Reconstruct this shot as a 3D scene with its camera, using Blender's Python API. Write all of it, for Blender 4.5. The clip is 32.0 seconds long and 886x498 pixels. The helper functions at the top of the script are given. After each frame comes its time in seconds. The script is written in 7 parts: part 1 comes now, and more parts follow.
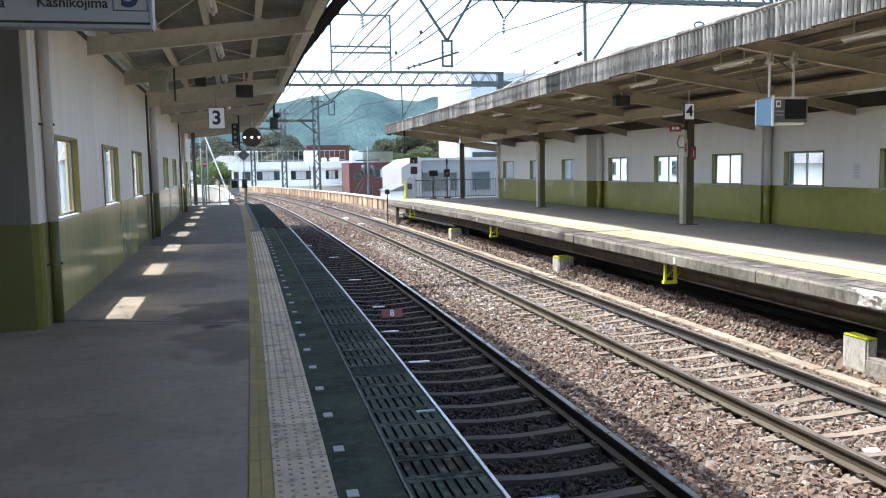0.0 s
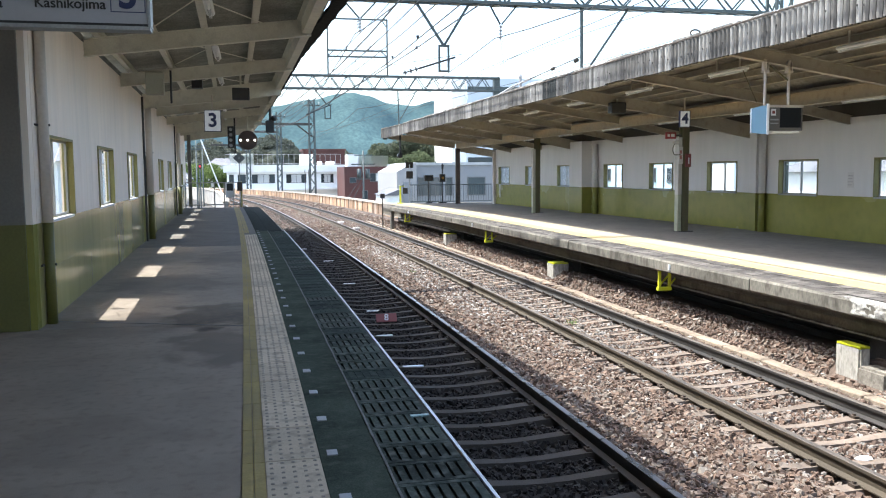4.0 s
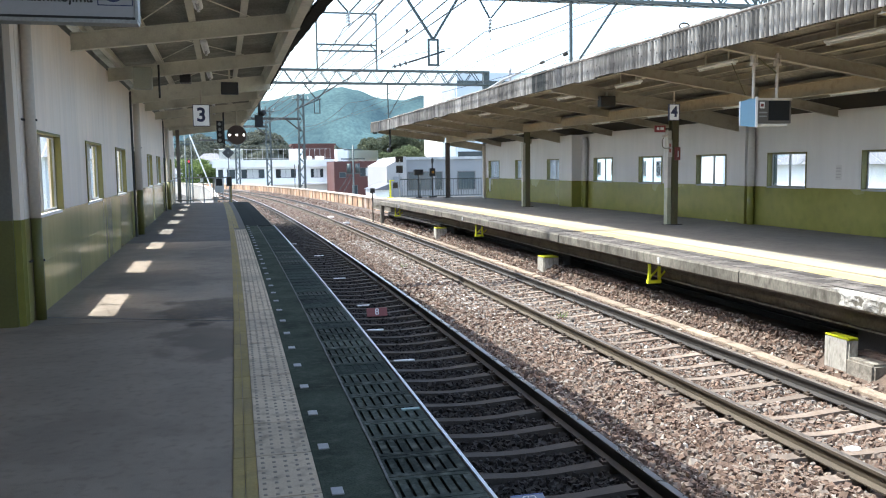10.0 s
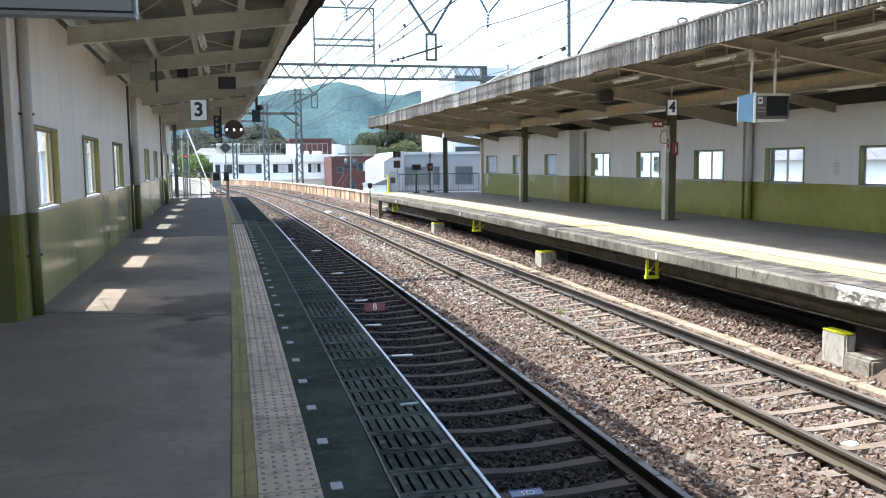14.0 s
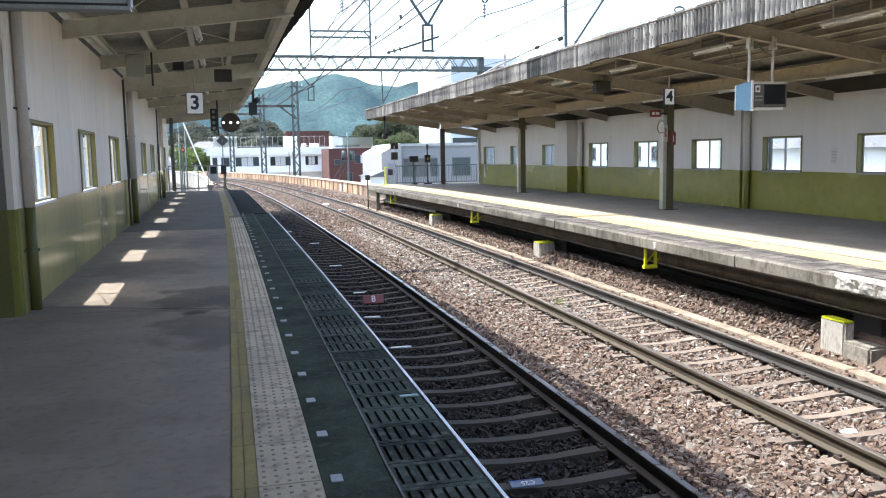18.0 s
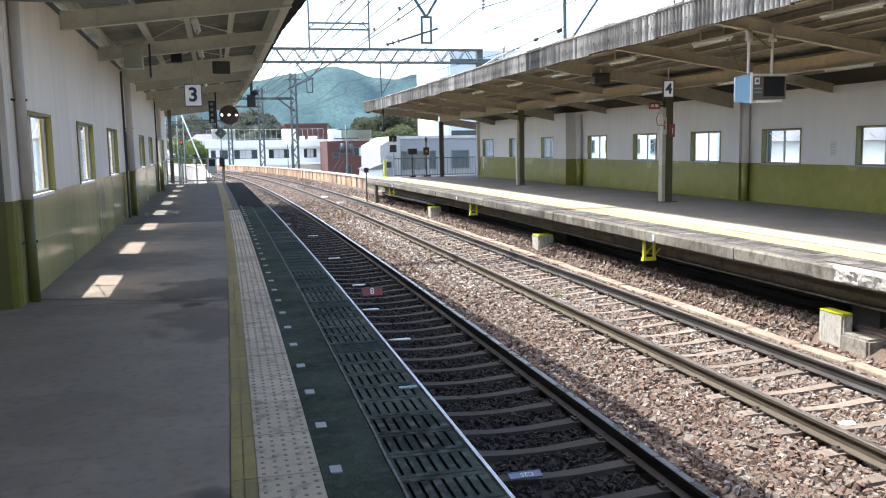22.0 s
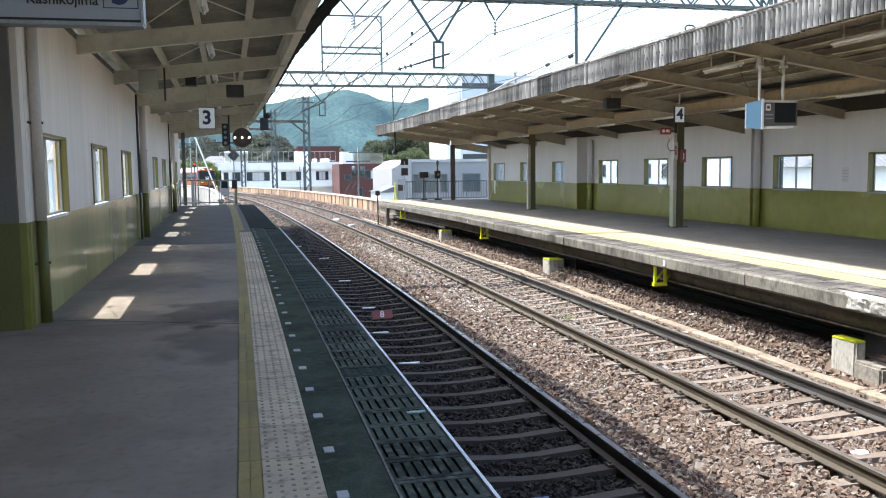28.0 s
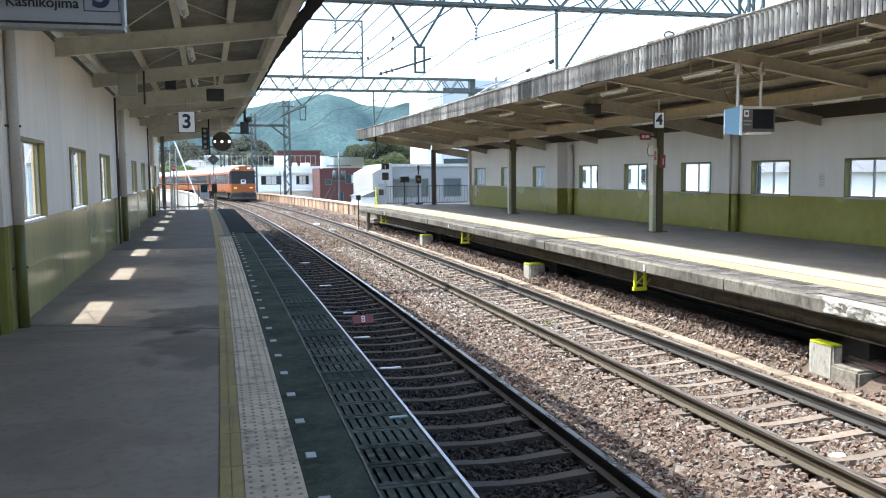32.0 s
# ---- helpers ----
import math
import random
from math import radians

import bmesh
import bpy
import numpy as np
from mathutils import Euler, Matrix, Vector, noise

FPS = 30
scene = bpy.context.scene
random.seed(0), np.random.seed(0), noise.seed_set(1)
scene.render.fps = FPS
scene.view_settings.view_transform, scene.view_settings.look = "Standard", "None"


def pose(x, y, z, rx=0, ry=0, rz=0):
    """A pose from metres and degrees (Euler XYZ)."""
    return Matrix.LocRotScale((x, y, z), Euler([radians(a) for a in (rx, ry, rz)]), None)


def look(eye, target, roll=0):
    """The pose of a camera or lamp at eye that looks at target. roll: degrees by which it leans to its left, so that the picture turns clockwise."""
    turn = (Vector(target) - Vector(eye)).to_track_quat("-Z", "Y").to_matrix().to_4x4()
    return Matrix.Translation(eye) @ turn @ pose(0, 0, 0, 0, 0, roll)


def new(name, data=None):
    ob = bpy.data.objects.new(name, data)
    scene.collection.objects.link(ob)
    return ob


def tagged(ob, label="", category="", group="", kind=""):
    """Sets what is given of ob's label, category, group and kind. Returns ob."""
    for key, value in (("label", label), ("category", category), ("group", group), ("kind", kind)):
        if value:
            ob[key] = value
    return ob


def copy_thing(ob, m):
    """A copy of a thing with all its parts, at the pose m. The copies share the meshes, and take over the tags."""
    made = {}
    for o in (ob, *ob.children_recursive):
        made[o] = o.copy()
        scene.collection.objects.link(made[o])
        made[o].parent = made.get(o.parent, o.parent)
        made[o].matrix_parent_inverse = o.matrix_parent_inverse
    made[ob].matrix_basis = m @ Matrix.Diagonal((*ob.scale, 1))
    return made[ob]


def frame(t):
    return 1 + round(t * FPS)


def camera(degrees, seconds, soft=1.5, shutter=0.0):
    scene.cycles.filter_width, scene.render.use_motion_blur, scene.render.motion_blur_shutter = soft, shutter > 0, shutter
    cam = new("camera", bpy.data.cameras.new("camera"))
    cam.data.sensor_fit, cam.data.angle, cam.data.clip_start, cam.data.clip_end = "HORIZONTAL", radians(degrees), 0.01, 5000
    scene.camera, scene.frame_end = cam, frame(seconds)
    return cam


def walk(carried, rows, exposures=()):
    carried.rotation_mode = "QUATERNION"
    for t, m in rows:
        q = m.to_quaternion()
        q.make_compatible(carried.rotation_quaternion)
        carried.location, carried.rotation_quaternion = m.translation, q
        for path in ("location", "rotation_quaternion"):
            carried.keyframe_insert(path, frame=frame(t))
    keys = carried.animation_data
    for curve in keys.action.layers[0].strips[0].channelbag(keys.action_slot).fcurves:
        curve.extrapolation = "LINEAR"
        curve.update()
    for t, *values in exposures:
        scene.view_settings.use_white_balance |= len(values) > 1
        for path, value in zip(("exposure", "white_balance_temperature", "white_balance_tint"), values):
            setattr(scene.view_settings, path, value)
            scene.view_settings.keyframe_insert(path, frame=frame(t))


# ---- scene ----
cam = camera(55.18, 32.0, soft=1.1)
EYE = 1.543


def view(yaw, tilt, roll, dx, dy, dz):
    """A hand-held pose: yaw to the right of the platform's line, tilt downwards."""
    a, b = radians(yaw), radians(tilt)
    eye = Vector((dx, dy, EYE + dz))
    way = Vector((math.sin(a) * math.cos(b), math.cos(a) * math.cos(b), -math.sin(b)))
    return look(eye, eye + way, roll)


walk(cam, [
    (0, view(12.332, 5.515, -1.038, -0.000, 0.000, -0.000)),
    (0.5, view(12.325, 5.464, -1.121, 0.002, -0.006, -0.002)),
    (1, view(12.416, 5.393, -0.835, -0.008, -0.007, -0.005)),
    (1.5, view(12.457, 5.353, -0.627, -0.001, -0.009, -0.005)),
    (2, view(12.506, 5.300, -0.522, -0.005, -0.005, -0.003)),
    (2.5, view(12.508, 5.248, -0.466, -0.009, -0.015, 0.000)),
    (3, view(12.513, 5.228, -0.542, -0.007, -0.006, -0.001)),
    (3.5, view(12.590, 5.181, -0.528, -0.003, -0.004, -0.002)),
    (5.5, view(12.981, 5.344, -0.368, -0.017, 0.002, -0.001)),
    (6, view(12.908, 5.401, -0.576, -0.001, -0.001, -0.001)),
    (6.5, view(13.060, 5.416, -0.560, -0.008, 0.001, -0.004)),
    (7, view(13.091, 5.415, -0.392, -0.010, 0.004, -0.003)),
    (7.5, view(13.121, 5.419, -0.112, -0.007, 0.004, -0.006)),
    (8, view(13.211, 5.381, -0.352, -0.014, 0.013, -0.006)),
    (8.5, view(13.166, 5.487, -0.486, -0.007, 0.004, 0.001)),
    (9, view(13.247, 5.494, -0.425, -0.007, 0.006, -0.002)),
    (9.5, view(13.312, 5.559, -0.513, -0.010, 0.010, -0.008)),
    (10, view(13.348, 5.579, -0.674, -0.005, -0.001, -0.008)),
    (10.5, view(13.438, 5.622, -0.840, -0.005, 0.008, -0.006)),
    (11, view(13.433, 5.713, -0.484, -0.006, 0.006, -0.005)),
    (11.5, view(13.470, 5.788, -0.439, -0.013, 0.005, -0.005)),
    (12, view(13.481, 5.786, -0.429, -0.016, 0.008, -0.006)),
    (12.5, view(13.483, 5.844, -0.455, -0.015, 0.007, -0.007)),
    (13, view(13.586, 5.843, -0.413, -0.016, 0.011, -0.006)),
    (13.5, view(13.485, 5.910, -0.510, -0.009, 0.012, -0.010)),
    (14, view(13.527, 5.910, -0.608, -0.013, 0.009, -0.010)),
    (14.5, view(13.476, 6.012, -0.558, -0.012, 0.014, -0.006)),
    (16.5, view(13.523, 6.317, -1.063, -0.006, 0.007, -0.012)),
    (17, view(13.594, 6.316, -1.036, -0.010, 0.017, -0.011)),
    (17.5, view(13.593, 6.388, -1.051, -0.010, 0.011, -0.010)),
    (18, view(13.638, 6.487, -1.078, -0.010, 0.020, -0.012)),
    (18.5, view(13.589, 6.575, -1.005, -0.010, 0.013, -0.012)),
    (19, view(13.573, 6.642, -1.075, -0.008, 0.010, -0.016)),
    (19.5, view(13.664, 6.731, -0.792, -0.011, 0.023, -0.015)),
    (20, view(13.630, 6.805, -0.923, -0.012, 0.020, -0.015)),
    (20.5, view(13.643, 6.875, -0.898, -0.014, 0.017, -0.017)),
    (21, view(13.728, 6.921, -0.821, -0.011, 0.021, -0.016)),
    (21.5, view(13.707, 7.003, -0.926, -0.013, 0.026, -0.014)),
    (22, view(13.716, 6.974, -1.065, -0.010, 0.027, -0.021)),
    (22.5, view(13.775, 6.913, -0.929, -0.008, 0.030, -0.019)),
    (23, view(13.720, 6.780, -0.812, -0.009, 0.020, -0.018)),
    (23.5, view(13.708, 6.607, -0.968, -0.010, 0.031, -0.020)),
    (24, view(13.659, 6.422, -0.923, -0.006, 0.036, -0.019)),
    (24.5, view(13.535, 6.266, -1.007, -0.000, 0.026, -0.013)),
    (25, view(13.544, 6.177, -0.494, -0.009, 0.028, -0.015)),
    (25.5, view(13.253, 6.047, -0.437, 0.001, 0.034, -0.013)),
    (27.5, view(12.893, 5.516, -0.610, 0.002, 0.012, -0.012)),
    (28, view(13.008, 5.409, -0.712, -0.005, 0.013, -0.008)),
    (28.5, view(13.114, 5.333, -0.787, 0.006, 0.017, -0.008)),
    (29, view(13.292, 5.296, -0.703, -0.004, 0.013, -0.009)),
    (29.5, view(13.332, 5.282, -0.265, 0.001, 0.002, -0.008)),
    (30, view(13.590, 5.203, -0.553, -0.000, 0.003, -0.007)),
    (30.5, view(13.868, 5.116, -0.639, -0.005, 0.003, -0.005)),
    (31, view(14.094, 5.107, -0.768, -0.010, 0.010, -0.005)),
    (31.5, view(14.215, 5.082, -0.747, -0.010, 0.003, -0.007)),
    (32, view(14.327, 5.113, -0.557, -0.017, 0.009, -0.006)),
], exposures=[(0, 1.63, 6450, 6), (3, 1.69, 6450, 6), (12, 1.71, 6390, 5), (17, 1.73, 6470, 7), (25, 1.74, 6520, 8), (28, 1.67, 6450, 6), (32, 1.70, 6350, 4)])

# ---- light ----
SUN = Vector((0.464, -0.15, -1.0))
world = bpy.data.worlds.new("world")
scene.world = world
world.use_nodes = True
_nt = world.node_tree
_sky = _nt.nodes.new("ShaderNodeTexSky")
_sky.sky_type = "NISHITA"
_sky.sun_disc = False
_sky.sun_elevation = radians(64.0)
_sky.sun_rotation = radians(-72)
_sky.air_density, _sky.dust_density, _sky.ozone_density = 0.95, 2.8, 0.8
_bg = _nt.nodes["Background"]
_bg.inputs["Strength"].default_value = 0.2
_nt.links.new(_sky.outputs[0], _bg.inputs["Color"])
_sun = bpy.data.lights.new("sun", "SUN")
_sun.energy, _sun.angle, _sun.color = 3.1, radians(0.53), (1.0, 0.995, 0.985)
new("sun", _sun).matrix_world = look((0, 0, 40), Vector((0, 0, 40)) + SUN)


# ---- materials ----
def mat(name, base, rough=0.6, metal=0.0, var=0.25, scale=6.0, fine=60.0, bump=0.15, dirt=None, dirt_amount=0.35, spec=0.5, stretch=(1, 1, 1), rand=0.0, world=False, stains=()):
    """A painted, stony or metal surface with mottling at two scales, stains and a fine relief."""
    m = bpy.data.materials.new(name)
    m.use_nodes = True
    nt = m.node_tree
    n, l = nt.nodes, nt.links
    b = n["Principled BSDF"]
    b.inputs["Roughness"].default_value, b.inputs["Metallic"].default_value = rough, metal
    b.inputs["Specular IOR Level"].default_value = spec
    tc = n.new("ShaderNodeTexCoord")
    mp = n.new("ShaderNodeMapping")
    mp.inputs["Scale"].default_value = stretch
    geo = n.new("ShaderNodeNewGeometry")
    l.new(geo.outputs["Position"] if world else tc.outputs["Object"], mp.inputs["Vector"])

    def nz(s, detail):
        t = n.new("ShaderNodeTexNoise")
        t.inputs["Scale"].default_value, t.inputs["Detail"].default_value = s, detail
        l.new(mp.outputs["Vector"], t.inputs["Vector"])
        return t.outputs["Fac"]

    def ramp(fac, a, c):
        r = n.new("ShaderNodeMapRange")
        r.inputs["From Min"].default_value, r.inputs["From Max"].default_value = 0.3, 0.7
        r.inputs["To Min"].default_value, r.inputs["To Max"].default_value = a, c
        l.new(fac, r.inputs["Value"])
        return r.outputs["Result"]

    big, small = nz(scale * 0.15, 5), nz(fine, 3)
    mul = n.new("ShaderNodeMath")
    mul.operation = "MULTIPLY"
    l.new(ramp(big, 1 - var, 1 + var), mul.inputs[0])
    l.new(ramp(small, 1 - var * 0.6, 1 + var * 0.6), mul.inputs[1])
    val = mul.outputs[0]
    if rand:
        oi = n.new("ShaderNodeObjectInfo")
        rr = n.new("ShaderNodeMapRange")
        rr.inputs["To Min"].default_value, rr.inputs["To Max"].default_value = 1 - rand, 1 + rand
        l.new(oi.outputs["Random"], rr.inputs["Value"])
        m2 = n.new("ShaderNodeMath")
        m2.operation = "MULTIPLY"
        l.new(val, m2.inputs[0])
        l.new(rr.outputs["Result"], m2.inputs[1])
        val = m2.outputs[0]
    for cx, cy, rx, ry, k in stains:
        # old spills: an uneven oval that darkens the surface by k
        off, squash, dist = (n.new("ShaderNodeVectorMath") for _ in range(3))
        off.operation, squash.operation, dist.operation = "SUBTRACT", "MULTIPLY", "LENGTH"
        off.inputs[1].default_value, squash.inputs[1].default_value = (cx, cy, 0), (1 / rx, 1 / ry, 0)
        l.new(geo.outputs["Position"], off.inputs[0])
        l.new(off.outputs["Vector"], squash.inputs[0])
        l.new(squash.outputs["Vector"], dist.inputs[0])
        wob = n.new("ShaderNodeMath")
        wob.operation = "MULTIPLY_ADD"
        wob.inputs[1].default_value = 2.2
        l.new(nz(2.5, 4), wob.inputs[0])
        l.new(dist.outputs["Value"], wob.inputs[2])
        edge = n.new("ShaderNodeMapRange")
        edge.inputs["From Min"].default_value, edge.inputs["From Max"].default_value = 1.8, 2.2
        edge.inputs["To Min"].default_value, edge.inputs["To Max"].default_value = k, 1.0
        l.new(wob.outputs[0], edge.inputs["Value"])
        m3 = n.new("ShaderNodeMath")
        m3.operation = "MULTIPLY"
        l.new(val, m3.inputs[0])
        l.new(edge.outputs["Result"], m3.inputs[1])
        val = m3.outputs[0]
    col = n.new("ShaderNodeVectorMath")
    col.operation = "SCALE"
    col.inputs[0].default_value = base
    l.new(val, col.inputs["Scale"])
    out = col.outputs["Vector"]
    if dirt:
        mix = n.new("ShaderNodeMix")
        mix.data_type = "RGBA"
        st = nz(scale, 6)
        r = n.new("ShaderNodeMapRange")
        r.inputs["From Min"].default_value, r.inputs["From Max"].default_value = 0.5, 0.75
        r.inputs["To Max"].default_value = dirt_amount
        l.new(st, r.inputs["Value"])
        l.new(r.outputs["Result"], mix.inputs["Factor"])
        l.new(out, mix.inputs["A"])
        mix.inputs["B"].default_value = (*dirt, 1)
        out = mix.outputs["Result"]
    l.new(out, b.inputs["Base Color"])
    l.new(ramp(big, max(0.05, rough - 0.1), min(1, rough + 0.1)), b.inputs["Roughness"])
    if bump:
        bp = n.new("ShaderNodeBump")
        bp.inputs["Strength"].default_value, bp.inputs["Distance"].default_value = bump, 0.01
        l.new(small, bp.inputs["Height"])
        l.new(bp.outputs["Normal"], b.inputs["Normal"])
    return m


def glass_mat(name, tint, rough=0.02):
    m = bpy.data.materials.new(name)
    m.use_nodes = True
    b = m.node_tree.nodes["Principled BSDF"]
    b.inputs["Base Color"].default_value = (*tint, 1)
    b.inputs["Roughness"].default_value, b.inputs["Transmission Weight"].default_value = rough, 1.0
    b.inputs["IOR"].default_value = 1.08
    return m


def glow_mat(name, color, strength):
    m = bpy.data.materials.new(name)
    m.use_nodes = True
    b = m.node_tree.nodes["Principled BSDF"]
    b.inputs["Base Color"].default_value = (*color, 1)
    b.inputs["Emission Color"].default_value = (*color, 1)
    b.inputs["Emission Strength"].default_value = strength
    return m


SPILLS = ((-0.38, 9.5, 0.7, 0.85, 0.6), (-0.3, 7.9, 0.5, 0.85, 0.66), (-1.3, 9.2, 1.3, 0.75, 0.8), (-0.2, 3.72, 0.22, 0.14, 0.45), (-1.2, 12.6, 0.8, 1.1, 0.82), (-1.0, 5.2, 0.7, 0.5, 0.88), (-0.5, 16.0, 0.5, 1.6, 0.8))
ASPHALT = mat("platform_asphalt", (0.318, 0.252, 0.193), 0.9, spec=0.1, var=0.12, scale=13, fine=140, bump=0.25, dirt=(0.214, 0.165, 0.122), dirt_amount=0.6, stains=SPILLS)
# Two darker asphalts for the slabs towards the platform's far end.
MID_ASPHALT = mat("mid_platform_asphalt", (0.291, 0.242, 0.197), 0.9, spec=0.08, var=0.12, scale=13, fine=140, bump=0.25, dirt=(0.219, 0.17, 0.124), dirt_amount=0.6, stains=SPILLS)
DARKER_ASPHALT = mat("darker_platform_asphalt", (0.194, 0.174, 0.154), 0.95, spec=0.04, var=0.14, scale=9, fine=140, bump=0.25, dirt=(0.136, 0.117, 0.0984), dirt_amount=0.6)
FAR_ASPHALT = mat("far_platform_asphalt", (0.215, 0.196, 0.172), 0.9, spec=0.1, var=0.14, scale=6, fine=120, bump=0.25, dirt=(0.14, 0.126, 0.11), dirt_amount=0.6)
CONCRETE = mat("concrete", (0.27, 0.255, 0.235), 0.85, var=0.2, scale=5, fine=40, bump=0.3, dirt=(0.12, 0.11, 0.1), dirt_amount=0.6)
# Base colour lowered to give the deep shade under the platforms.
DARK_CONCRETE = mat("dark_recess_concrete", (0.055, 0.05, 0.045), 0.9, var=0.3, scale=5, fine=40, bump=0.3)
COPING_FACE = mat("streaked_concrete_face", (0.145, 0.134, 0.112), 0.9, spec=0.2, var=0.35, scale=6, fine=30, bump=0.5, dirt=(0.05, 0.044, 0.038), dirt_amount=0.95, stretch=(1, 1, 0.5))
COPING = mat("weathered_coping", (0.095, 0.084, 0.073), 0.9, var=0.35, scale=9, fine=35, bump=0.4, dirt=(0.035, 0.03, 0.027), dirt_amount=0.9)
OLD_TILE = mat("old_paving_tile", (0.098, 0.088, 0.08), 0.9, var=0.4, scale=10, fine=40, bump=0.5, dirt=(0.03, 0.026, 0.023), dirt_amount=0.95, rand=0.45, world=True)
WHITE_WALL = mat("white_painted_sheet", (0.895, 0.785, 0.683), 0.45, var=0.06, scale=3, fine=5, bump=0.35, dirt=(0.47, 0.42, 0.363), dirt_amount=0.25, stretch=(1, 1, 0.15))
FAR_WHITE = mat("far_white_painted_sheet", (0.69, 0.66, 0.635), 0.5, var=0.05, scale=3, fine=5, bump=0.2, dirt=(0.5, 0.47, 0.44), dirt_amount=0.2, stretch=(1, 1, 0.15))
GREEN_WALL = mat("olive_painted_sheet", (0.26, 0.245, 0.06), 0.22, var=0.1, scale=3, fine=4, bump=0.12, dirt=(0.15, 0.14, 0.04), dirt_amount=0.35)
# Lighter than the far wall's olive: reflected light is put into its colour.
NEAR_GREEN = mat("lightened_olive_sheet", (0.418, 0.365, 0.143), 0.17, var=0.12, scale=3, fine=4, bump=0.12, dirt=(0.293, 0.255, 0.0955), dirt_amount=0.4, stretch=(1, 1, 0.2))
PIPE_GREY = mat("grey_pipe_paint", (0.585, 0.52, 0.449), 0.5, var=0.1, scale=6, fine=30, bump=0.05)
OLIVE = mat("olive_frame_paint", (0.17, 0.15, 0.04), 0.5, var=0.12, scale=12, fine=50, bump=0.05)
BEIGE_STEEL = mat("beige_painted_steel", (0.66, 0.63, 0.525), 0.5, var=0.12, scale=8, fine=60, bump=0.06, dirt=(0.3, 0.26, 0.2), dirt_amount=0.3)
TAN_STEEL = mat("tan_painted_steel", (0.4, 0.355, 0.275), 0.5, var=0.12, scale=8, fine=60, bump=0.06, dirt=(0.2, 0.13, 0.07), dirt_amount=0.4)
GIRDER = mat("tan_girder_paint", (0.43, 0.345, 0.225), 0.5, var=0.12, scale=8, fine=60, bump=0.06, dirt=(0.2, 0.13, 0.07), dirt_amount=0.4)
PALE_UNDER = mat("grey_corrugated_underside", (0.28, 0.275, 0.235), 0.8, var=0.3, scale=8, fine=40, bump=0.2, dirt=(0.17, 0.165, 0.14), dirt_amount=0.6)
ROOF_UNDER = mat("corrugated_roof_underside", (0.3, 0.275, 0.23), 0.8, var=0.25, scale=8, fine=40, bump=0.2, dirt=(0.1, 0.09, 0.075), dirt_amount=0.6)
SLATE = mat("weathered_cement_sheet", (0.31, 0.292, 0.265), 0.9, var=0.36, scale=7, fine=30, bump=0.3, dirt=(0.075, 0.068, 0.06), dirt_amount=0.9, stretch=(1, 1, 0.22), rand=0.22)
YELLOW_PAINT = mat("yellow_line_block", (0.3, 0.215, 0.07), 0.75, var=0.2, scale=10, fine=80, bump=0.2, dirt=(0.2, 0.15, 0.06), dirt_amount=0.5, rand=0.1, world=True)
PALE_YELLOW = mat("worn_yellow_band", (0.4, 0.32, 0.15), 0.8, var=0.12, scale=10, fine=80, bump=0.2, dirt=(0.42, 0.36, 0.23), dirt_amount=0.6)
TACTILE = mat("tactile_tile", (0.57, 0.45, 0.318), 0.8, spec=0.15, var=0.12, scale=9, fine=90, bump=0.2, dirt=(0.214, 0.165, 0.122), dirt_amount=0.85, rand=0.14, world=True)
GREEN_COAT = mat("dark_green_rubber", (0.06, 0.07, 0.051), 0.9, var=0.45, scale=14, fine=110, bump=0.3, dirt=(0.112, 0.116, 0.09), dirt_amount=0.6, spec=0.02)
GRATE = mat("dark_green_grate", (0.062, 0.07, 0.056), 0.85, var=0.5, scale=12, fine=50, bump=0.3, dirt=(0.175, 0.178, 0.148), dirt_amount=0.8, rand=0.3, spec=0.05, world=True)
WHITE_PAINT = mat("white_paint", (0.8, 0.8, 0.8), 0.5, var=0.06, scale=10, fine=60, bump=0.05)
STUD = mat("pale_square_marker", (0.3, 0.285, 0.28), 0.45, var=0.12, scale=20, fine=60, bump=0.05)
BLACK = mat("black_paint", (0.02, 0.02, 0.021), 0.45, var=0.15, scale=10, fine=60, bump=0.05)
DARK_STEEL = mat("dark_steel", (0.06, 0.055, 0.05), 0.55, 0.6, var=0.25, scale=20, fine=90, bump=0.1)
GALV = mat("galvanised_steel", (0.36, 0.37, 0.38), 0.45, 0.7, var=0.2, scale=15, fine=70, bump=0.08)
GREEN_GALV = mat("grey_green_steel", (0.068, 0.084, 0.083), 0.5, 0.3, var=0.2, scale=15, fine=70, bump=0.08)
# Near track's rail steel: the canopy's shade is put into the colour.
SHADED_RAIL = mat("shaded_rail_steel", (0.034, 0.028, 0.023), 0.7, 0.3, var=0.25, scale=15, fine=90, bump=0.2)
RUST = mat("rusty_rail_steel", (0.065, 0.048, 0.036), 0.75, 0.3, var=0.25, scale=15, fine=90, bump=0.2)
DULL_RAIL = mat("dull_brown_rail", (0.068, 0.054, 0.037), 0.75, 0.1, var=0.2, scale=15, fine=90, bump=0.15)
DULL_TOP = mat("dull_rail_head", (0.14, 0.12, 0.1), 0.55, 0.3, var=0.12, scale=20, fine=60, bump=0.05)
RAIL_TOP = mat("polished_rail_head", (0.33, 0.31, 0.29), 0.3, 1.0, var=0.06, scale=20, fine=60, bump=0.02)
# Near track's sleepers, darkened in colour for canopy shade and some oil.
DARK_SLEEPER = mat("shaded_oily_sleeper", (0.042, 0.034, 0.026), 0.9, var=0.25, scale=10, fine=60, bump=0.3, dirt=(0.036, 0.03, 0.023), dirt_amount=0.8, rand=0.2, world=True)
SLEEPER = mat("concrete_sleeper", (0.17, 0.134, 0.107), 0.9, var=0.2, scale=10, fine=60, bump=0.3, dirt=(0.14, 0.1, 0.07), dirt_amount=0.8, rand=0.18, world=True)
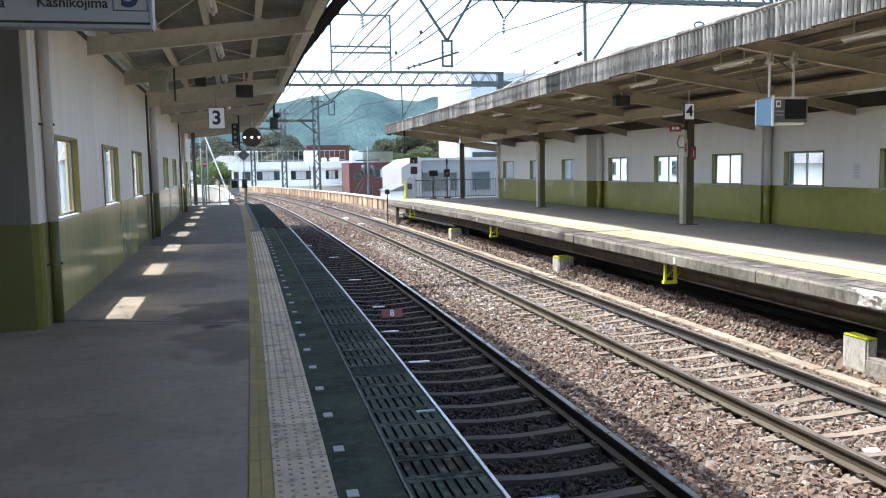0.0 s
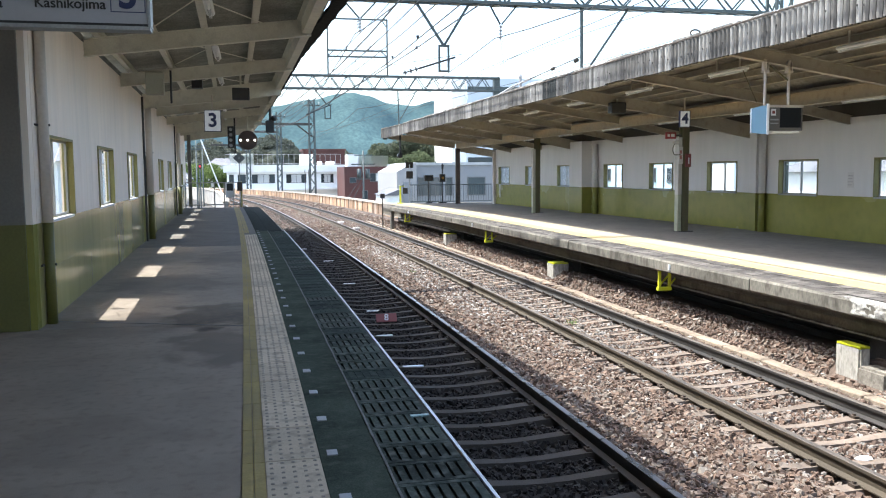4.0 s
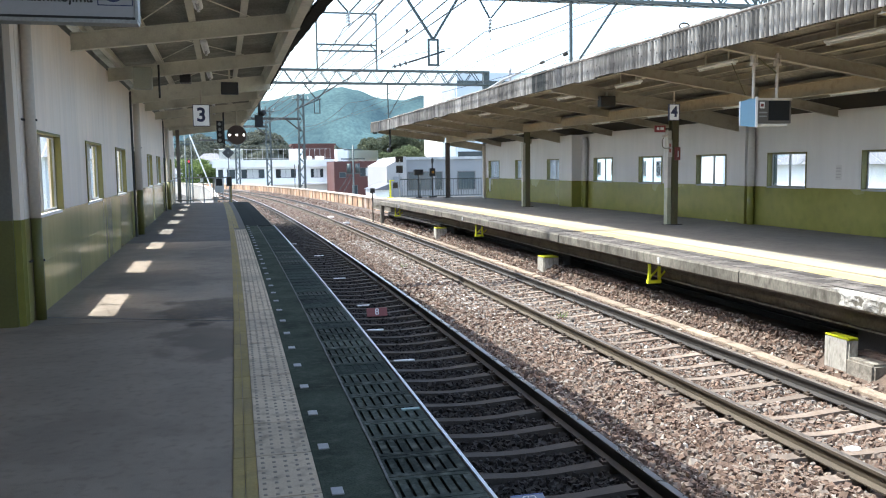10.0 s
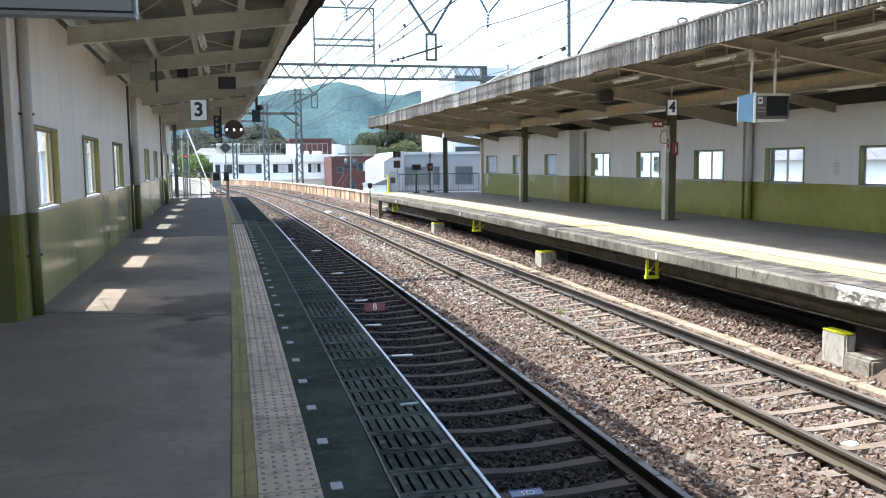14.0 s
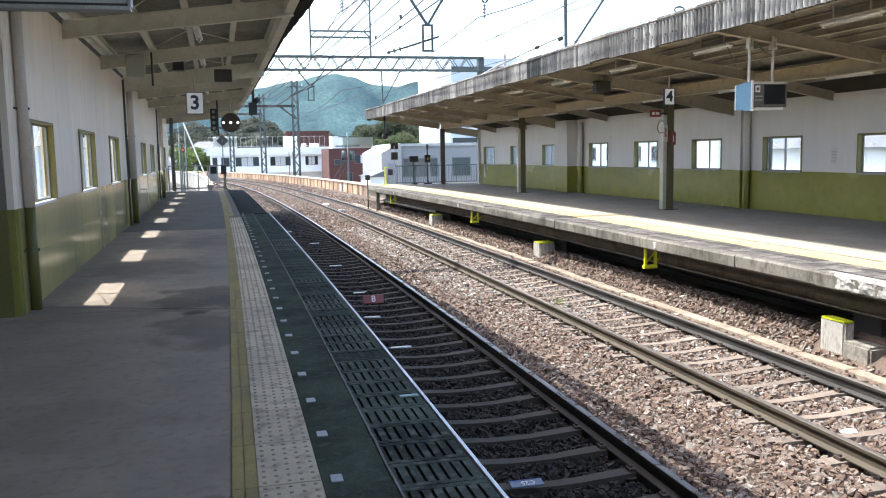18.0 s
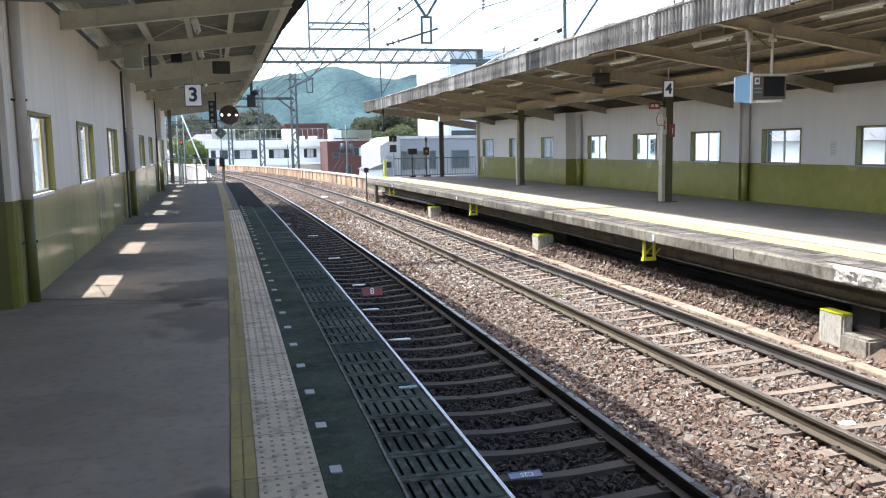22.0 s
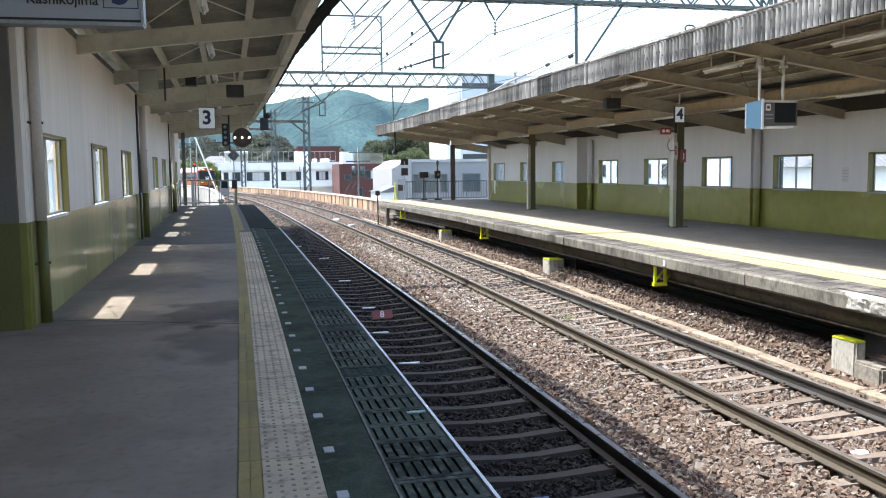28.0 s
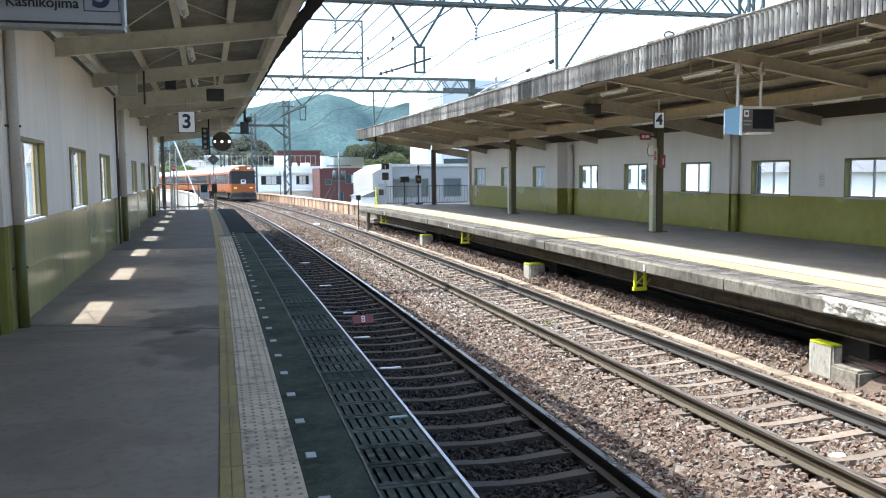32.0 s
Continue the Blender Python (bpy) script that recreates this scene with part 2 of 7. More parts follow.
WOOD = mat("pale_sandy_lid", (0.24, 0.19, 0.14), 0.9, var=0.3, scale=9, fine=40, bump=0.35, dirt=(0.1, 0.076, 0.06), dirt_amount=0.85, rand=0.12, world=True)
YELLOW_BRIGHT = mat("bright_yellow_paint", (0.62, 0.66, 0.03), 0.5, var=0.12, scale=10, fine=60, bump=0.05)
RED_SIGN = mat("red_sign_face", (0.3, 0.05, 0.055), 0.45, var=0.1, scale=10, fine=60, bump=0.03)
FADED_RED = mat("faded_red_plate", (0.22, 0.06, 0.055), 0.6, var=0.15, scale=10, fine=60, bump=0.05)
NAVY = mat("navy_sign_ink", (0.03, 0.04, 0.11), 0.5, var=0.05, bump=0)
PARAPET = mat("peach_precast_panel", (0.33, 0.2, 0.115), 0.85, var=0.25, scale=2.2, fine=30, bump=0.25, dirt=(0.6, 0.52, 0.43), dirt_amount=0.85, rand=0.3, stretch=(1, 1, 0.35), world=True)
PARAPET_CAP = mat("pale_concrete_coping", (0.44, 0.39, 0.32), 0.85, var=0.25, scale=4, fine=30, bump=0.2)
PALE_CONCRETE = mat("pale_concrete", (0.62, 0.6, 0.57), 0.85, var=0.12, scale=3, fine=30, bump=0.2)
GROUND = mat("town_ground", (0.2, 0.2, 0.18), 0.95, var=0.3, scale=0.3, fine=2, bump=0.1)


def pane_mat(name):
    """Thin clear glass: light goes straight through, a little is mirrored."""
    m = bpy.data.materials.new(name)
    m.use_nodes = True
    n, l = m.node_tree.nodes, m.node_tree.links
    n.remove(n["Principled BSDF"])
    clear, gloss, mix = n.new("ShaderNodeBsdfTransparent"), n.new("ShaderNodeBsdfGlossy"), n.new("ShaderNodeMixShader")
    clear.inputs["Color"].default_value = (0.95, 0.97, 0.97, 1)
    gloss.inputs["Roughness"].default_value = 0.0
    mix.inputs["Fac"].default_value = 0.05
    l.new(clear.outputs["BSDF"], mix.inputs[1])
    l.new(gloss.outputs["BSDF"], mix.inputs[2])
    l.new(mix.outputs["Shader"], n["Material Output"].inputs["Surface"])
    return m


GLASS = pane_mat("window_glass")
FROST = glass_mat("frosted_glass", (0.9, 0.94, 0.95), 0.45)
TUBE = mat("unlit_white_tube", (0.7, 0.71, 0.72), 0.3, var=0.03, bump=0)
# A weak emission lifts the number plates to a brighter white.
GLOW_FACE = glow_mat("glowing_sign_face", (0.8, 0.82, 0.85), 0.05)
DARK_GLASS = mat("dark_window_glass", (0.03, 0.04, 0.045), 0.08, var=0.05, bump=0, rand=0.5)


# ---- building helpers ----
def quad_box(bm, x0, x1, y0, y1, z0, z1):
    v = [bm.verts.new((x, y, z)) for z in (z0, z1) for x, y in ((x0, y0), (x1, y0), (x1, y1), (x0, y1))]
    for f in ((3, 2, 1, 0), (4, 5, 6, 7), (0, 1, 5, 4), (1, 2, 6, 5), (2, 3, 7, 6), (3, 0, 4, 7)):
        bm.faces.new([v[i] for i in f])
    return v


def boxes(*dims):
    bm = bmesh.new()
    for d in dims:
        quad_box(bm, *d)
    return bm


def bevel(bm, w=0.01, seg=1):
    bmesh.ops.bevel(bm, geom=bm.edges[:], offset=w, segments=seg, affect="EDGES", clamp_overlap=True)
    return bm


def sweep(bm, profile, ys, fx, fz=lambda y: 0.0, cap=True):
    """A closed profile of (x, z) points, drawn along y; fx and fz shift it sideways and upwards."""
    rings = [[bm.verts.new((x + fx(y), y, z + fz(y))) for x, z in profile] for y in ys]
    k = len(profile)
    for a, b in zip(rings, rings[1:]):
        for i in range(k):
            bm.faces.new((a[i], a[(i + 1) % k], b[(i + 1) % k], b[i]))
    if cap:
        bm.faces.new(rings[0][::-1])
        bm.faces.new(rings[-1])
    bmesh.ops.recalc_face_normals(bm, faces=bm.faces[:])
    return bm


def rod(bm, a, b, r, n=8, r2=None):
    a, b = Vector(a), Vector(b)
    d = b - a
    m = Matrix.Translation((a + b) / 2) @ d.to_track_quat("Z", "Y").to_matrix().to_4x4()
    bmesh.ops.create_cone(bm, cap_ends=True, segments=n, radius1=r, radius2=r if r2 is None else r2, depth=d.length, matrix=m)
    return bm


def beam(bm, a, b, w, h, up=(0, 0, 1)):
    """A straight square bar from a to b, w wide and h deep."""
    a, b = Vector(a), Vector(b)
    d = (b - a).normalized()
    s = d.cross(Vector(up)).normalized()
    u = s.cross(d)
    v = [bm.verts.new(p + s * i * w / 2 + u * j * h / 2) for p in (a, b) for i, j in ((-1, -1), (1, -1), (1, 1), (-1, 1))]
    for f in ((3, 2, 1, 0), (4, 5, 6, 7), (0, 1, 5, 4), (1, 2, 6, 5), (2, 3, 7, 6), (3, 0, 4, 7)):
        bm.faces.new([v[i] for i in f])
    return bm


def ibeam(bm, a, b, w, h, t=0.012, up=(0, 0, 1)):
    """A rolled steel beam: two flanges and a web."""
    a, b = Vector(a), Vector(b)
    d = (b - a).normalized()
    s = d.cross(Vector(up)).normalized()
    u = s.cross(d)
    beam(bm, a, b, t, h - 2 * t, up)
    for k in (-1, 1):
        o = u * k * (h / 2 - t / 2)
        beam(bm, a + o, b + o, w, t, up)
    return bm


def mesh_of(name, bm, material, smooth=False):
    me = bpy.data.meshes.new(name)
    bm.to_mesh(me)
    bm.free()
    me.materials.append(material)
    if smooth:
        for f in me.polygons:
            f.use_smooth = True
    return me


def part(name, bm, material, parent, label="", smooth=False):
    """Links a bmesh as one mesh object under a thing or a part."""
    ob = new(name, mesh_of(name, bm, material, smooth))
    ob.parent = parent
    return tagged(ob, label)


def piece(name, me, parent, m):
    """One more object on a shared mesh."""
    ob = new(name, me)
    ob.parent = parent
    ob.matrix_basis = m
    return ob


def thing(name, label, category, m=None, group="", kind=""):
    ob = new(name)
    if m is not None:
        ob.matrix_basis = m
    return tagged(ob, label, category, group, kind)


def solid(name, bm, material, label, category, kind="", group="", smooth=False, m=None):
    ob = new(name, mesh_of(name, bm, material, smooth))
    if m is not None:
        ob.matrix_basis = m
    return tagged(ob, label, category, group, kind)


def letters(text, size, name, material, parent, m, depth=0.002, bold=0.0):
    """Raised or painted characters in the built-in font, as a mesh; m places their centre, x along the line, z out of the plate."""
    cu = bpy.data.curves.new(name, "FONT")
    cu.body, cu.size, cu.align_x, cu.align_y, cu.extrude, cu.offset = text, size, "CENTER", "CENTER", depth, bold
    tmp = bpy.data.objects.new(name, cu)
    me = bpy.data.meshes.new_from_object(tmp)
    bpy.data.objects.remove(tmp)
    bpy.data.curves.remove(cu)
    me.materials.clear()
    me.materials.append(material)
    ob = new(name, me)
    ob.parent = parent
    ob.matrix_basis = m
    return ob


def steps(a, b, d):
    k = max(1, round((b - a) / d))
    return [a + (b - a) * i / k for i in range(k + 1)]


# ---- the plan: lines along the station ----
def left_line(y):
    """Sideways shift of the near platform's lines."""
    return -(5.32e-4 * y * y - 1.95e-6 * y ** 3) if y > 0 else 0.0


def left_wall(y):
    return -1.863 - 0.027 * y


def right_wall(y):
    return 13.10 + 0.0135 * y - 0.001 * y * y


def right_edge(y):
    t = min(max((y - 24) / 15, 0), 1.4)
    return 7.23 + track_shift(y) - 0.22 * t * t


# the tracks' middle line, by its bend: nearly straight beside the platforms, then round to the left
LINE = []


def lay_line():
    x, y, th, s, ds = 0.0, 0.0, 0.0, 0.0, 0.5
    while s < 640:
        LINE.append((s, x, y, th))
        bend = 7.284e-4 + 2.544e-6 * s
        if s >= 60:
            bend = min(8.81e-4 + (s - 60) * 3.093e-5, 0.005)
        if s > 260:
            bend = max(0.005 - (s - 260) * 1.0e-4, 0.0)
        th += bend * ds
        x -= math.sin(th) * ds
        y += math.cos(th) * ds
        s += ds


lay_line()


def on_line(s, d=0.0):
    """The point of the line s metres along it, d to its right, and its heading to the left."""
    if s <= 0:
        return d, s, 0.0
    i = min(int(s / 0.5), len(LINE) - 2)
    a, b = LINE[i], LINE[i + 1]
    k = s / 0.5 - i
    x, y, th = (a[j] + (b[j] - a[j]) * k for j in (1, 2, 3))
    return x + d * math.cos(th), y + d * math.sin(th), th


def fall(s):
    """The line goes gently downhill beyond the platforms."""
    if s < 30:
        return 0.0
    return -6.8e-3 * (s - 30) ** 2 / 80 if s < 70 else -6.8e-3 * (s - 50)


def track_shift(y):
    return -(3.642e-4 * y * y + 4.24e-7 * y ** 3) if y > 0 else 0.0


RAIL_Z, BED_Z, ZR = -1.018, -1.2, -0.067
NEAR, FAR = 2.49, 5.71


def line_sweep(bm, profile, s0, s1, step=2.0, cap=True):
    """A closed profile of (d, z) points along the tracks' line."""
    rings = []
    for s in steps(s0, s1, step):
        rings.append([bm.verts.new((*on_line(s, d)[:2], z + fall(s))) for d, z in profile])
    k = len(profile)
    for a, b in zip(rings, rings[1:]):
        for i in range(k):
            bm.faces.new((a[i], a[(i + 1) % k], b[(i + 1) % k], b[i]))
    if cap:
        bm.faces.new(rings[0][::-1])
        bm.faces.new(rings[-1])
    bmesh.ops.recalc_face_normals(bm, faces=bm.faces[:])
    return bm

# ---- ground and viaduct ----
solid("ground", boxes((-3000, 3000, -600, 4200, -9.0, -8.0)), GROUND, "dusty grey town ground below the viaduct", "ground", "structure")
bm = line_sweep(bmesh.new(), [(-3.4, -1.45), (9.45, -1.45), (9.45, -2.6), (7.4, -3.2), (-1.4, -3.2), (-3.4, -2.6)], -30, 320, 4)
solid("viaduct_deck", bm, DARK_CONCRETE, "dark concrete deck that carries the tracks", "viaduct", "structure")
NEAR_BED = [(-0.6, -1.44), (3.36, -1.44), (3.36, BED_Z - 0.065), (1.3, BED_Z - 0.05), (0.2, -1.26), (-0.6, -1.4)]
bm_near = line_sweep(bmesh.new(), NEAR_BED, -30, 43.0, 2)
bm_open = line_sweep(bmesh.new(), NEAR_BED, 43.004, 320, 2)
bm = line_sweep(bmesh.new(), [(9.2, -1.44), (3.37, -1.44), (3.37, BED_Z - 0.06), (3.75, BED_Z - 0.01), (4.1, BED_Z + 0.0), (4.45, BED_Z - 0.01), (4.75, BED_Z - 0.07), (6.7, BED_Z - 0.07), (7.0, BED_Z - 0.01), (7.27, BED_Z - 0.02), (7.6, BED_Z + 0.17), (7.8, BED_Z + 0.24), (8.4, BED_Z + 0.18), (9.2, BED_Z + 0.08)], -30, 320, 2)


def ballast_mat():
    m = mat("brown_ballast", (0.1, 0.071, 0.054), 0.95, var=0.4, scale=8, fine=30, bump=0.9, dirt=(0.07, 0.047, 0.034), dirt_amount=0.7)
    return m


def stone_mat(name, k, dust=0.0):
    m = bpy.data.materials.new(name)
    m.use_nodes = True
    n, l = m.node_tree.nodes, m.node_tree.links
    b = n["Principled BSDF"]
    b.inputs["Roughness"].default_value = 0.9
    g = n.new("ShaderNodeNewGeometry")
    r = n.new("ShaderNodeValToRGB")
    cols = ((0.0, (0.145, 0.094, 0.07)), (0.25, (0.225, 0.147, 0.109)), (0.5, (0.313, 0.21, 0.154)), (0.75, (0.28, 0.23, 0.195)), (0.92, (0.38, 0.3, 0.235)), (1.0, (0.56, 0.51, 0.45)))
    while len(r.color_ramp.elements) < len(cols):
        r.color_ramp.elements.new(0.5)
    for e, (p, c) in zip(r.color_ramp.elements, cols):
        g3 = sum(c) / 3 * 1.08
        e.position, e.color = p, tuple(k * (q + dust * (g3 * w - q)) for q, w in zip(c, (1.0, 0.95, 0.88))) + (1,)
    l.new(g.outputs["Random Per Island"], r.inputs["Fac"])
    l.new(r.outputs["Color"], b.inputs["Base Color"])
    return m


# Near-track stones and bed are darkened to stand in for the canopy's shade.
BALLAST, STONES, SHADED_STONES = ballast_mat(), stone_mat("ballast_stones", 0.54), stone_mat("shaded_ballast_stones", 0.046)
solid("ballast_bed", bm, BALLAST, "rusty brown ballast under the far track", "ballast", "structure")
solid("ballast_bed", bm_near, mat("shaded_ballast", (0.012, 0.01, 0.008), 0.95, var=0.35, scale=5, fine=30, bump=0.9), "dark ballast under the near track, canopy shade in its colour", "ballast", "structure")
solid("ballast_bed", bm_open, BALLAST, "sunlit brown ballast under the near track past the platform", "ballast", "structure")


RAILS_AT = (NEAR - 0.7525, NEAR + 0.7525, FAR - 0.63, FAR + 0.775)


def stones(name, label, material, d0, d1, seed, share, spans=((-14, 3.5, 5000, 0.045), (3.5, 14, 25000, 0.036), (14, 30, 20000, 0.042), (30, 60, 12000, 0.055), (60, 115, 9000, 0.085))):
    """Loose broken stones over the bed, thicker where the camera is near."""
    rng = np.random.default_rng(seed)
    block = 0.66 * np.array([(-1, -1, -1), (1, -1, -1), (1, 1, -1), (-1, 1, -1), (-0.7, -0.7, 1), (0.7, -0.7, 1), (0.7, 0.7, 1), (-0.7, 0.7, 1)], float)
    tri = np.array([(0, 2, 1), (0, 3, 2), (4, 5, 6), (4, 6, 7), (0, 1, 5), (0, 5, 4), (1, 2, 6), (1, 6, 5), (2, 3, 7), (2, 7, 6), (3, 0, 4), (3, 4, 7)])
    vs, fs = [], []
    k = 0
    for s0, s1, count, size in spans:
        for s, d in zip(rng.uniform(s0, s1, int(count * share)), rng.uniform(d0, d1, int(count * share))):
            if min(abs(d - c) for c in RAILS_AT) < 0.06 or 6.99 < d < 7.25 or (d > 7.38 and 8.25 < s < 9.6):
                continue
            x, y, th = on_line(s, d)
            off = min(abs(d - NEAR), abs(d - FAR))
            drop = (0.046 if d < 3.4 else 0.036) if off < 0.9 else max(0.0, 0.02 - (off - 0.9) * 0.3)
            if d > 7.1:
                drop = 0.02 - (0.6 * max(d - 7.25, 0) if d < 7.65 else 0.24)
            if off < 0.76 and abs((s + (13.33 if d < 3.4 else 13.62)) % 0.58 - 0.29) > 0.2 and s < 60:
                drop += 0.025 if d < 3.4 else 0.045
            r = size * rng.uniform(0.55, 1.35)
            q = block * r * rng.uniform(0.6, 1.6, 3) * (1, 1, 0.75) * rng.uniform(0.4, 1.3, (8, 3))
            a, t = rng.uniform(0, 6.28), rng.uniform(-1.2, 1.2)
            ca, sa, ct, st = math.cos(a), math.sin(a), math.cos(t), math.sin(t)
            q = q @ np.array(((1, 0, 0), (0, ct, -st), (0, st, ct))) @ np.array(((ca, -sa, 0), (sa, ca, 0), (0, 0, 1)))
            vs.append(q + (x, y, BED_Z - drop + fall(s) + rng.uniform(-0.012, 0.022)))
            fs.append(tri + k)
            k += 8
    me = bpy.data.meshes.new(name)
    me.from_pydata(np.concatenate(vs).tolist(), [], np.concatenate(fs).tolist())
    me.materials.append(material)
    tagged(new(name, me), label, "ballast", kind="stuff")


stones("ballast_stones", "loose brown and grey crushed stones between the tracks", STONES, 3.35, 7.95, 7, 1.15)
stones("lime_dusted_stones", "pale lime-dusted stones along the far track", stone_mat("pale_ballast_stones", 1.15, 0.85), 4.1, 5.6, 12, 1.0, ((6.5, 12, 170, 0.03), (12, 15, 260, 0.034), (15, 24, 2600, 0.038), (24, 31, 900, 0.055)))
stones("grey_stones", "grey dusted stones inside the far track", stone_mat("grey_ballast_stones", 0.72, 0.8), 4.9, 6.6, 15, 1.0, ((6.5, 12, 1500, 0.034), (12, 24, 4200, 0.042), (24, 34, 1800, 0.05)))
stones("shaded_stones", "dark brown crushed stones of the near track, canopy shade in their colour", SHADED_STONES, 1.15, 3.35, 8, 0.42, ((-14, 3.5, 5000, 0.045), (3.5, 14, 25000, 0.036), (14, 30, 20000, 0.042), (30, 43, 5200, 0.055)))
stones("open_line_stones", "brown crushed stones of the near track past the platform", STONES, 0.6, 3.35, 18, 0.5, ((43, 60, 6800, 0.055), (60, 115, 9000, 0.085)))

# ---- tracks ----
RAIL_PROFILE = ((-0.063, -0.153), (0.063, -0.153), (0.063, -0.142), (0.01, -0.122), (0.009, -0.045), (0.033, -0.035), (0.033, -0.006), (-0.033, -0.006), (-0.033, -0.035), (-0.009, -0.045), (-0.01, -0.122), (-0.063, -0.142))


def sleeper_mesh(material):
    """A prestressed sleeper: deep under the rails, waisted and lower in the middle."""
    bm = bmesh.new()
    xs = ((-1.0, 0.1, -0.006), (-0.62, 0.098, 0.0), (-0.45, 0.094, -0.012), (-0.2, 0.086, -0.03), (0.0, 0.083, -0.034), (0.2, 0.086, -0.03), (0.45, 0.094, -0.012), (0.62, 0.098, 0.0), (1.0, 0.1, -0.006))
    rings = []
    for x, w, dz in xs:
        rings.append([bm.verts.new(p) for p in ((x, -w, -0.2), (x, w, -0.2), (x, w * 0.72, dz), (x, -w * 0.72, dz))])
    for a, b in zip(rings, rings[1:]):
        for i in range(4):
            bm.faces.new((a[i], a[(i + 1) % 4], b[(i + 1) % 4], b[i]))
    bm.faces.new(rings[0][::-1])
    bm.faces.new(rings[-1])
    bmesh.ops.recalc_face_normals(bm, faces=bm.faces[:])
    return mesh_of("sleeper", bm, material)


def clip_mesh():
    bm = bmesh.new()
    for k in (-1, 1):
        quad_box(bm, k * 0.085 - 0.028, k * 0.085 + 0.028, -0.045, 0.045, 0.0, 0.028)
        quad_box(bm, k * 0.085 - 0.012, k * 0.085 + 0.012, -0.014, 0.014, 0.028, 0.048)
    return mesh_of("rail_clip", bm, RUST)


SLEEPER_ME, DARK_SLEEPER_ME, CLIP_ME = sleeper_mesh(SLEEPER), sleeper_mesh(DARK_SLEEPER), clip_mesh()


def track(c, label, steel, outer, top, sleeper, sides):
    t = thing("railway_track", label, "railway track", group="railway tracks", kind="structure")
    for side in sides:
        bm = line_sweep(bmesh.new(), [(c + side + x, RAIL_Z + z) for x, z in RAIL_PROFILE], -20, 300, 1.5)
        r = part("rail", bm, steel if side < 0 else outer, t)
        bm = line_sweep(bmesh.new(), [(c + side - 0.031, RAIL_Z - 0.006), (c + side + 0.031, RAIL_Z - 0.006), (c + side + 0.024, RAIL_Z), (c + side - 0.024, RAIL_Z)], -20, 300, 1.5)
        part("rail_head", bm, top, r, "polished running surface")
    s = -13.33 if c == NEAR else -13.62
    while s < 160:
        x, y, th = on_line(s, c)
        piece("sleeper", sleeper, t, pose(x, y, RAIL_Z - 0.165 + fall(s), 0, 0, math.degrees(th)))
        if 2 < s < 32:
            for side in sides:
                px, py, th = on_line(s, c + side)
                piece("rail_clip", CLIP_ME, t, pose(px, py, RAIL_Z - 0.165, 0, 0, math.degrees(th)))
        s += 0.58 if s < 60 else 0.9
    return t


track(NEAR, "rusty standard-gauge track with concrete sleepers beside the shaded platform", SHADED_RAIL, SHADED_RAIL, RAIL_TOP, DARK_SLEEPER_ME, (-0.7525, 0.7525))
track(FAR, "sunlit rusty track with concrete sleepers beside the far platform", DULL_RAIL, mat("dark_grey_rail", (0.045, 0.041, 0.037), 0.6, 0.3, var=0.2, scale=15, fine=90, bump=0.15), DULL_TOP, SLEEPER_ME, (-0.63, 0.775))

# ---- near platform ----
YS = steps(-14, 40.2, 1.5)
near_platform = thing("near_platform", "shaded grey asphalt platform with a tactile strip", "platform", kind="structure")
part("subfloor", sweep(bmesh.new(), [(-3.6, -0.3), (0.60, -0.3), (0.60, -0.02), (-3.6, -0.02)], YS, left_line), DARK_CONCRETE, near_platform)
for a, b in ((-14, -1), (-0.988, 9.0), (9.012, 18.7), (18.712, 28.4), (28.412, 40.2)):
    part("slab", sweep(bmesh.new(), [(-3.6, -0.018), (0.60, -0.018), (0.60, -0.004), (0.0, 0.0), (-3.6, 0.0)], steps(a, b, 1.6), left_line), ASPHALT if a < 9 else DARKER_ASPHALT if a > 18 else MID_ASPHALT, near_platform)
part("edge_slab", sweep(bmesh.new(), [(0.60, -0.22), (1.09, -0.22), (1.104, -0.2), (1.104, -0.045), (0.60, -0.045)], YS, left_line), CONCRETE, near_platform, "grey concrete coping slab")
part("face_wall", sweep(bmesh.new(), [(-2.4, -1.6), (0.62, -1.6), (0.62, -0.22), (-2.4, -0.22)], YS, left_line), DARK_CONCRETE, near_platform, "dark face below the platform, deep shade in its colour")
# The coat is darker beyond y = 23.2.
DARKER_COAT = mat("black_green_coating", (0.02, 0.024, 0.021), 0.9, var=0.3, scale=14, fine=110, bump=0.3, dirt=(0.035, 0.038, 0.034), dirt_amount=0.5, spec=0.05)
for a, b, m in ((-14, 23.2, GREEN_COAT), (23.204, 40.2, DARKER_COAT)):
    part("rubber_coat", sweep(bmesh.new(), [(0.332, -0.003), (0.66, -0.003), (0.66, 0.006), (0.332, 0.006)], steps(a, b, 1.5), left_line), m, near_platform, "dark green rubber coating")
part("rubber_coat", sweep(bmesh.new(), [(0.664, -0.044), (1.05, -0.044), (1.05, 0.005), (0.664, 0.005)], steps(23.2, 40.2, 1.5), left_line), DARKER_COAT, near_platform, "dark green rubber coating")
part("edge_line", sweep(bmesh.new(), [(1.088, -0.044), (1.106, -0.044), (1.106, 0.014), (1.088, 0.014)], steps(-14, 23.2, 1.5), left_line), WHITE_PAINT, near_platform, "white line along the platform edge")

part("grate_seam", sweep(bmesh.new(), [(0.655, -0.02), (0.668, -0.02), (0.668, 0.012), (0.655, 0.012)], steps(-14, 23.2, 0.4), lambda y: left_line(y) + 0.0025 * math.sin(y * 7.3)), mat("pale_joint_filler", (0.16, 0.15, 0.13), 0.9, var=0.35, scale=20, fine=60, bump=0.3, dirt=(0.05, 0.055, 0.045), dirt_amount=0.9), near_platform, "pale worn joint filler")
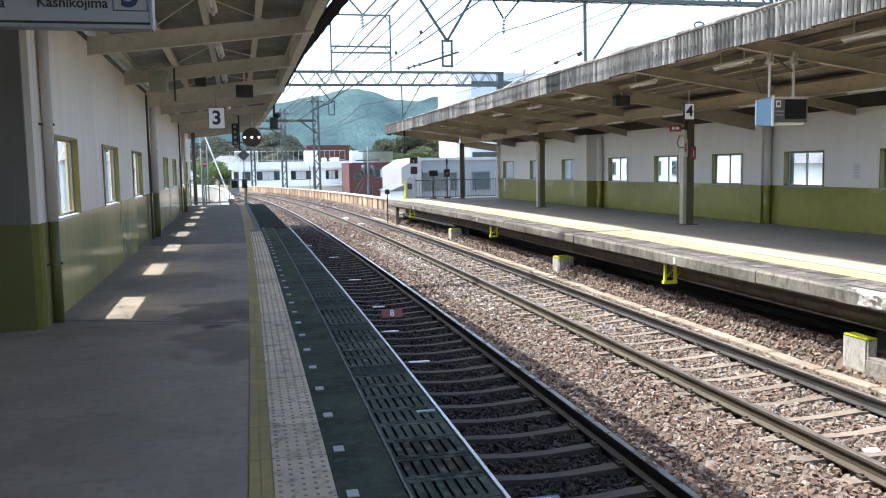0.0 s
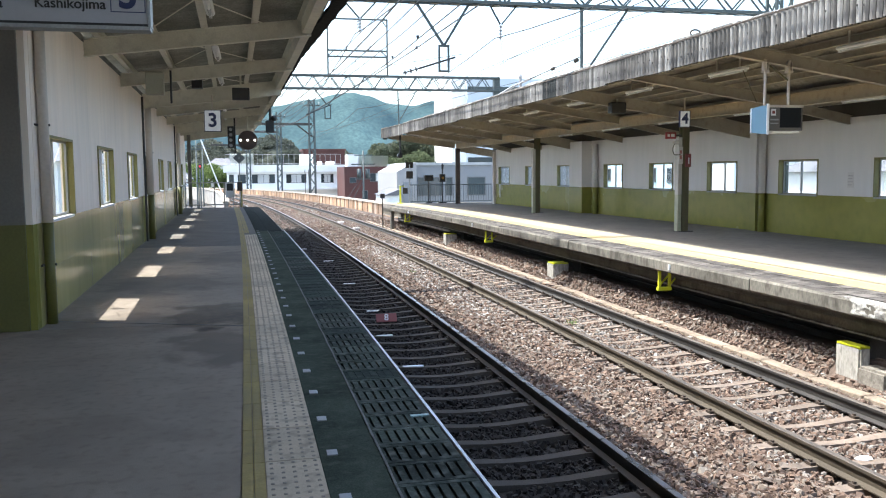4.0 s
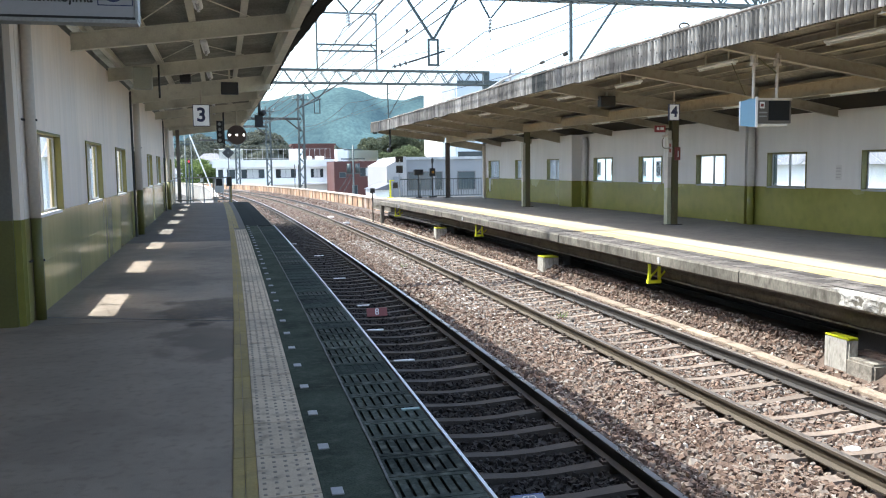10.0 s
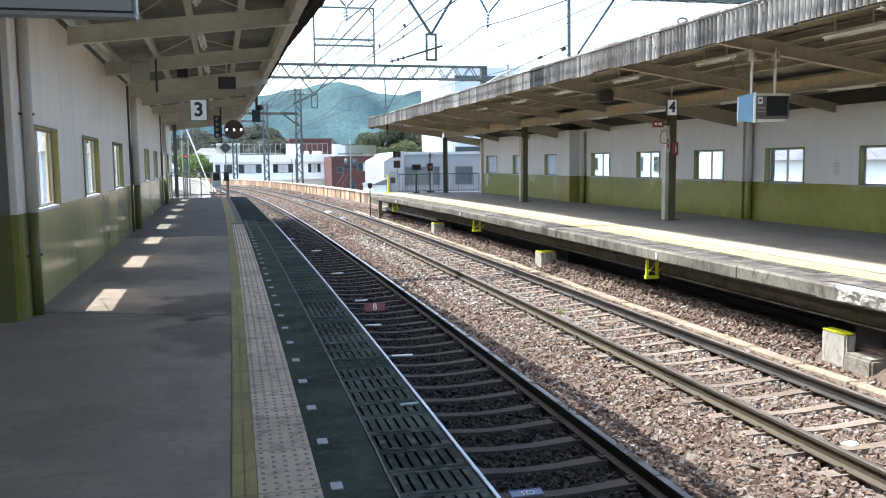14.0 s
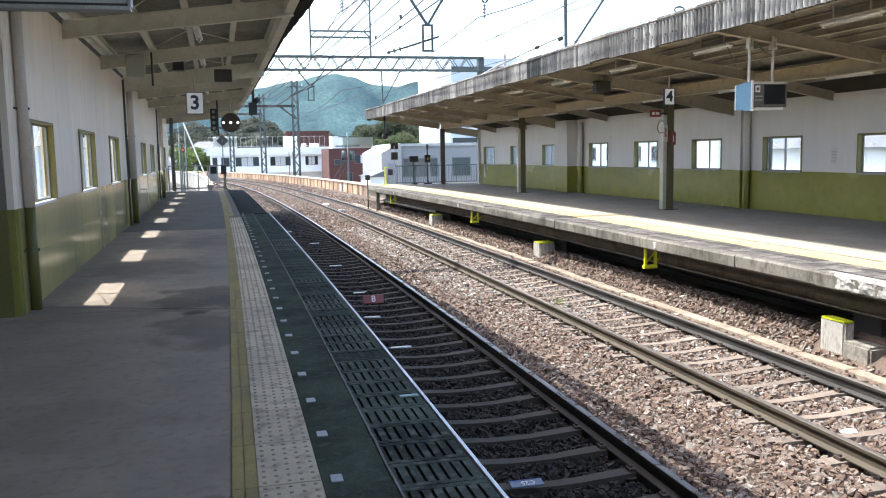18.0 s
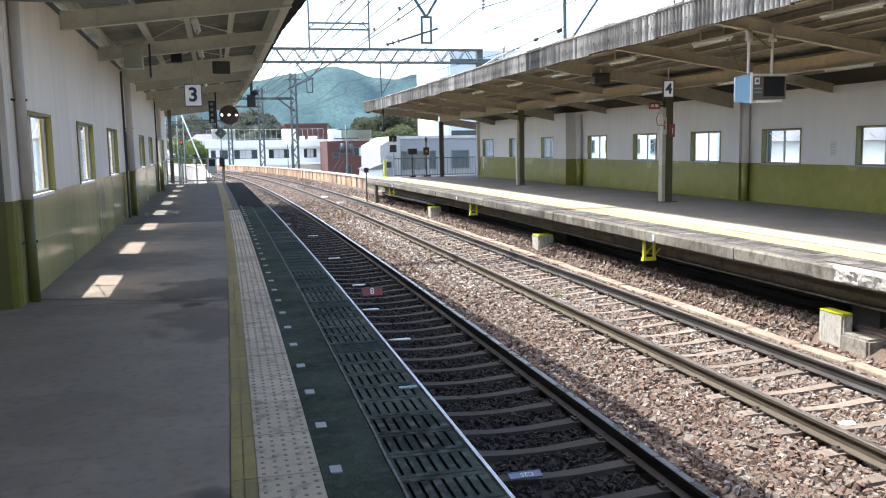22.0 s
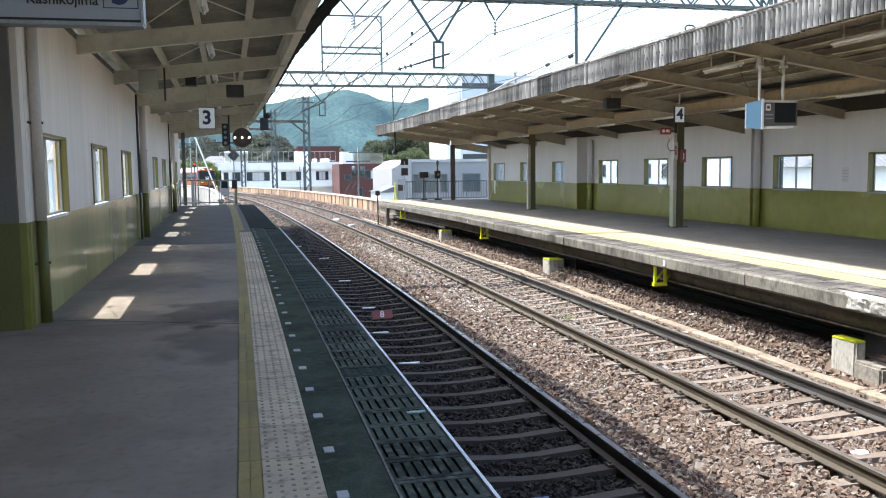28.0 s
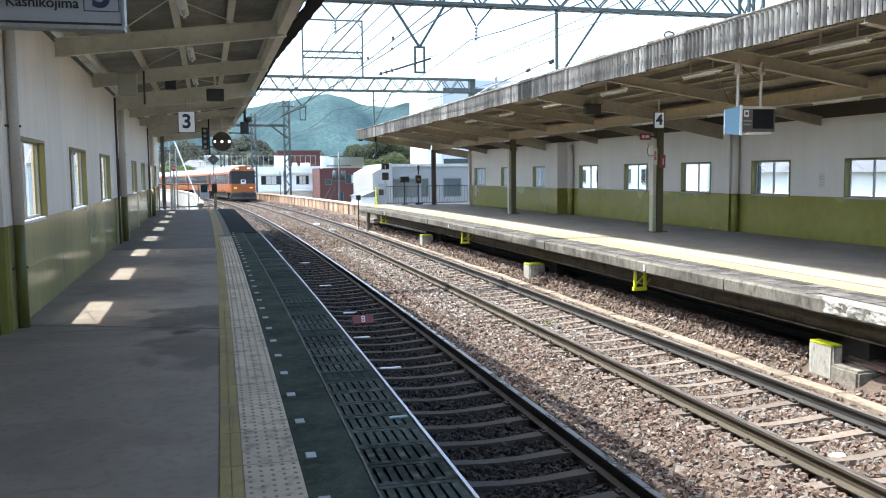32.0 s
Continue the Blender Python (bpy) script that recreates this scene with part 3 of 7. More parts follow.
part("floor_joint", beam(bmesh.new(), (-2.16, 9.585, -0.006), (-0.09, 8.735, -0.006), 0.022, 0.016), BLACK, near_platform, "dark tarred floor joint")
part("turquoise_mark", boxes((0.935, 1.055, 5.135, 5.17, 0.0, 0.0125)), mat("turquoise_paint", (0.3, 0.42, 0.4), 0.6, var=0.25, fine=60), near_platform, "short turquoise paint mark")


def tile_mesh():
    bm = boxes((-0.144, 0.144, -0.294, 0.294, -0.002, 0.008))
    for i in range(5):
        for j in range(8):
            x, y = -0.115 + i * 0.0575, -0.2625 + j * 0.075
            a = [bm.verts.new((x + p * 0.0095, y + q * 0.0095, 0.008)) for p, q in ((-1, -1), (1, -1), (1, 1), (-1, 1))]
            b = [bm.verts.new((x + p * 0.006, y + q * 0.006, 0.0125)) for p, q in ((-1, -1), (1, -1), (1, 1), (-1, 1))]
            for e in range(4):
                bm.faces.new((a[e], a[(e + 1) % 4], b[(e + 1) % 4], b[e]))
            bm.faces.new(b)
    for f in bm.faces:
        if f.calc_center_median().z > 0.009:
            f.material_index = 1
    me = mesh_of("tactile_tile", bm, TACTILE)
    me.materials.append(mat("worn_tactile_dots", (0.3, 0.245, 0.19), 0.8, var=0.15, fine=90, bump=0.1))
    return me


# Darker grate for the shallow-slotted panels, which grow commoner with distance.
DARK_GRATE = mat("black_green_grate", (0.036, 0.046, 0.037), 0.85, var=0.45, scale=12, fine=50, bump=0.3, dirt=(0.085, 0.095, 0.078), dirt_amount=0.8, rand=0.3, spec=0.05, world=True)


def grate_mesh(slot, material):
    """A slotted edge panel: long bars with narrow slots between them over a closed tray."""
    bm = boxes((-0.205, 0.205, -0.151, -0.112, -0.03, 0.002), (-0.205, 0.205, 0.112, 0.151, -0.03, 0.002), (-0.205, 0.205, -0.112, 0.112, -0.03, -slot))
    edges = [-0.205] + [e for k in range(7) for e in (-0.188 + 0.055 * k, -0.171 + 0.055 * k)] + [0.205]
    for a, b in zip(edges[::2], edges[1::2]):
        quad_box(bm, a, b, -0.112, 0.112, -slot, 0.0)
    return mesh_of("slotted_panel", bm, material)


TILE_ME, GRATE_ME, CLOGGED_ME = tile_mesh(), grate_mesh(0.02, GRATE), grate_mesh(0.003, DARK_GRATE)
pick = random.Random(21)
YBLOCK_ME = mesh_of("line_block", boxes((-0.028, 0.028, -0.298, 0.298, -0.002, 0.007)), YELLOW_PAINT)
STUD_ME = mesh_of("square_marker", bevel(boxes((-0.029, 0.029, -0.045, 0.045, 0.0, 0.007)), 0.002), STUD)
for i in range(-22, 68):
    y = i * 0.6
    tilt = math.degrees(math.atan(1.06e-3 * max(y, 0)))
    if y < 40:
        for k, off in enumerate((-0.052, 0.008)):
            piece("line_block", YBLOCK_ME, near_platform, pose(off + left_line(y), y, 0, 0, 0, tilt))
            if y > 22.3:
                piece("line_block", YBLOCK_ME, near_platform, pose(0.075 + 0.06 * k + left_line(y), y, 0, 0, 0, tilt))
    if y < 22.2:
        piece("tactile_tile", TILE_ME, near_platform, pose(0.184 + left_line(y), y, 0, 0, 0, tilt))
for i in range(-22, 34):
    y = 1.24 + i * 0.665
    piece("square_marker", STUD_ME, near_platform, pose(0.4 + left_line(y), y, 0.006, 0, 0, 0))
for i in range(-48, 69):
    y = 1.685 + i * 0.31
    piece("slotted_panel", CLOGGED_ME if i == 15 or pick.random() < (0.0 if y < 8 else 0.3 if y < 10 else 0.85) else GRATE_ME, near_platform, pose(0.872 + left_line(y), y, 0.006, 0, 0, math.degrees(math.atan(1.06e-3 * max(y, 0)))))

# ---- near wall with its windows ----
LEFT = pose(-1.863, 0, 0, 0, 0, math.degrees(math.atan(0.027)))
WIN_L = [10.5 + 3.92 * k for k in range(0, 8)]
SILL, HEAD, HALF = 1.055, 1.975, 0.87


def near_wall():
    w = thing("wall_left", "white sheet wall with an olive green lower half and small windows", "wall", LEFT, kind="structure")
    up, low = bmesh.new(), bmesh.new()
    quad_box(low, -0.14, 0.0, 9.2, 42, -0.02, SILL)
    quad_box(up, -0.14, 0.0, 9.2, 42, HEAD, 3.45)
    edges = [9.2] + [e for c in WIN_L for e in (c - HALF, c + HALF)] + [42]
    for a, b in zip(edges[::2], edges[1::2]):
        quad_box(up, -0.14, 0.0, a, b, SILL, HEAD)
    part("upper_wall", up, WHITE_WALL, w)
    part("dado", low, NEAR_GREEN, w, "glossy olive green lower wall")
    # standing seams of the sheets
    bm, bm2 = bmesh.new(), bmesh.new()
    y = 9.7
    while y < 41.5:
        if all(abs(y - c) > HALF + 0.05 for c in WIN_L):
            low_z = SILL + 0.01
        else:
            low_z = HEAD + 0.06
        v = [bm.verts.new((x, q, z)) for z in (low_z, 3.35) for x, q in ((0.0005, y - 0.07), (0.006, y - 0.02), (0.006, y + 0.02), (0.0005, y + 0.07))]
        for i in range(3):
            bm.faces.new((v[i], v[i + 1], v[i + 5], v[i + 4]))
        y += 0.465
    quad_box(bm2, 0.0, 0.003, 9.25, 41.8, 0.54, 0.548)
    part("seam", bm, WHITE_WALL, w)
    part("seam", bm2, NEAR_GREEN, w)
    # A thin black strip on the wall stands in for the dark gap above.
    part("vent_gap", boxes((0.0, 0.004, 9.25, 41.8, 3.36, 3.45)), BLACK, w, "black strip standing in for the dark gap under the roof")
    return w


wall_left = near_wall()


# Grey puts the backlit look of the window frames into their colour.
SASH = mat("backlit_sash_grey", (0.3, 0.3, 0.29), 0.5, var=0.08, fine=60, bump=0.03)


def window_unit(name, label, m, half, sill, head, depth, group, brace=False, flip=1):
    """A framed sliding window: olive frame with deep reveals, two sashes with panes, a pale sill. Local x is into the room."""
    w = thing(name, label, "window", m, group, "structure")
    e = 0.028
    xa, xb = (-depth, 0.02) if flip > 0 else (-0.02, depth)
    bm = boxes((xa, xb, -half, -half + e, sill, head), (xa, xb, half - e, half, sill, head), (xa, xb, -half + e, half - e, head - e, head), (-depth * 0.75 * flip - 0.03, -depth * 0.75 * flip + 0.03, -half + e, half - e, sill + 0.004, sill + 0.014))
    part("window_frame", bm, OLIVE, w, "olive painted frame")
    x = -depth * 0.75 * flip
    for k, (a, b, dx) in enumerate(((-half + e, 0.012, -0.014), (-0.012, half - e, 0.014))):
        bm = boxes((x + dx - 0.012, x + dx + 0.012, a, a + 0.026, sill + 0.012, head - e), (x + dx - 0.012, x + dx + 0.012, b - 0.026, b, sill + 0.012, head - e), (x + dx - 0.012, x + dx + 0.012, a + 0.026, b - 0.026, sill + 0.012, sill + 0.035), (x + dx - 0.012, x + dx + 0.012, a + 0.026, b - 0.026, head - e - 0.023, head - e))
        sash = part("sash", bm, SASH, w, "grey sliding sash")
        p = part("pane", boxes((x + dx - 0.002, x + dx + 0.002, a + 0.026, b - 0.026, sill + 0.035, head - e - 0.023)), GLASS, sash)
        p.visible_shadow = False
    # near sills are coloured white to look sunlit, far ones stay grey
    part("window_sill", boxes(((-0.14, 0.004) if flip > 0 else (-0.03, 0.14)) + (-half + e, half - e, sill - 0.03, sill + 0.004)), WHITE_PAINT if flip > 0 else SASH, w, "white sill" if flip > 0 else "grey sill")
    if brace:
        bm = bmesh.new()
        xb = x - 0.04 * flip
        rod(bm, (xb, -half + 0.1, sill + 0.05), (xb, half - 0.1, head - 0.1), 0.0045, 6)
        rod(bm, (xb, half - 0.1, sill + 0.05), (xb, -half + 0.1, head - 0.1), 0.0045, 6)
        part("cross_brace", bm, WHITE_PAINT, w, "crossed steel rods outside the glass")
    return w


for i, c in enumerate(WIN_L):
    window_unit("window", "small sliding window with olive frame in the white wall", LEFT @ pose(0, c, 0), HALF, SILL, HEAD, 0.11, "platform wall windows", i in (0, 2, 4, 5))

# ---- far platform ----
YR = steps(-14, 43.6, 1.5)
CREAM = mat("sunlit_cream_surface", (0.43, 0.37, 0.245), 0.85, var=0.12, scale=6, fine=40, bump=0.2)
far_platform = thing("far_platform", "opposite asphalt platform with a sunlit worn yellow band and old concrete edge", "platform", kind="structure")
part("slab", sweep(bmesh.new(), [(0.5, -0.4), (6.9, -0.4), (6.9, 0.0), (0.5, 0.0)], YR, right_edge, lambda y: ZR), FAR_ASPHALT, far_platform)
rng = random.Random(9)
y = -14.0
while y < 39.5:
    b = min(y + 1.8, 39.7)
    dz, dx = rng.uniform(-0.008, 0.008), rng.uniform(-0.012, 0.012)
    bm = sweep(bmesh.new(), [(0.03 + dx, -0.21), (0.5, -0.23), (0.5, -0.012), (0.2, -0.012), (0.2, 0.004 + dz), (0.03 + dx, 0.004 + dz), (dx, -0.025), (dx, -0.18 + dz)], [y, (y + b) / 2, b - 0.002], right_edge, lambda y: ZR)
    for f in bm.faces:
        if f.normal.x < -0.6:
            f.material_index = 1
    slab = part("coping_slab", bm, COPING, far_platform, "stained weathered concrete edge slab")
    slab.data.materials.append(COPING_FACE)
    y += 1.8
part("edge_walk", sweep(bmesh.new(), [(0.2, -0.016), (0.78, -0.016), (0.78, -0.008), (0.2, -0.008)], steps(-14, 39.7, 1.5), right_edge, lambda y: ZR), DARK_CONCRETE, far_platform, "dark bedding under the edge tiles")
bm = bevel(boxes((-0.134, 0.134, -0.14, 0.14, -0.008, 0.008)), 0.004)
for f in bm.faces:
    f.material_index = 0 if f.normal.z > 0.9 else 1
EDGE_TILE_ME = mesh_of("edge_tile", bm, OLD_TILE)
EDGE_TILE_ME.materials.append(DARK_CONCRETE)
for i in range(115):
    for k, off in enumerate((0.345, 0.635)):
        y = 5.0 + i * 0.3 + 0.15 * k
        piece("edge_tile", EDGE_TILE_ME, far_platform, pose(right_edge(y) + off, y, ZR + rng.uniform(-0.003, 0.003), rng.uniform(-0.4, 0.4), rng.uniform(-0.5, 0.5), 0.6 * y / 10))
part("yellow_band", sweep(bmesh.new(), [(0.78, -0.01), (1.2, -0.01), (1.2, 0.006), (0.78, 0.006)], YR, right_edge, lambda y: ZR), PALE_YELLOW, far_platform, "worn pale yellow band")
# This strip ends at the canopy's shadow edge: sun brightness put into its colour.
part("tactile_band", sweep(bmesh.new(), [(1.2, -0.01), (2.0, -0.01), (2.0, 0.005), (1.2, 0.005)], YR, right_edge, lambda y: ZR), CREAM, far_platform, "cream strip out to the shadow edge, sunlight in its colour")
part("end_pier", bevel(boxes((right_edge(39.7) + 0.04, right_edge(39.7) + 0.2, 39.72, 39.98, -1.4, ZR - 0.03)), 0.02), COPING_FACE, far_platform, "weathered concrete end pier")
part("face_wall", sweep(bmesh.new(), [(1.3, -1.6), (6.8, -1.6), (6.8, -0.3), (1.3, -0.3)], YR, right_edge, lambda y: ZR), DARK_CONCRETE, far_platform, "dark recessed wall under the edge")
part("ledger", sweep(bmesh.new(), [(0.5, -0.52), (0.6, -0.52), (0.6, -0.22), (0.5, -0.22)], YR, right_edge, lambda y: ZR), mat("brown_stained_beam", (0.14, 0.122, 0.09), 0.85, var=0.35, scale=3, fine=25, bump=0.3, dirt=(0.05, 0.043, 0.035), dirt_amount=0.95), far_platform, "brown stained beam under the edge slab")
part("ledger_lip", sweep(bmesh.new(), [(0.46, -0.545), (0.56, -0.545), (0.56, -0.522), (0.46, -0.522)], YR, right_edge, lambda y: ZR), mat("pale_flange", (0.3, 0.28, 0.25), 0.8, var=0.3, scale=8, fine=40, bump=0.2, dirt=(0.08, 0.07, 0.06), dirt_amount=0.8), far_platform, "pale lower flange of the beam")

# ---- far wall ----
WIN_R = [4.9, 8.2, 11.6, 15.05, 18.33, 21.62, 25.05, 28.42, 32.72, 36.3, 39.82]
RSILL, RHEAD, RHALF = 0.925, 1.775, 0.74


def droop(y):
    """The far canopy sinks a little towards its far end."""
    return -0.13 * min(max((y - 26) / 17, 0), 1)


def bent(bm, fx, dz=0.0):
    for v in bm.verts:
        v.co.x += fx(v.co.y)
        v.co.z += dz
    return bm


def far_wall():
    w = thing("wall_right", "white sheet wall with an olive green lower half behind the far platform", "wall", kind="structure")
    up, low, frieze = bmesh.new(), bmesh.new(), bmesh.new()
    edges = [-14] + [e for c in WIN_R for e in (c - RHALF, c + RHALF)] + [41.0]
    for a, b in zip(edges[::2], edges[1::2]):
        quad_box(up, 0, 0.14, a, b, RSILL, RHEAD)
    for a, b in zip(edges, edges[1:]):
        quad_box(low, 0, 0.14, a, b, ZR - 0.02, RSILL)
        quad_box(up, 0, 0.14, a, b, RHEAD, 2.68 + 0.5 * droop((a + b) / 2))
        quad_box(frieze, 0.03, 0.12, a, b, 2.68 + 0.5 * droop((a + b) / 2), 2.99 + droop((a + b) / 2))
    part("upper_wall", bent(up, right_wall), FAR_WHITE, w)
    # Dark strip added in place of the dark gap between wall and roof.
    part("frieze", bent(frieze, right_wall), mat("dark_gap_filler", (0.06, 0.054, 0.046), 0.85, var=0.25), w, "dark strip in the gap above the white sheets")
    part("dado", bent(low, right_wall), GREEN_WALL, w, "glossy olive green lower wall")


far_wall()
for i, c in enumerate(WIN_R):
    a = math.degrees(math.atan(-(0.0135 - 0.002 * c)))
    window_unit("window", "small sliding window with olive frame in the far wall", pose(right_wall(c), c, 0, 0, 0, a), RHALF, RSILL, RHEAD, 0.14, "far wall windows", i in (3, 4, 6), flip=-1)


# ---- canopies ----
def corrugated(bm, pts, ys, fx, pitch_amp, fz=lambda y: 0.0):
    """A ribbed sheet across pts (x, z); the ribs run across, its waves along y."""
    rows = []
    for i, y in enumerate(ys):
        w = (0, 1, 0, -1)[i % 4] * pitch_amp
        rows.append([bm.verts.new((x + fx(y), y, z + fz(y) + w)) for x, z in pts])
    for a, b in zip(rows, rows[1:]):
        for i in range(len(pts) - 1):
            bm.faces.new((a[i], a[i + 1], b[i + 1], b[i]))
    return bm


RAFT_L = [12.7 + 4.21 * k for k in range(-6, 7)] + [41.45]


DEEP_L = (RAFT_L[0], RAFT_L[4], RAFT_L[8], RAFT_L[11], RAFT_L[-1])


def eave_left(y):
    return 1.1 + left_line(y)


def near_canopy():
    c = thing("near_canopy", "steel-framed canopy with a dark corrugated roof over the near platform", "canopy", kind="structure")
    bm = bmesh.new()
    ys = steps(-14, 41.6, 0.032)
    rows = []
    for i, y in enumerate(ys):
        w = (0, 1, 0, -1)[i % 4] * 0.016
        # before y = 9.3 the roof is widened, out of view, to block sun
        a, b = left_wall(y) - (0.25 if y > 9.3 else 3.2), eave_left(y) + 0.1
        rows.append([bm.verts.new((a, y, 3.56 + w)), bm.verts.new((a, y, 3.575 + w)), bm.verts.new((b, y, 3.945 + w)), bm.verts.new((b, y, 3.93 + w))])
    for a, b in zip(rows, rows[1:]):
        for i in range(4):
            bm.faces.new((a[i], a[(i + 1) % 4], b[(i + 1) % 4], b[i]))
    part("roof_sheet", bm, PALE_UNDER, c, "grey corrugated roofing")
    for y in RAFT_L:
        x0, x1 = left_wall(y), eave_left(y)
        deep = 0.1 if y in DEEP_L else 0.0
        part("rafter", ibeam(bmesh.new(), (x0 - 0.05, y, 3.28 - deep / 2), (x1 - 0.12, y, 3.65 - deep / 2), 0.12, 0.24 + deep), BEIGE_STEEL, c)
    for k, f in enumerate((0.06, 0.28, 0.5, 0.72, 0.93)):
        bm = bmesh.new()
        for a, b in zip(YS, YS[1:]):
            xa = left_wall(a) + f * (eave_left(a) - left_wall(a))
            xb = left_wall(b) + f * (eave_left(b) - left_wall(b))
            ibeam(bm, (xa, a, 3.47 + 0.37 * f), (xb, b, 3.47 + 0.37 * f), 0.085, 0.11)
        part("purlin", bm, BEIGE_STEEL, c)
    bm = sweep(bmesh.new(), [(-0.24, 3.56), (-0.11, 3.56), (-0.1, 3.82), (-0.24, 3.82)], steps(-14, 41.4, 1.5), eave_left)
    part("eave_beam", bm, BEIGE_STEEL, c, "beige eave girder")
    # Black stands in for the shaded underside; near end widened to place its shadow.
    bm = sweep(bmesh.new(), [(-0.09, 3.84), (0.1, 3.86), (0.13, 3.89), (0.12, 3.955), (0.08, 3.965), (-0.09, 3.88)], steps(-14, 41.4, 0.04), lambda y: eave_left(y) + 0.014 * math.sin(y * 48) + 0.008 * math.sin(y * 7.3) + 0.27 * min(max((18.0 - y) / 8.0, 0), 1))
    part("roof_edge", bm, mat("shaded_edge", (0.014, 0.013, 0.012), 0.9, var=0.3, spec=0.1), c, "ragged roof edge, black for its shaded underside")
    bm = bmesh.new()
    for a, b in zip(RAFT_L, RAFT_L[1:]):
        za = lambda x, y: 3.42 + 0.37 * (x - left_wall(y)) / (eave_left(y) - left_wall(y))
        for p, q in (((0.25, a), (0.75, b)), ((0.75, a), (0.25, b))):
            xp = left_wall(p[1]) + p[0] * (eave_left(p[1]) - left_wall(p[1]))
            xq = left_wall(q[1]) + q[0] * (eave_left(q[1]) - left_wall(q[1]))
            rod(bm, (xp, p[1], za(xp, p[1])), (xq, q[1], za(xq, q[1])), 0.009, 5)
    part("tie_rod", bm, BEIGE_STEEL, c, "crossed thin tie rods")


near_canopy()


def eave_right(y):
    return right_edge(y) + 0.57


RAFT_R = [20.3 + 3.71 * k for k in range(-8, 7)]
POSTS_R = [(11.17, -2.0), (11.16, 9.17), (11.03, 20.3), (10.77, 31.2), (10.3, 42.2)]


def post_line(y):
    return 11.17 - 0.0006 * max(y - 5, 0) ** 2


def slope_z(x, y):
    """Underside of the far canopy's roof."""
    e, w = eave_right(y), right_wall(y)
    return 3.66 - 0.82 * (x - e) / (w - e) + droop(y)


SHADE_GRIME = mat("shaded_grimy_cement_sheet", (0.045, 0.041, 0.036), 0.95, var=0.4, scale=12, fine=30, bump=0.3, dirt=(0.13, 0.12, 0.105), dirt_amount=0.5)
STREAKED = mat("streaked_cement_sheet", (0.13, 0.12, 0.107), 0.95, var=0.4, scale=9, fine=30, bump=0.3, dirt=(0.055, 0.05, 0.045), dirt_amount=0.8, stretch=(1, 1, 0.25), rand=0.2)
OLD_SLATE = mat("dirty_cement_sheet", (0.2, 0.186, 0.168), 0.95, var=0.4, scale=10, fine=30, bump=0.3, dirt=(0.055, 0.05, 0.045), dirt_amount=0.95, stretch=(1, 1, 0.2), rand=0.25)
DARK_SLATE = mat("tarred_cement_sheet", (0.035, 0.038, 0.036), 0.85, var=0.3, scale=12, fine=30, bump=0.3)


def far_canopy():
    c = thing("far_canopy", "canopy with a scalloped weathered cement-sheet fascia over the far platform", "canopy", kind="structure")
    bm = bmesh.new()
    ys = steps(-14, 43.7, 0.035)
    rows = []
    for i, y in enumerate(ys):
        w = (0, 1, 0, -1)[i % 4] * 0.016
        e, x = eave_right(y), right_wall(y) + 0.3
        rows.append([bm.verts.new((e + 0.02, y, slope_z(e, y) + 0.16 + w)), bm.verts.new((e + 0.02, y, slope_z(e, y) + 0.175 + w)), bm.verts.new((x, y, slope_z(x, y) + 0.175 + w)), bm.verts.new((x, y, slope_z(x, y) + 0.16 + w))])
    for a, b in zip(rows, rows[1:]):
        for i in range(4):
            bm.faces.new((a[i], a[(i + 1) % 4], b[(i + 1) % 4], b[i]))
    part("roof_sheet", bm, ROOF_UNDER, c, "dark corrugated roofing")
    # fascia: upright wavy sheets, about a metre long each
    y0 = -13.72
    k = 0
    rng = random.Random(3)
    while y0 < 43.6:
        bm = bmesh.new()
        y1 = min(y0 + 0.98, 43.8)
        dz = rng.uniform(-0.02, 0.02)
        ribs = [rng.random() for _ in range(9)]
        rows = []
        for i in range(65):
            # broad round ridges, narrow valleys: eight waves a sheet
            y = y0 + 0.1225 * (i // 8) + 0.121 * (0.0, 0.05, 0.14, 0.3, 0.5, 0.7, 0.86, 0.95)[i % 8]
            if y > y1:
                break
            w = 0.02 - 0.085 * abs(math.sin((y - y0) * math.pi / 0.1225)) ** 0.8
            e = eave_right(y)
            rows.append([bm.verts.new((e + u + w, y, z + dz + droop(y))) for u, z in ((0.0, 3.42), (0.0, 3.85), (0.045, 3.935), (0.16, 3.965), (0.17, 3.95), (0.06, 3.92), (0.015, 3.84), (0.015, 3.42))])
        for a, b in zip(rows, rows[1:]):
            for i in range(8):
                bm.faces.new((a[i], a[(i + 1) % 8], b[(i + 1) % 8], b[i]))
        # valley faces are darkened: grime and groove shade put into the colour
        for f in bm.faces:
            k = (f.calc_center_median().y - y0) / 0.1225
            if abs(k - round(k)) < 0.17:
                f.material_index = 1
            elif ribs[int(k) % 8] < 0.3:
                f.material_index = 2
        for i in range(8):
            # a dark bolt on each ridge
            yb = y0 + 0.1225 * (i + 0.5)
            if yb < y1 and rng.random() < 0.4 and yb < 19:
                xb, zb = eave_right(yb) - 0.072, 3.64 + rng.uniform(-0.06, 0.06) + droop(yb)
                for q in quad_box(bm, xb, xb + 0.02, yb - 0.011, yb + 0.011, zb - 0.013, zb + 0.013):
                    for f in q.link_faces:
                        f.material_index = 1
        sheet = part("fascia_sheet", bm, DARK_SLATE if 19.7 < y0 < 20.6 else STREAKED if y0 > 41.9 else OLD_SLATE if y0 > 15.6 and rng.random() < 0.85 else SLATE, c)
        sheet.data.materials.append(SHADE_GRIME)
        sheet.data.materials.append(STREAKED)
        y0 += 0.98
    e = eave_right(43.7)
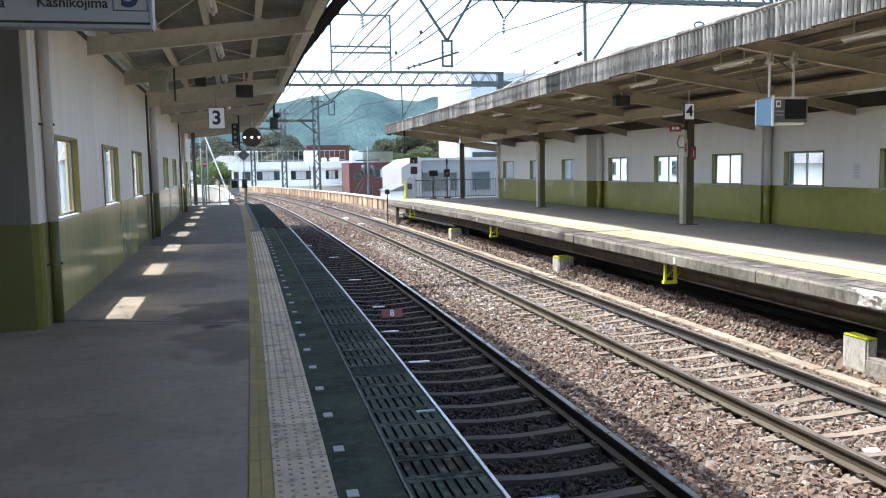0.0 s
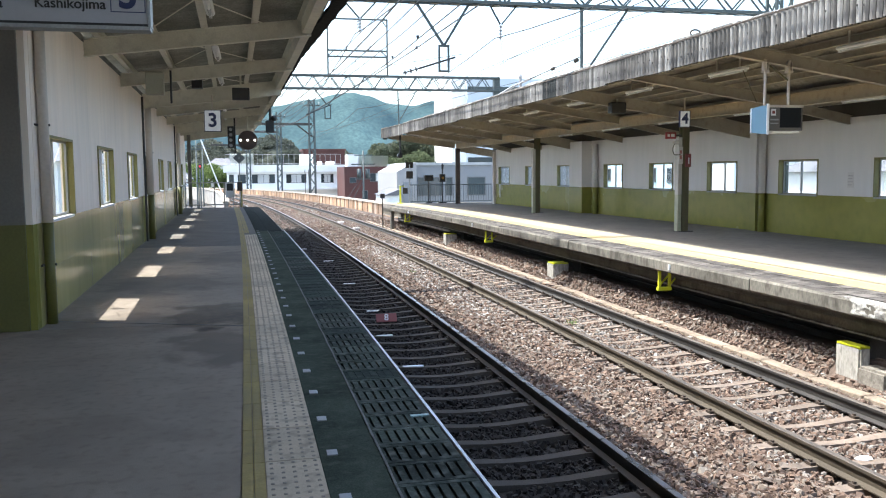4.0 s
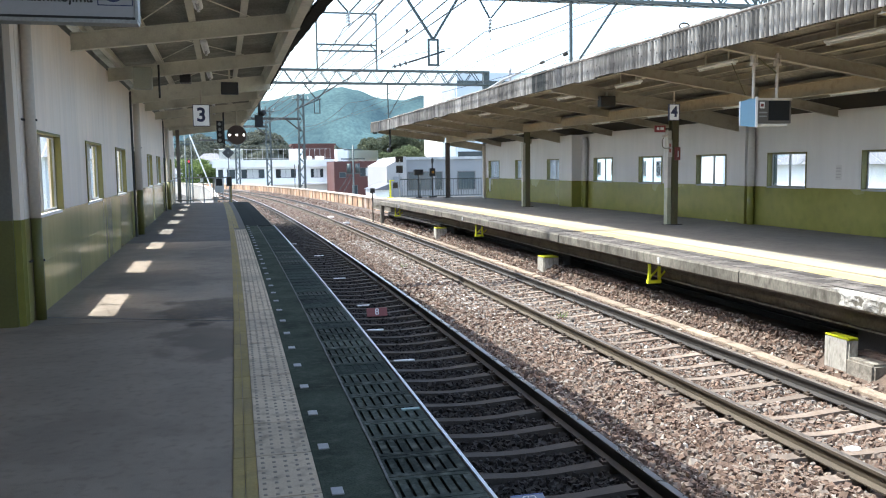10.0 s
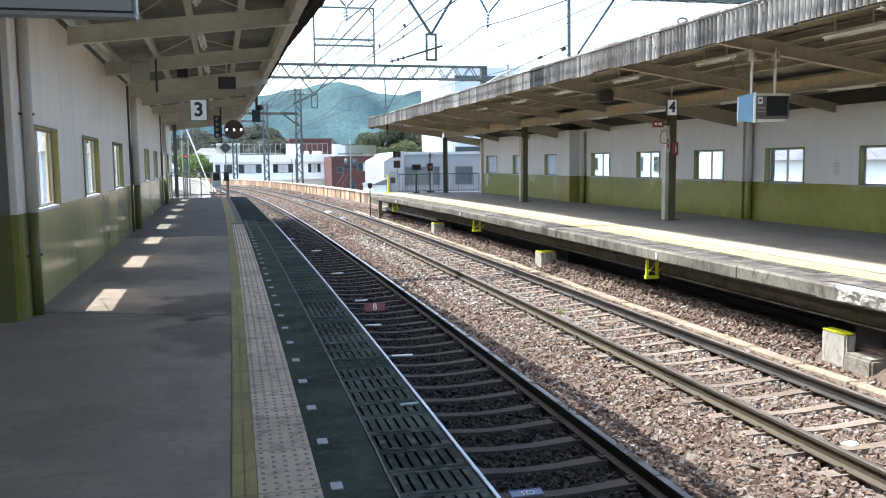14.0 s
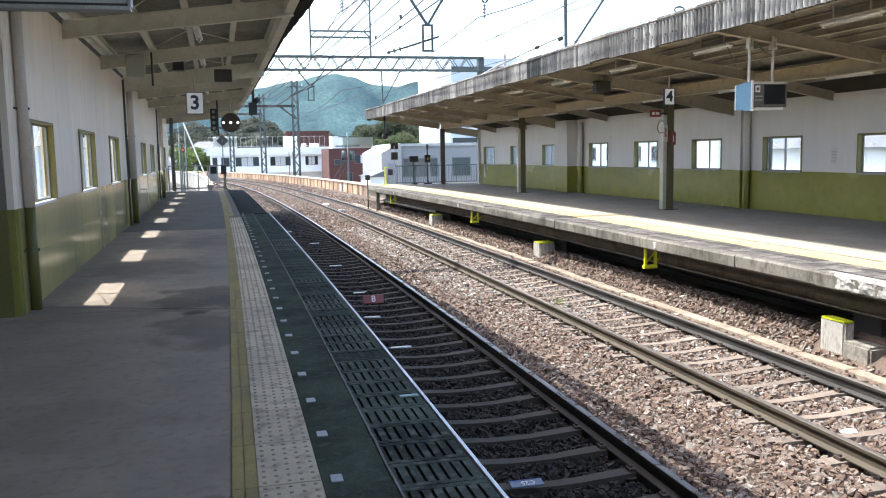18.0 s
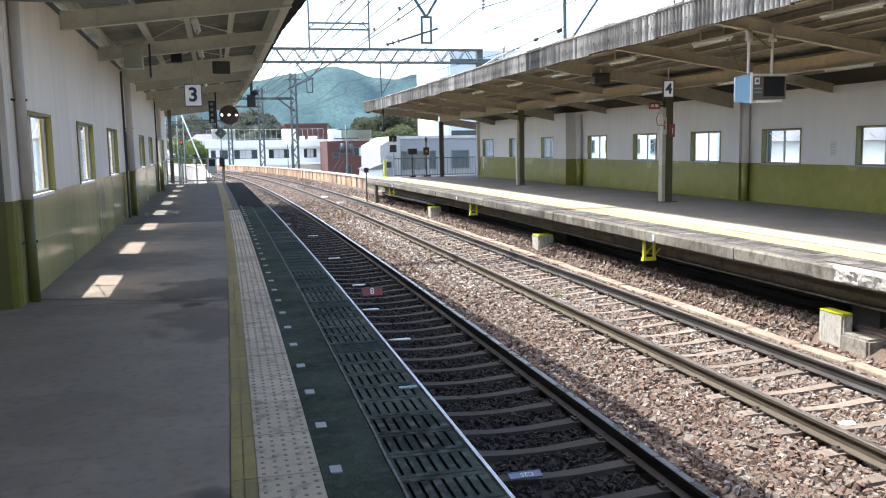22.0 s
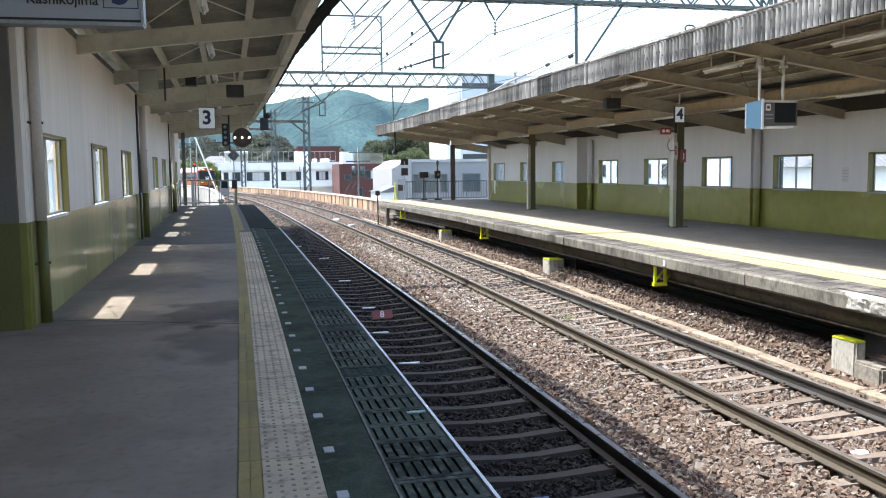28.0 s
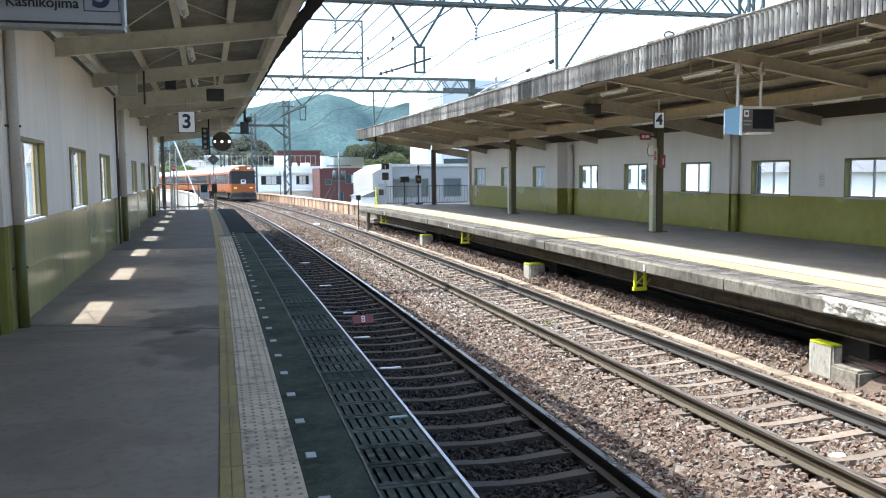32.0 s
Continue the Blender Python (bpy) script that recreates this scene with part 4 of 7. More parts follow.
    part("end_sheet", bevel(boxes((e - 0.07, e + 0.34, 43.62, 43.86, 3.36 + droop(43.7), 3.88 + droop(43.7))), 0.1, 3), SHADE_GRIME, c, "dark rounded sheet at the canopy end")
    bm = bmesh.new()
    for a, b in zip(YR, YR[1:]):
        beam(bm, (eave_right(a) - 0.062, a, 3.872 + droop(a)), (eave_right(b) - 0.062, b, 3.872 + droop(b)), 0.022, 0.022)
    part("batten_rod", bm, RUST, c, "thin rusty rod that holds the fascia sheets")
    for y in RAFT_R:
        e, w, p = eave_right(y), right_wall(min(y, 41.05)), post_line(y)
        deep = 0.08 if min(abs(y - q[1]) for q in POSTS_R) < 0.6 else 0.0
        part("rafter", ibeam(bmesh.new(), (e + 0.04, y, 3.54 - deep / 2 + droop(y)), (p - 0.07, y, 3.05 - deep / 2 + droop(y)), 0.13, 0.22 + deep), TAN_STEEL, c)
        part("rafter", ibeam(bmesh.new(), (p + 0.07, y, 2.98 - deep + droop(y)), (w, min(y, 41.05), 2.62 - deep + droop(y)), 0.11, 0.2 + 2 * deep), TAN_STEEL, c)
    for f in (0.02, 0.13, 0.25, 0.37, 0.49, 0.7, 0.8, 0.9):
        bm = bmesh.new()
        for a, b in zip(YR, YR[1:]):
            xa = eave_right(a) + f * (right_wall(a) - eave_right(a))
            xb = eave_right(b) + f * (right_wall(b) - eave_right(b))
            ibeam(bm, (xa, a, slope_z(xa, a) + 0.075), (xb, b, slope_z(xb, b) + 0.075), 0.09, 0.12)
        part("purlin", bm, TAN_STEEL, c)
    bm = bmesh.new()
    for a, b in zip(RAFT_R, RAFT_R[1:]):
        ibeam(bm, (post_line(a), a, 2.975 + droop(a)), (post_line(b), b, 2.975 + droop(b)), 0.16, 0.27)
    part("girder", bm, GIRDER, c, "tan girder along the posts")


far_canopy()


POST_OLIVE = mat("rusty_dark_olive_paint", (0.105, 0.092, 0.042), 0.6, var=0.2, scale=10, fine=40, bump=0.1, dirt=(0.1, 0.05, 0.03), dirt_amount=0.7, stretch=(1, 1, 0.4))


CREAM_PAINT = mat("worn_cream_paint", (0.5, 0.47, 0.42), 0.6, var=0.15, dirt=(0.25, 0.22, 0.17))
PALE_GREEN_PAINT = mat("worn_pale_green_paint", (0.4, 0.4, 0.27), 0.6, var=0.15, dirt=(0.22, 0.2, 0.13))


BROWN_POST = mat("worn_brown_paint", (0.07, 0.05, 0.038), 0.7, var=0.3, scale=9, fine=40, bump=0.1, dirt=(0.25, 0.22, 0.18), dirt_amount=0.35)


def canopy_post(x, y):
    p = thing("canopy_post", "olive steel canopy post with a pale painted front", "post", pose(x, y, ZR), "far canopy posts")
    part("column", ibeam(bmesh.new(), (0, 0, 0), (0, 0, 2.92 + droop(y)), 0.18, 0.22, 0.014, (0, 1, 0)), POST_OLIVE, p)
    if y < 40:
        part("pale_front", boxes((-0.2, -0.1, -0.09, 0.09, 0.97, 2.45)), CREAM_PAINT, p, "pale painted front plate")
        part("lower_front", boxes((-0.2, -0.1, -0.09, 0.09, 0.0, 0.968)), PALE_GREEN_PAINT, p, "pale green lower front plate")
    else:
        part("back_plate", boxes((-0.112, 0.1, -0.126, -0.112, 0.0, 2.8)), BROWN_POST, p, "dark brown worn plate")
    part("foot_plate", boxes((-0.2, 0.2, -0.17, 0.17, 0, 0.02)), DARK_STEEL, p)
    return p


for x, y in POSTS_R:
    canopy_post(x, y)

# ---- parapets of the viaduct ----
PANEL_ME = mesh_of("panel", bevel(boxes((-0.05, 0.05, -0.93, 0.93, 0.0, 0.98)), 0.012), PARAPET)
# Pilasters are darker than the panels: the joints' shadow is put into the colour.
PILE_ME = mesh_of("pilaster", boxes((-0.1, 0.06, -0.07, 0.07, 0.0, 1.0)), mat("shadowed_pilaster", (0.25, 0.17, 0.11), 0.9, var=0.4, scale=6, fine=30, dirt=(0.1, 0.08, 0.06), dirt_amount=0.7, rand=0.3, world=True))
right_parapet = thing("right_parapet", "peach precast concrete parapet with posts outside the curve", "parapet", kind="structure")
s = 41.5
while s < 260:
    x, y, th = on_line(s, 9.3)
    piece("panel", PANEL_ME, right_parapet, pose(x, y, -1.4 + fall(s), 0, 0, math.degrees(th)))
    x, y, th = on_line(s + 1.0, 9.3)
    piece("pilaster", PILE_ME, right_parapet, pose(x, y, -1.4 + fall(s), 0, 0, math.degrees(th)))
    s += 2.0
part("coping", line_sweep(bmesh.new(), [(9.18, -0.42), (9.4, -0.42), (9.4, -0.3), (9.18, -0.3)], 40.5, 261, 2), PARAPET_CAP, right_parapet, "pale coping")
left_parapet = thing("left_parapet", "pale concrete parapet inside the curve beyond the platform end", "parapet", kind="structure")
part("wall", line_sweep(bmesh.new(), [(-0.6, -1.5), (-0.4, -1.5), (-0.4, 0.1), (-0.6, 0.1)], 43, 261, 2), mat("patchy_whitewashed_concrete", (0.34, 0.325, 0.3), 0.9, var=0.35, scale=9, fine=20, bump=0.3, dirt=(0.1, 0.09, 0.08), dirt_amount=0.95, stretch=(1, 1, 0.4)), left_parapet)
part("coping", line_sweep(bmesh.new(), [(-0.66, 0.104), (-0.34, 0.104), (-0.34, 0.2), (-0.66, 0.2)], 43, 261, 2), PARAPET_CAP, left_parapet)

# ---- along the near wall ----
pier = thing("wall_pier", "dark pier at the end of the near wall, olive below", "pier", kind="structure")
BROWN_STEEL = mat("dark_brown_steel", (0.17, 0.157, 0.14), 0.6, var=0.15, scale=6, fine=40, bump=0.08)
DARK_OLIVE = mat("dark_olive_steel", (0.13, 0.122, 0.032), 0.5, var=0.15, scale=6, fine=40, bump=0.08)
part("upper_column", boxes((-2.8, -2.18, 9.0, 9.2, SILL, 3.45)), BROWN_STEEL, pier, "dark brown steel column")
part("lower_column", boxes((-2.8, -2.18, 9.0, 9.2, -0.02, SILL)), DARK_OLIVE, pier, "dark olive column foot")
part("upper_strip", boxes((-2.18, -2.115, 9.04, 9.2, SILL, 3.45)), WHITE_WALL, pier)
part("lower_strip", boxes((-2.18, -2.115, 9.04, 9.2, -0.02, SILL)), GREEN_WALL, pier)
# Unseen wall and floor, added to close off light from the left.
solid("wall_recess", boxes((-4.9, -4.7, -14, 9.2, -0.02, 3.6), (-4.7, -2.8, 9.06, 9.2, -0.02, 3.6)), WHITE_WALL, "plain white wall added unseen beside the wider part to hold back light", "wall", "structure")
solid("platform_floor", boxes((-4.8, -3.55, -14, 9.1, -0.3, 0.0)), ASPHALT, "grey asphalt floor added out of view beside the platform", "floor", "structure")


def downpipe(y, r, off):
    x = left_wall(y) + off
    p = thing("downpipe", "painted rainwater pipe, white above and olive below", "pipe", pose(x, y, 0), "near wall pipes")
    part("upper_pipe", rod(bmesh.new(), (0, 0, SILL), (0, 0, 3.4), r, 14), PIPE_GREY, p, smooth=True)
    part("lower_pipe", rod(bmesh.new(), (0, 0, 0), (0, 0, SILL), r, 14), DARK_OLIVE, p, smooth=True)
    for z in (0.62, 2.05):
        part("bracket", boxes((-off, r + 0.012, -0.012, 0.012, z - 0.012, z + 0.012), (-off, -off + 0.02, -r - 0.09, r + 0.02, z - 0.01, z + 0.01)), DARK_STEEL, p)
    return p


near_end_post = thing("wall_end_post", "brown steel post where the near wall ends", "post", pose(-2.76, 41.3, 0), kind="structure")
part("column", boxes((-0.09, 0.07, -0.07, 0.07, 0.0, 3.4)), BROWN_STEEL, near_end_post)
downpipe(9.42, 0.054, 0.058)
downpipe(21.3, 0.075, 0.1)
downpipe(34.2, 0.075, 0.1)


def conduit(y, r=0.025):
    solid("conduit", rod(bmesh.new(), (left_wall(y) + 0.05, y, 0), (left_wall(y) + 0.05, y, 3.3), r, 8), BLACK, "thin black cable conduit on the white wall", "conduit", group="near wall conduits")


for y in (20.55, 32.9):
    conduit(y)


def wall_pipe_right(y, r, wide):
    x = right_wall(y) - r - 0.02
    p = thing("downpipe", "painted rainwater pipe on the far wall, olive below", "pipe", pose(x, y, ZR), "far wall pipes")
    if wide:
        part("upper_pipe", boxes((-r, r, -wide, wide, RSILL - ZR, 2.6)), FAR_WHITE, p)
        part("lower_pipe", boxes((-r, r, -wide, wide, 0, RSILL - ZR)), GREEN_WALL, p)
    else:
        part("upper_pipe", rod(bmesh.new(), (0, 0, RSILL - ZR), (0, 0, 2.6), r, 12), FAR_WHITE, p, smooth=True)
        part("lower_pipe", rod(bmesh.new(), (0, 0, 0), (0, 0, RSILL - ZR), r, 12), GREEN_WALL, p, smooth=True)


def wall_pier_right(y0, y1, deep):
    """A boxed pier that stands out of the far wall."""
    p = thing("wall_pier", "boxed pier in the far wall, white above and olive below", "pier", pose(right_wall(y0), y0, ZR), kind="structure")
    part("upper_pier", bevel(boxes((-deep, 0.02, 0, y1 - y0, RSILL - ZR, 2.72)), 0.01), FAR_WHITE, p)
    part("lower_pier", bevel(boxes((-deep, 0.02, 0, y1 - y0, 0, RSILL - ZR)), 0.01), GREEN_WALL, p)


wall_pipe_right(19.6, 0.09, 0)
wall_pipe_right(19.95, 0.06, 0.13)
wall_pipe_right(29.65, 0.09, 0)
wall_pipe_right(31.8, 0.05, 0)
wall_pier_right(30.2, 31.5, 0.4)
end_post = thing("wall_end_post", "pale grey steel post at the end of the far wall", "post", pose(right_wall(41.0), 41.08, ZR), kind="structure")
part("column", boxes((-0.12, 0.1, -0.08, 0.08, 0.0, 2.6)), PIPE_GREY, end_post)
part("vent_pipe", rod(bmesh.new(), (-0.06, -1.0, 0.35), (-0.06, -1.0, 1.0), 0.045, 8), WHITE_PAINT, end_post, "short white pipe on the wall")


def tube_light(x, y, z, label, group, hang=0.12):
    t = thing("tube_light", label, "ceiling light", pose(x, y, z), group)
    part("housing", bevel(boxes((-0.055, 0.055, -0.65, 0.65, 0.012, 0.075)), 0.02), WHITE_PAINT, t)
    part("tube", rod(bmesh.new(), (0, -0.6, 0.004), (0, 0.6, 0.004), 0.02, 10), TUBE, t, smooth=True)
    for s in (-0.6, 0.6):
        part("socket", boxes((-0.02, 0.02, s - 0.02, s + 0.02, -0.02, 0.012)), WHITE_PAINT, t)
    for s in (-0.4, 0.4):
        part("hanger", boxes((-0.012, 0.012, s - 0.012, s + 0.012, 0.075, 0.085 + hang)), BEIGE_STEEL, t)
    return t


for i, y in enumerate(RAFT_L[:-1]):
    if y > 3:
        tube_light(-0.36 - 0.004 * y + left_line(y + 2) * 0.8, y + 2.1, 3.5, "white fluorescent batten light, off, under the near canopy", "near canopy lights")
for i, y in enumerate(RAFT_R[:-1]):
    if y > 3:
        yc = y + 1.86
        tube_light(eave_right(yc) + 1.17, yc, 3.35, "white fluorescent batten light, off, under the far canopy", "far canopy lights", 0.2)
        if 8 < y < 35:
            tube_light(post_line(yc) + 0.2, y + 1.1, 2.82 + droop(y), "white fluorescent batten light, off, under the far canopy girder", "far canopy lights", 0.02)


def number_sign(digit, x, y, z, w, h, top, label):
    """A white plate with a navy number, hung on a short pole."""
    s = thing("platform_sign", label, "sign", pose(x, y, z), "platform number signs")
    part("plate", bevel(boxes((-w / 2, w / 2, -0.03, 0.03, -h / 2, h / 2)), 0.008), GLOW_FACE, s, "white face with a weak glow")
    part("rim", boxes((-w / 2 - 0.012, -w / 2, -0.034, 0.034, -h / 2 - 0.012, h / 2 + 0.012), (w / 2, w / 2 + 0.012, -0.034, 0.034, -h / 2 - 0.012, h / 2 + 0.012), (-w / 2, w / 2, -0.034, 0.034, -h / 2 - 0.012, -h / 2), (-w / 2, w / 2, -0.034, 0.034, h / 2, h / 2 + 0.012)), NAVY, s, "navy edge")
    part("hanger", rod(bmesh.new(), (0, 0, h / 2), (0, 0, top - z), 0.018, 8), PIPE_GREY, s)
    letters(digit, h * 0.92, "numeral", NAVY, s, pose(0, -0.034, 0, 90, 0, 0), 0.002, 0.012)
    return s


number_sign("3", -0.852, 21.1, 2.798, 0.365, 0.487, 3.4, "white platform sign with a navy number 3")
number_sign("4", 10.32, 19.0, 2.775, 0.25, 0.37, 3.3, "white platform sign with a navy number 4")

# direction sign close overhead
name_sign = thing("direction_sign", "pale grey hanging direction sign with dark lettering and number", "sign", pose(-1.293, 5.0, 2.322))
part("board", bevel(boxes((-0.75, 0.765, -0.05, 0.05, 0.02, 0.52)), 0.006), mat("sign_face", (0.42, 0.42, 0.45), 0.35, var=0.04, scale=6, fine=40, bump=0.02), name_sign)
part("lower_trim", boxes((-0.76, 0.775, -0.06, 0.06, 0.0, 0.02)), GALV, name_sign, "metal lower edge")
part("dark_line", boxes((-0.75, 0.765, -0.0535, -0.05, 0.021, 0.034)), BLACK, name_sign, "dark line along the foot")
part("end_cap", boxes((0.766, 0.78, -0.06, 0.06, 0.02, 0.53)), GALV, name_sign)
letters("ata", 0.074, "lettering", BLACK, name_sign, pose(-0.003, -0.053, 0.122, 90, 0, 0), 0.001, 0.0012)
letters("Kashikojima", 0.074, "lettering", BLACK, name_sign, pose(0.373, -0.053, 0.13, 90, 0, 0), 0.001, 0.0012)
part("number_box", boxes((0.575, 0.755, -0.052, -0.05, 0.093, 0.098), (0.575, 0.755, -0.052, -0.05, 0.29, 0.295), (0.575, 0.58, -0.052, -0.05, 0.098, 0.29), (0.75, 0.755, -0.052, -0.05, 0.098, 0.29)), NAVY, name_sign, "thin frame round the number")
letters("3", 0.21, "numeral", NAVY, name_sign, pose(0.665, -0.053, 0.183, 90, 0, 0), 0.001, 0.006)
for x in (-0.5, 0.5):
    part("hanger", rod(bmesh.new(), (x, 0, 0.52), (x, 0, 1.28), 0.02, 8), GALV, name_sign)


def speaker(x, y, z, w, h, top, label, group="loudspeakers"):
    s = thing("loudspeaker", label, "loudspeaker", pose(x, y, z), group)
    part("cabinet", bevel(boxes((-w / 2, w / 2, -0.1, 0.12, -h / 2, h / 2)), 0.01), BLACK, s)
    part("grille", boxes((-w / 2 + 0.02, w / 2 - 0.02, -0.106, -0.1, -h / 2 + 0.02, h / 2 - 0.02)), DARK_STEEL, s)
    part("bracket", boxes((-0.02, 0.02, -0.01, 0.03, h / 2, top - z)), BEIGE_STEEL, s)


speaker(-0.16, 18.8, 3.23, 0.36, 0.25, 3.8, "black box loudspeaker hung under the near canopy")
speaker(9.1, 20.2, 3.12, 0.4, 0.27, 3.35, "black box loudspeaker hung under the far canopy")
clock = thing("wall_camera", "small dark camera housing under the near canopy", "camera", pose(-1.05, 18.8, 3.42))
part("housing", bevel(boxes((-0.11, 0.11, -0.16, 0.16, -0.09, 0.09)), 0.012), BLACK, clock)
part("bracket", boxes((-0.015, 0.015, -0.015, 0.015, 0.09, 0.4)), BEIGE_STEEL, clock)
GREY_GREEN = mat("grey_green_enamel", (0.36, 0.36, 0.29), 0.5, var=0.1, scale=6, fine=50, bump=0.04)
jb = thing("junction_box", "beige steel cable box on the near wall under the roof", "junction box", pose(-1.67, 16.52, 2.99))
part("box", bevel(boxes((-0.16, 0.16, -0.1, 0.1, 0.0, 0.4)), 0.01), GREY_GREEN, jb)
part("lid", boxes((-0.14, 0.14, -0.112, -0.1, 0.03, 0.37)), GREY_GREEN, jb)
part("bracket", boxes((-0.12, -0.06, 0.1, 0.42, 0.28, 0.38), (0.06, 0.12, 0.1, 0.42, 0.28, 0.38)), BEIGE_STEEL, jb)
part("conduit", rod(bmesh.new(), (0.28, 0, -0.15), (0.28, 0, 0.45), 0.02, 6), BLACK, jb)

# departure indicators and cameras near the platform end
LAMP_GLOW = glow_mat("white_signal_lamp", (1.0, 0.97, 0.92), 1.5)
disc = thing("departure_indicator", "round black signal disc with three lit white lamps", "signal", pose(-0.08, 33.0, 2.79))
part("disc", rod(bmesh.new(), (0, -0.03, 0), (0, 0.08, 0), 0.36, 32), mat("rusty_black_disc", (0.075, 0.048, 0.035), 0.65, var=0.3, scale=6, fine=40), disc)
for k in (-0.26, 0.0, 0.26):
    part("lamp", rod(bmesh.new(), (k, -0.05, 0), (k, -0.025, 0), 0.041, 16), LAMP_GLOW, disc, "lit white lamp")
    part("hood", boxes((k - 0.07, k + 0.07, -0.1, -0.03, 0.062, 0.07)), BLACK, disc)
part("hanger", rod(bmesh.new(), (0, 0.03, 0.34), (0, 0.03, 1.08), 0.03, 8), BEIGE_STEEL, disc)
sig = thing("column_indicator", "black column signal with dark lenses under the canopy", "signal", pose(-0.68, 33.2, 2.3))
part("case", bevel(boxes((-0.13, 0.1, -0.07, 0.07, 0.2, 1.02)), 0.01), BLACK, sig)
for k in range(4):
    part("lens", rod(bmesh.new(), (-0.015, -0.085, 0.3 + 0.2 * k), (-0.015, -0.07, 0.3 + 0.2 * k), 0.062, 12), GALV, sig, "grey unlit lens")
    part("hood", boxes((-0.1, 0.07, -0.12, -0.07, 0.375 + 0.2 * k, 0.385 + 0.2 * k)), BLACK, sig)
part("pole", rod(bmesh.new(), (0.13, 0.08, 0.0), (0.13, 0.08, 1.45), 0.03, 8), BLACK, sig)
cam_unit = thing("platform_camera", "dark camera housings hung from the near canopy eave", "camera", pose(0.7, 31.0, 2.98))
part("lower_housing", bevel(boxes((-0.14, 0.15, -0.2, 0.2, 0.0, 0.42)), 0.015), BLACK, cam_unit)
part("upper_housing", bevel(boxes((-0.1, 0.16, -0.15, 0.15, 0.96, 1.22)), 0.015), BLACK, cam_unit)
part("lens_tube", rod(bmesh.new(), (0.15, -0.27, 0.5), (0.15, 0.12, 0.5), 0.1, 14), BLACK, cam_unit, smooth=True)
part("pole", rod(bmesh.new(), (0.03, -0.06, 0.4), (0.03, -0.06, 1.0), 0.05, 8), BLACK, cam_unit)

# fence and marker at the near platform's end
FENCE_GREY = mat("light_grey_fence_paint", (0.3, 0.29, 0.27), 0.6, var=0.15, scale=8, fine=40, bump=0.05)
fence = thing("end_fence", "grey pipe fence across the platform end", "fence", pose(-1.6, 40.0, 0), "platform end fences")
for x in (-1.3, -0.71, -0.03, 0.4, 1.1):
    part("post", rod(bmesh.new(), (x, 0, 0), (x, 0, 1.16), 0.027, 8), FENCE_GREY, fence)
for z in (0.14, 1.14):
    part("rail", rod(bmesh.new(), (-1.3, 0, z), (1.15, 0, z), 0.025, 8), FENCE_GREY, fence)
part("gate_post", boxes((1.13, 1.2, -0.04, 0.04, 0, 1.18)), mat("dull_yellow_post", (0.3, 0.26, 0.1), 0.6), fence, "dull yellow end post")
marker = thing("stop_marker", "diamond-shaped stopping sign on a thin pole", "sign", pose(-0.5, 39.8, 0))
part("pole", rod(bmesh.new(), (0, 0, 0), (0, 0, 2.0), 0.025, 8), GALV, marker)
bm = boxes((-0.19, 0.19, -0.012, 0.012, -0.19, 0.19))
bmesh.ops.rotate(bm, verts=bm.verts[:], cent=(0, 0, 0), matrix=Matrix.Rotation(radians(45), 3, "Y"))
bmesh.ops.translate(bm, verts=bm.verts[:], vec=(0, 0, 2.25))
part("diamond", bm, mat("grey_diamond_face", (0.16, 0.175, 0.18), 0.6, var=0.15), marker, "grey diamond plate")
part("bar", boxes((-0.04, 0.04, -0.016, -0.012, 2.2, 2.3)), GALV, marker)
part("plate", bevel(boxes((-0.12, 0.12, -0.03, 0.03, 0.75, 1.15)), 0.006), DARK_STEEL, marker)
kiosk = thing("control_box", "white control box with a dark panel at the platform end", "control box", pose(-0.95, 40.15, 0.35))
part("case", bevel(boxes((-0.2, 0.2, -0.1, 0.1, 0.12, 0.8)), 0.01), WHITE_PAINT, kiosk)
part("panel", boxes((-0.14, 0.14, -0.106, -0.1, 0.42, 0.74)), BLACK, kiosk)
for x in (-0.15, 0.15):
    part("leg", boxes((x - 0.02, x + 0.02, -0.03, 0.03, -0.35, 0.12)), GALV, kiosk)

# ---- far platform's things ----
red_sign = thing("emergency_sign", "small red sign plate beside the canopy post", "sign", pose(10.6, 20.22, 2.43), "post signs")
part("plate", bevel(boxes((-0.15, 0.15, -0.02, 0.02, -0.085, 0.085)), 0.004), RED_SIGN, red_sign)
part("bracket", boxes((0.15, 0.3, -0.01, 0.01, -0.02, 0.02)), DARK_STEEL, red_sign)
part("lettering", boxes((-0.1, -0.03, -0.023, -0.02, -0.03, 0.04), (0.0, 0.1, -0.023, -0.02, -0.03, 0.04)), WHITE_PAINT, red_sign)
tall_sign = thing("post_notice", "pale notice strip with red marks on the post", "sign", pose(10.875, 20.19, 1.72), "post signs")
part("strip", boxes((-0.06, 0.06, -0.01, 0.01, -0.02, 0.42)), PALE_CONCRETE, tall_sign)
part("lettering", boxes((-0.028, 0.028, -0.013, -0.01, 0.1, 0.2), (-0.028, 0.028, -0.013, -0.01, 0.24, 0.33)), mat("faded_pink_ink", (0.42, 0.17, 0.15), 0.6, var=0.2), tall_sign)
conduit = thing("post_conduit", "small grey junction box and looped cable on the post", "conduit", pose(10.8, 20.17, 1.93), "post signs")
part("junction_box", bevel(boxes((-0.15, -0.02, -0.05, 0.04, 0.28, 0.35)), 0.01), PIPE_GREY, conduit)
bm = bmesh.new()
loop = [Vector((-0.075 + 0.075 * math.cos(a) - 0.01, 0, 0.14 + 0.14 * math.sin(a))) for a in (1.9, 2.4, 2.9, 3.4, 3.9, 4.4, 4.9)] + [Vector((0.07, 0.0, 0.005))]
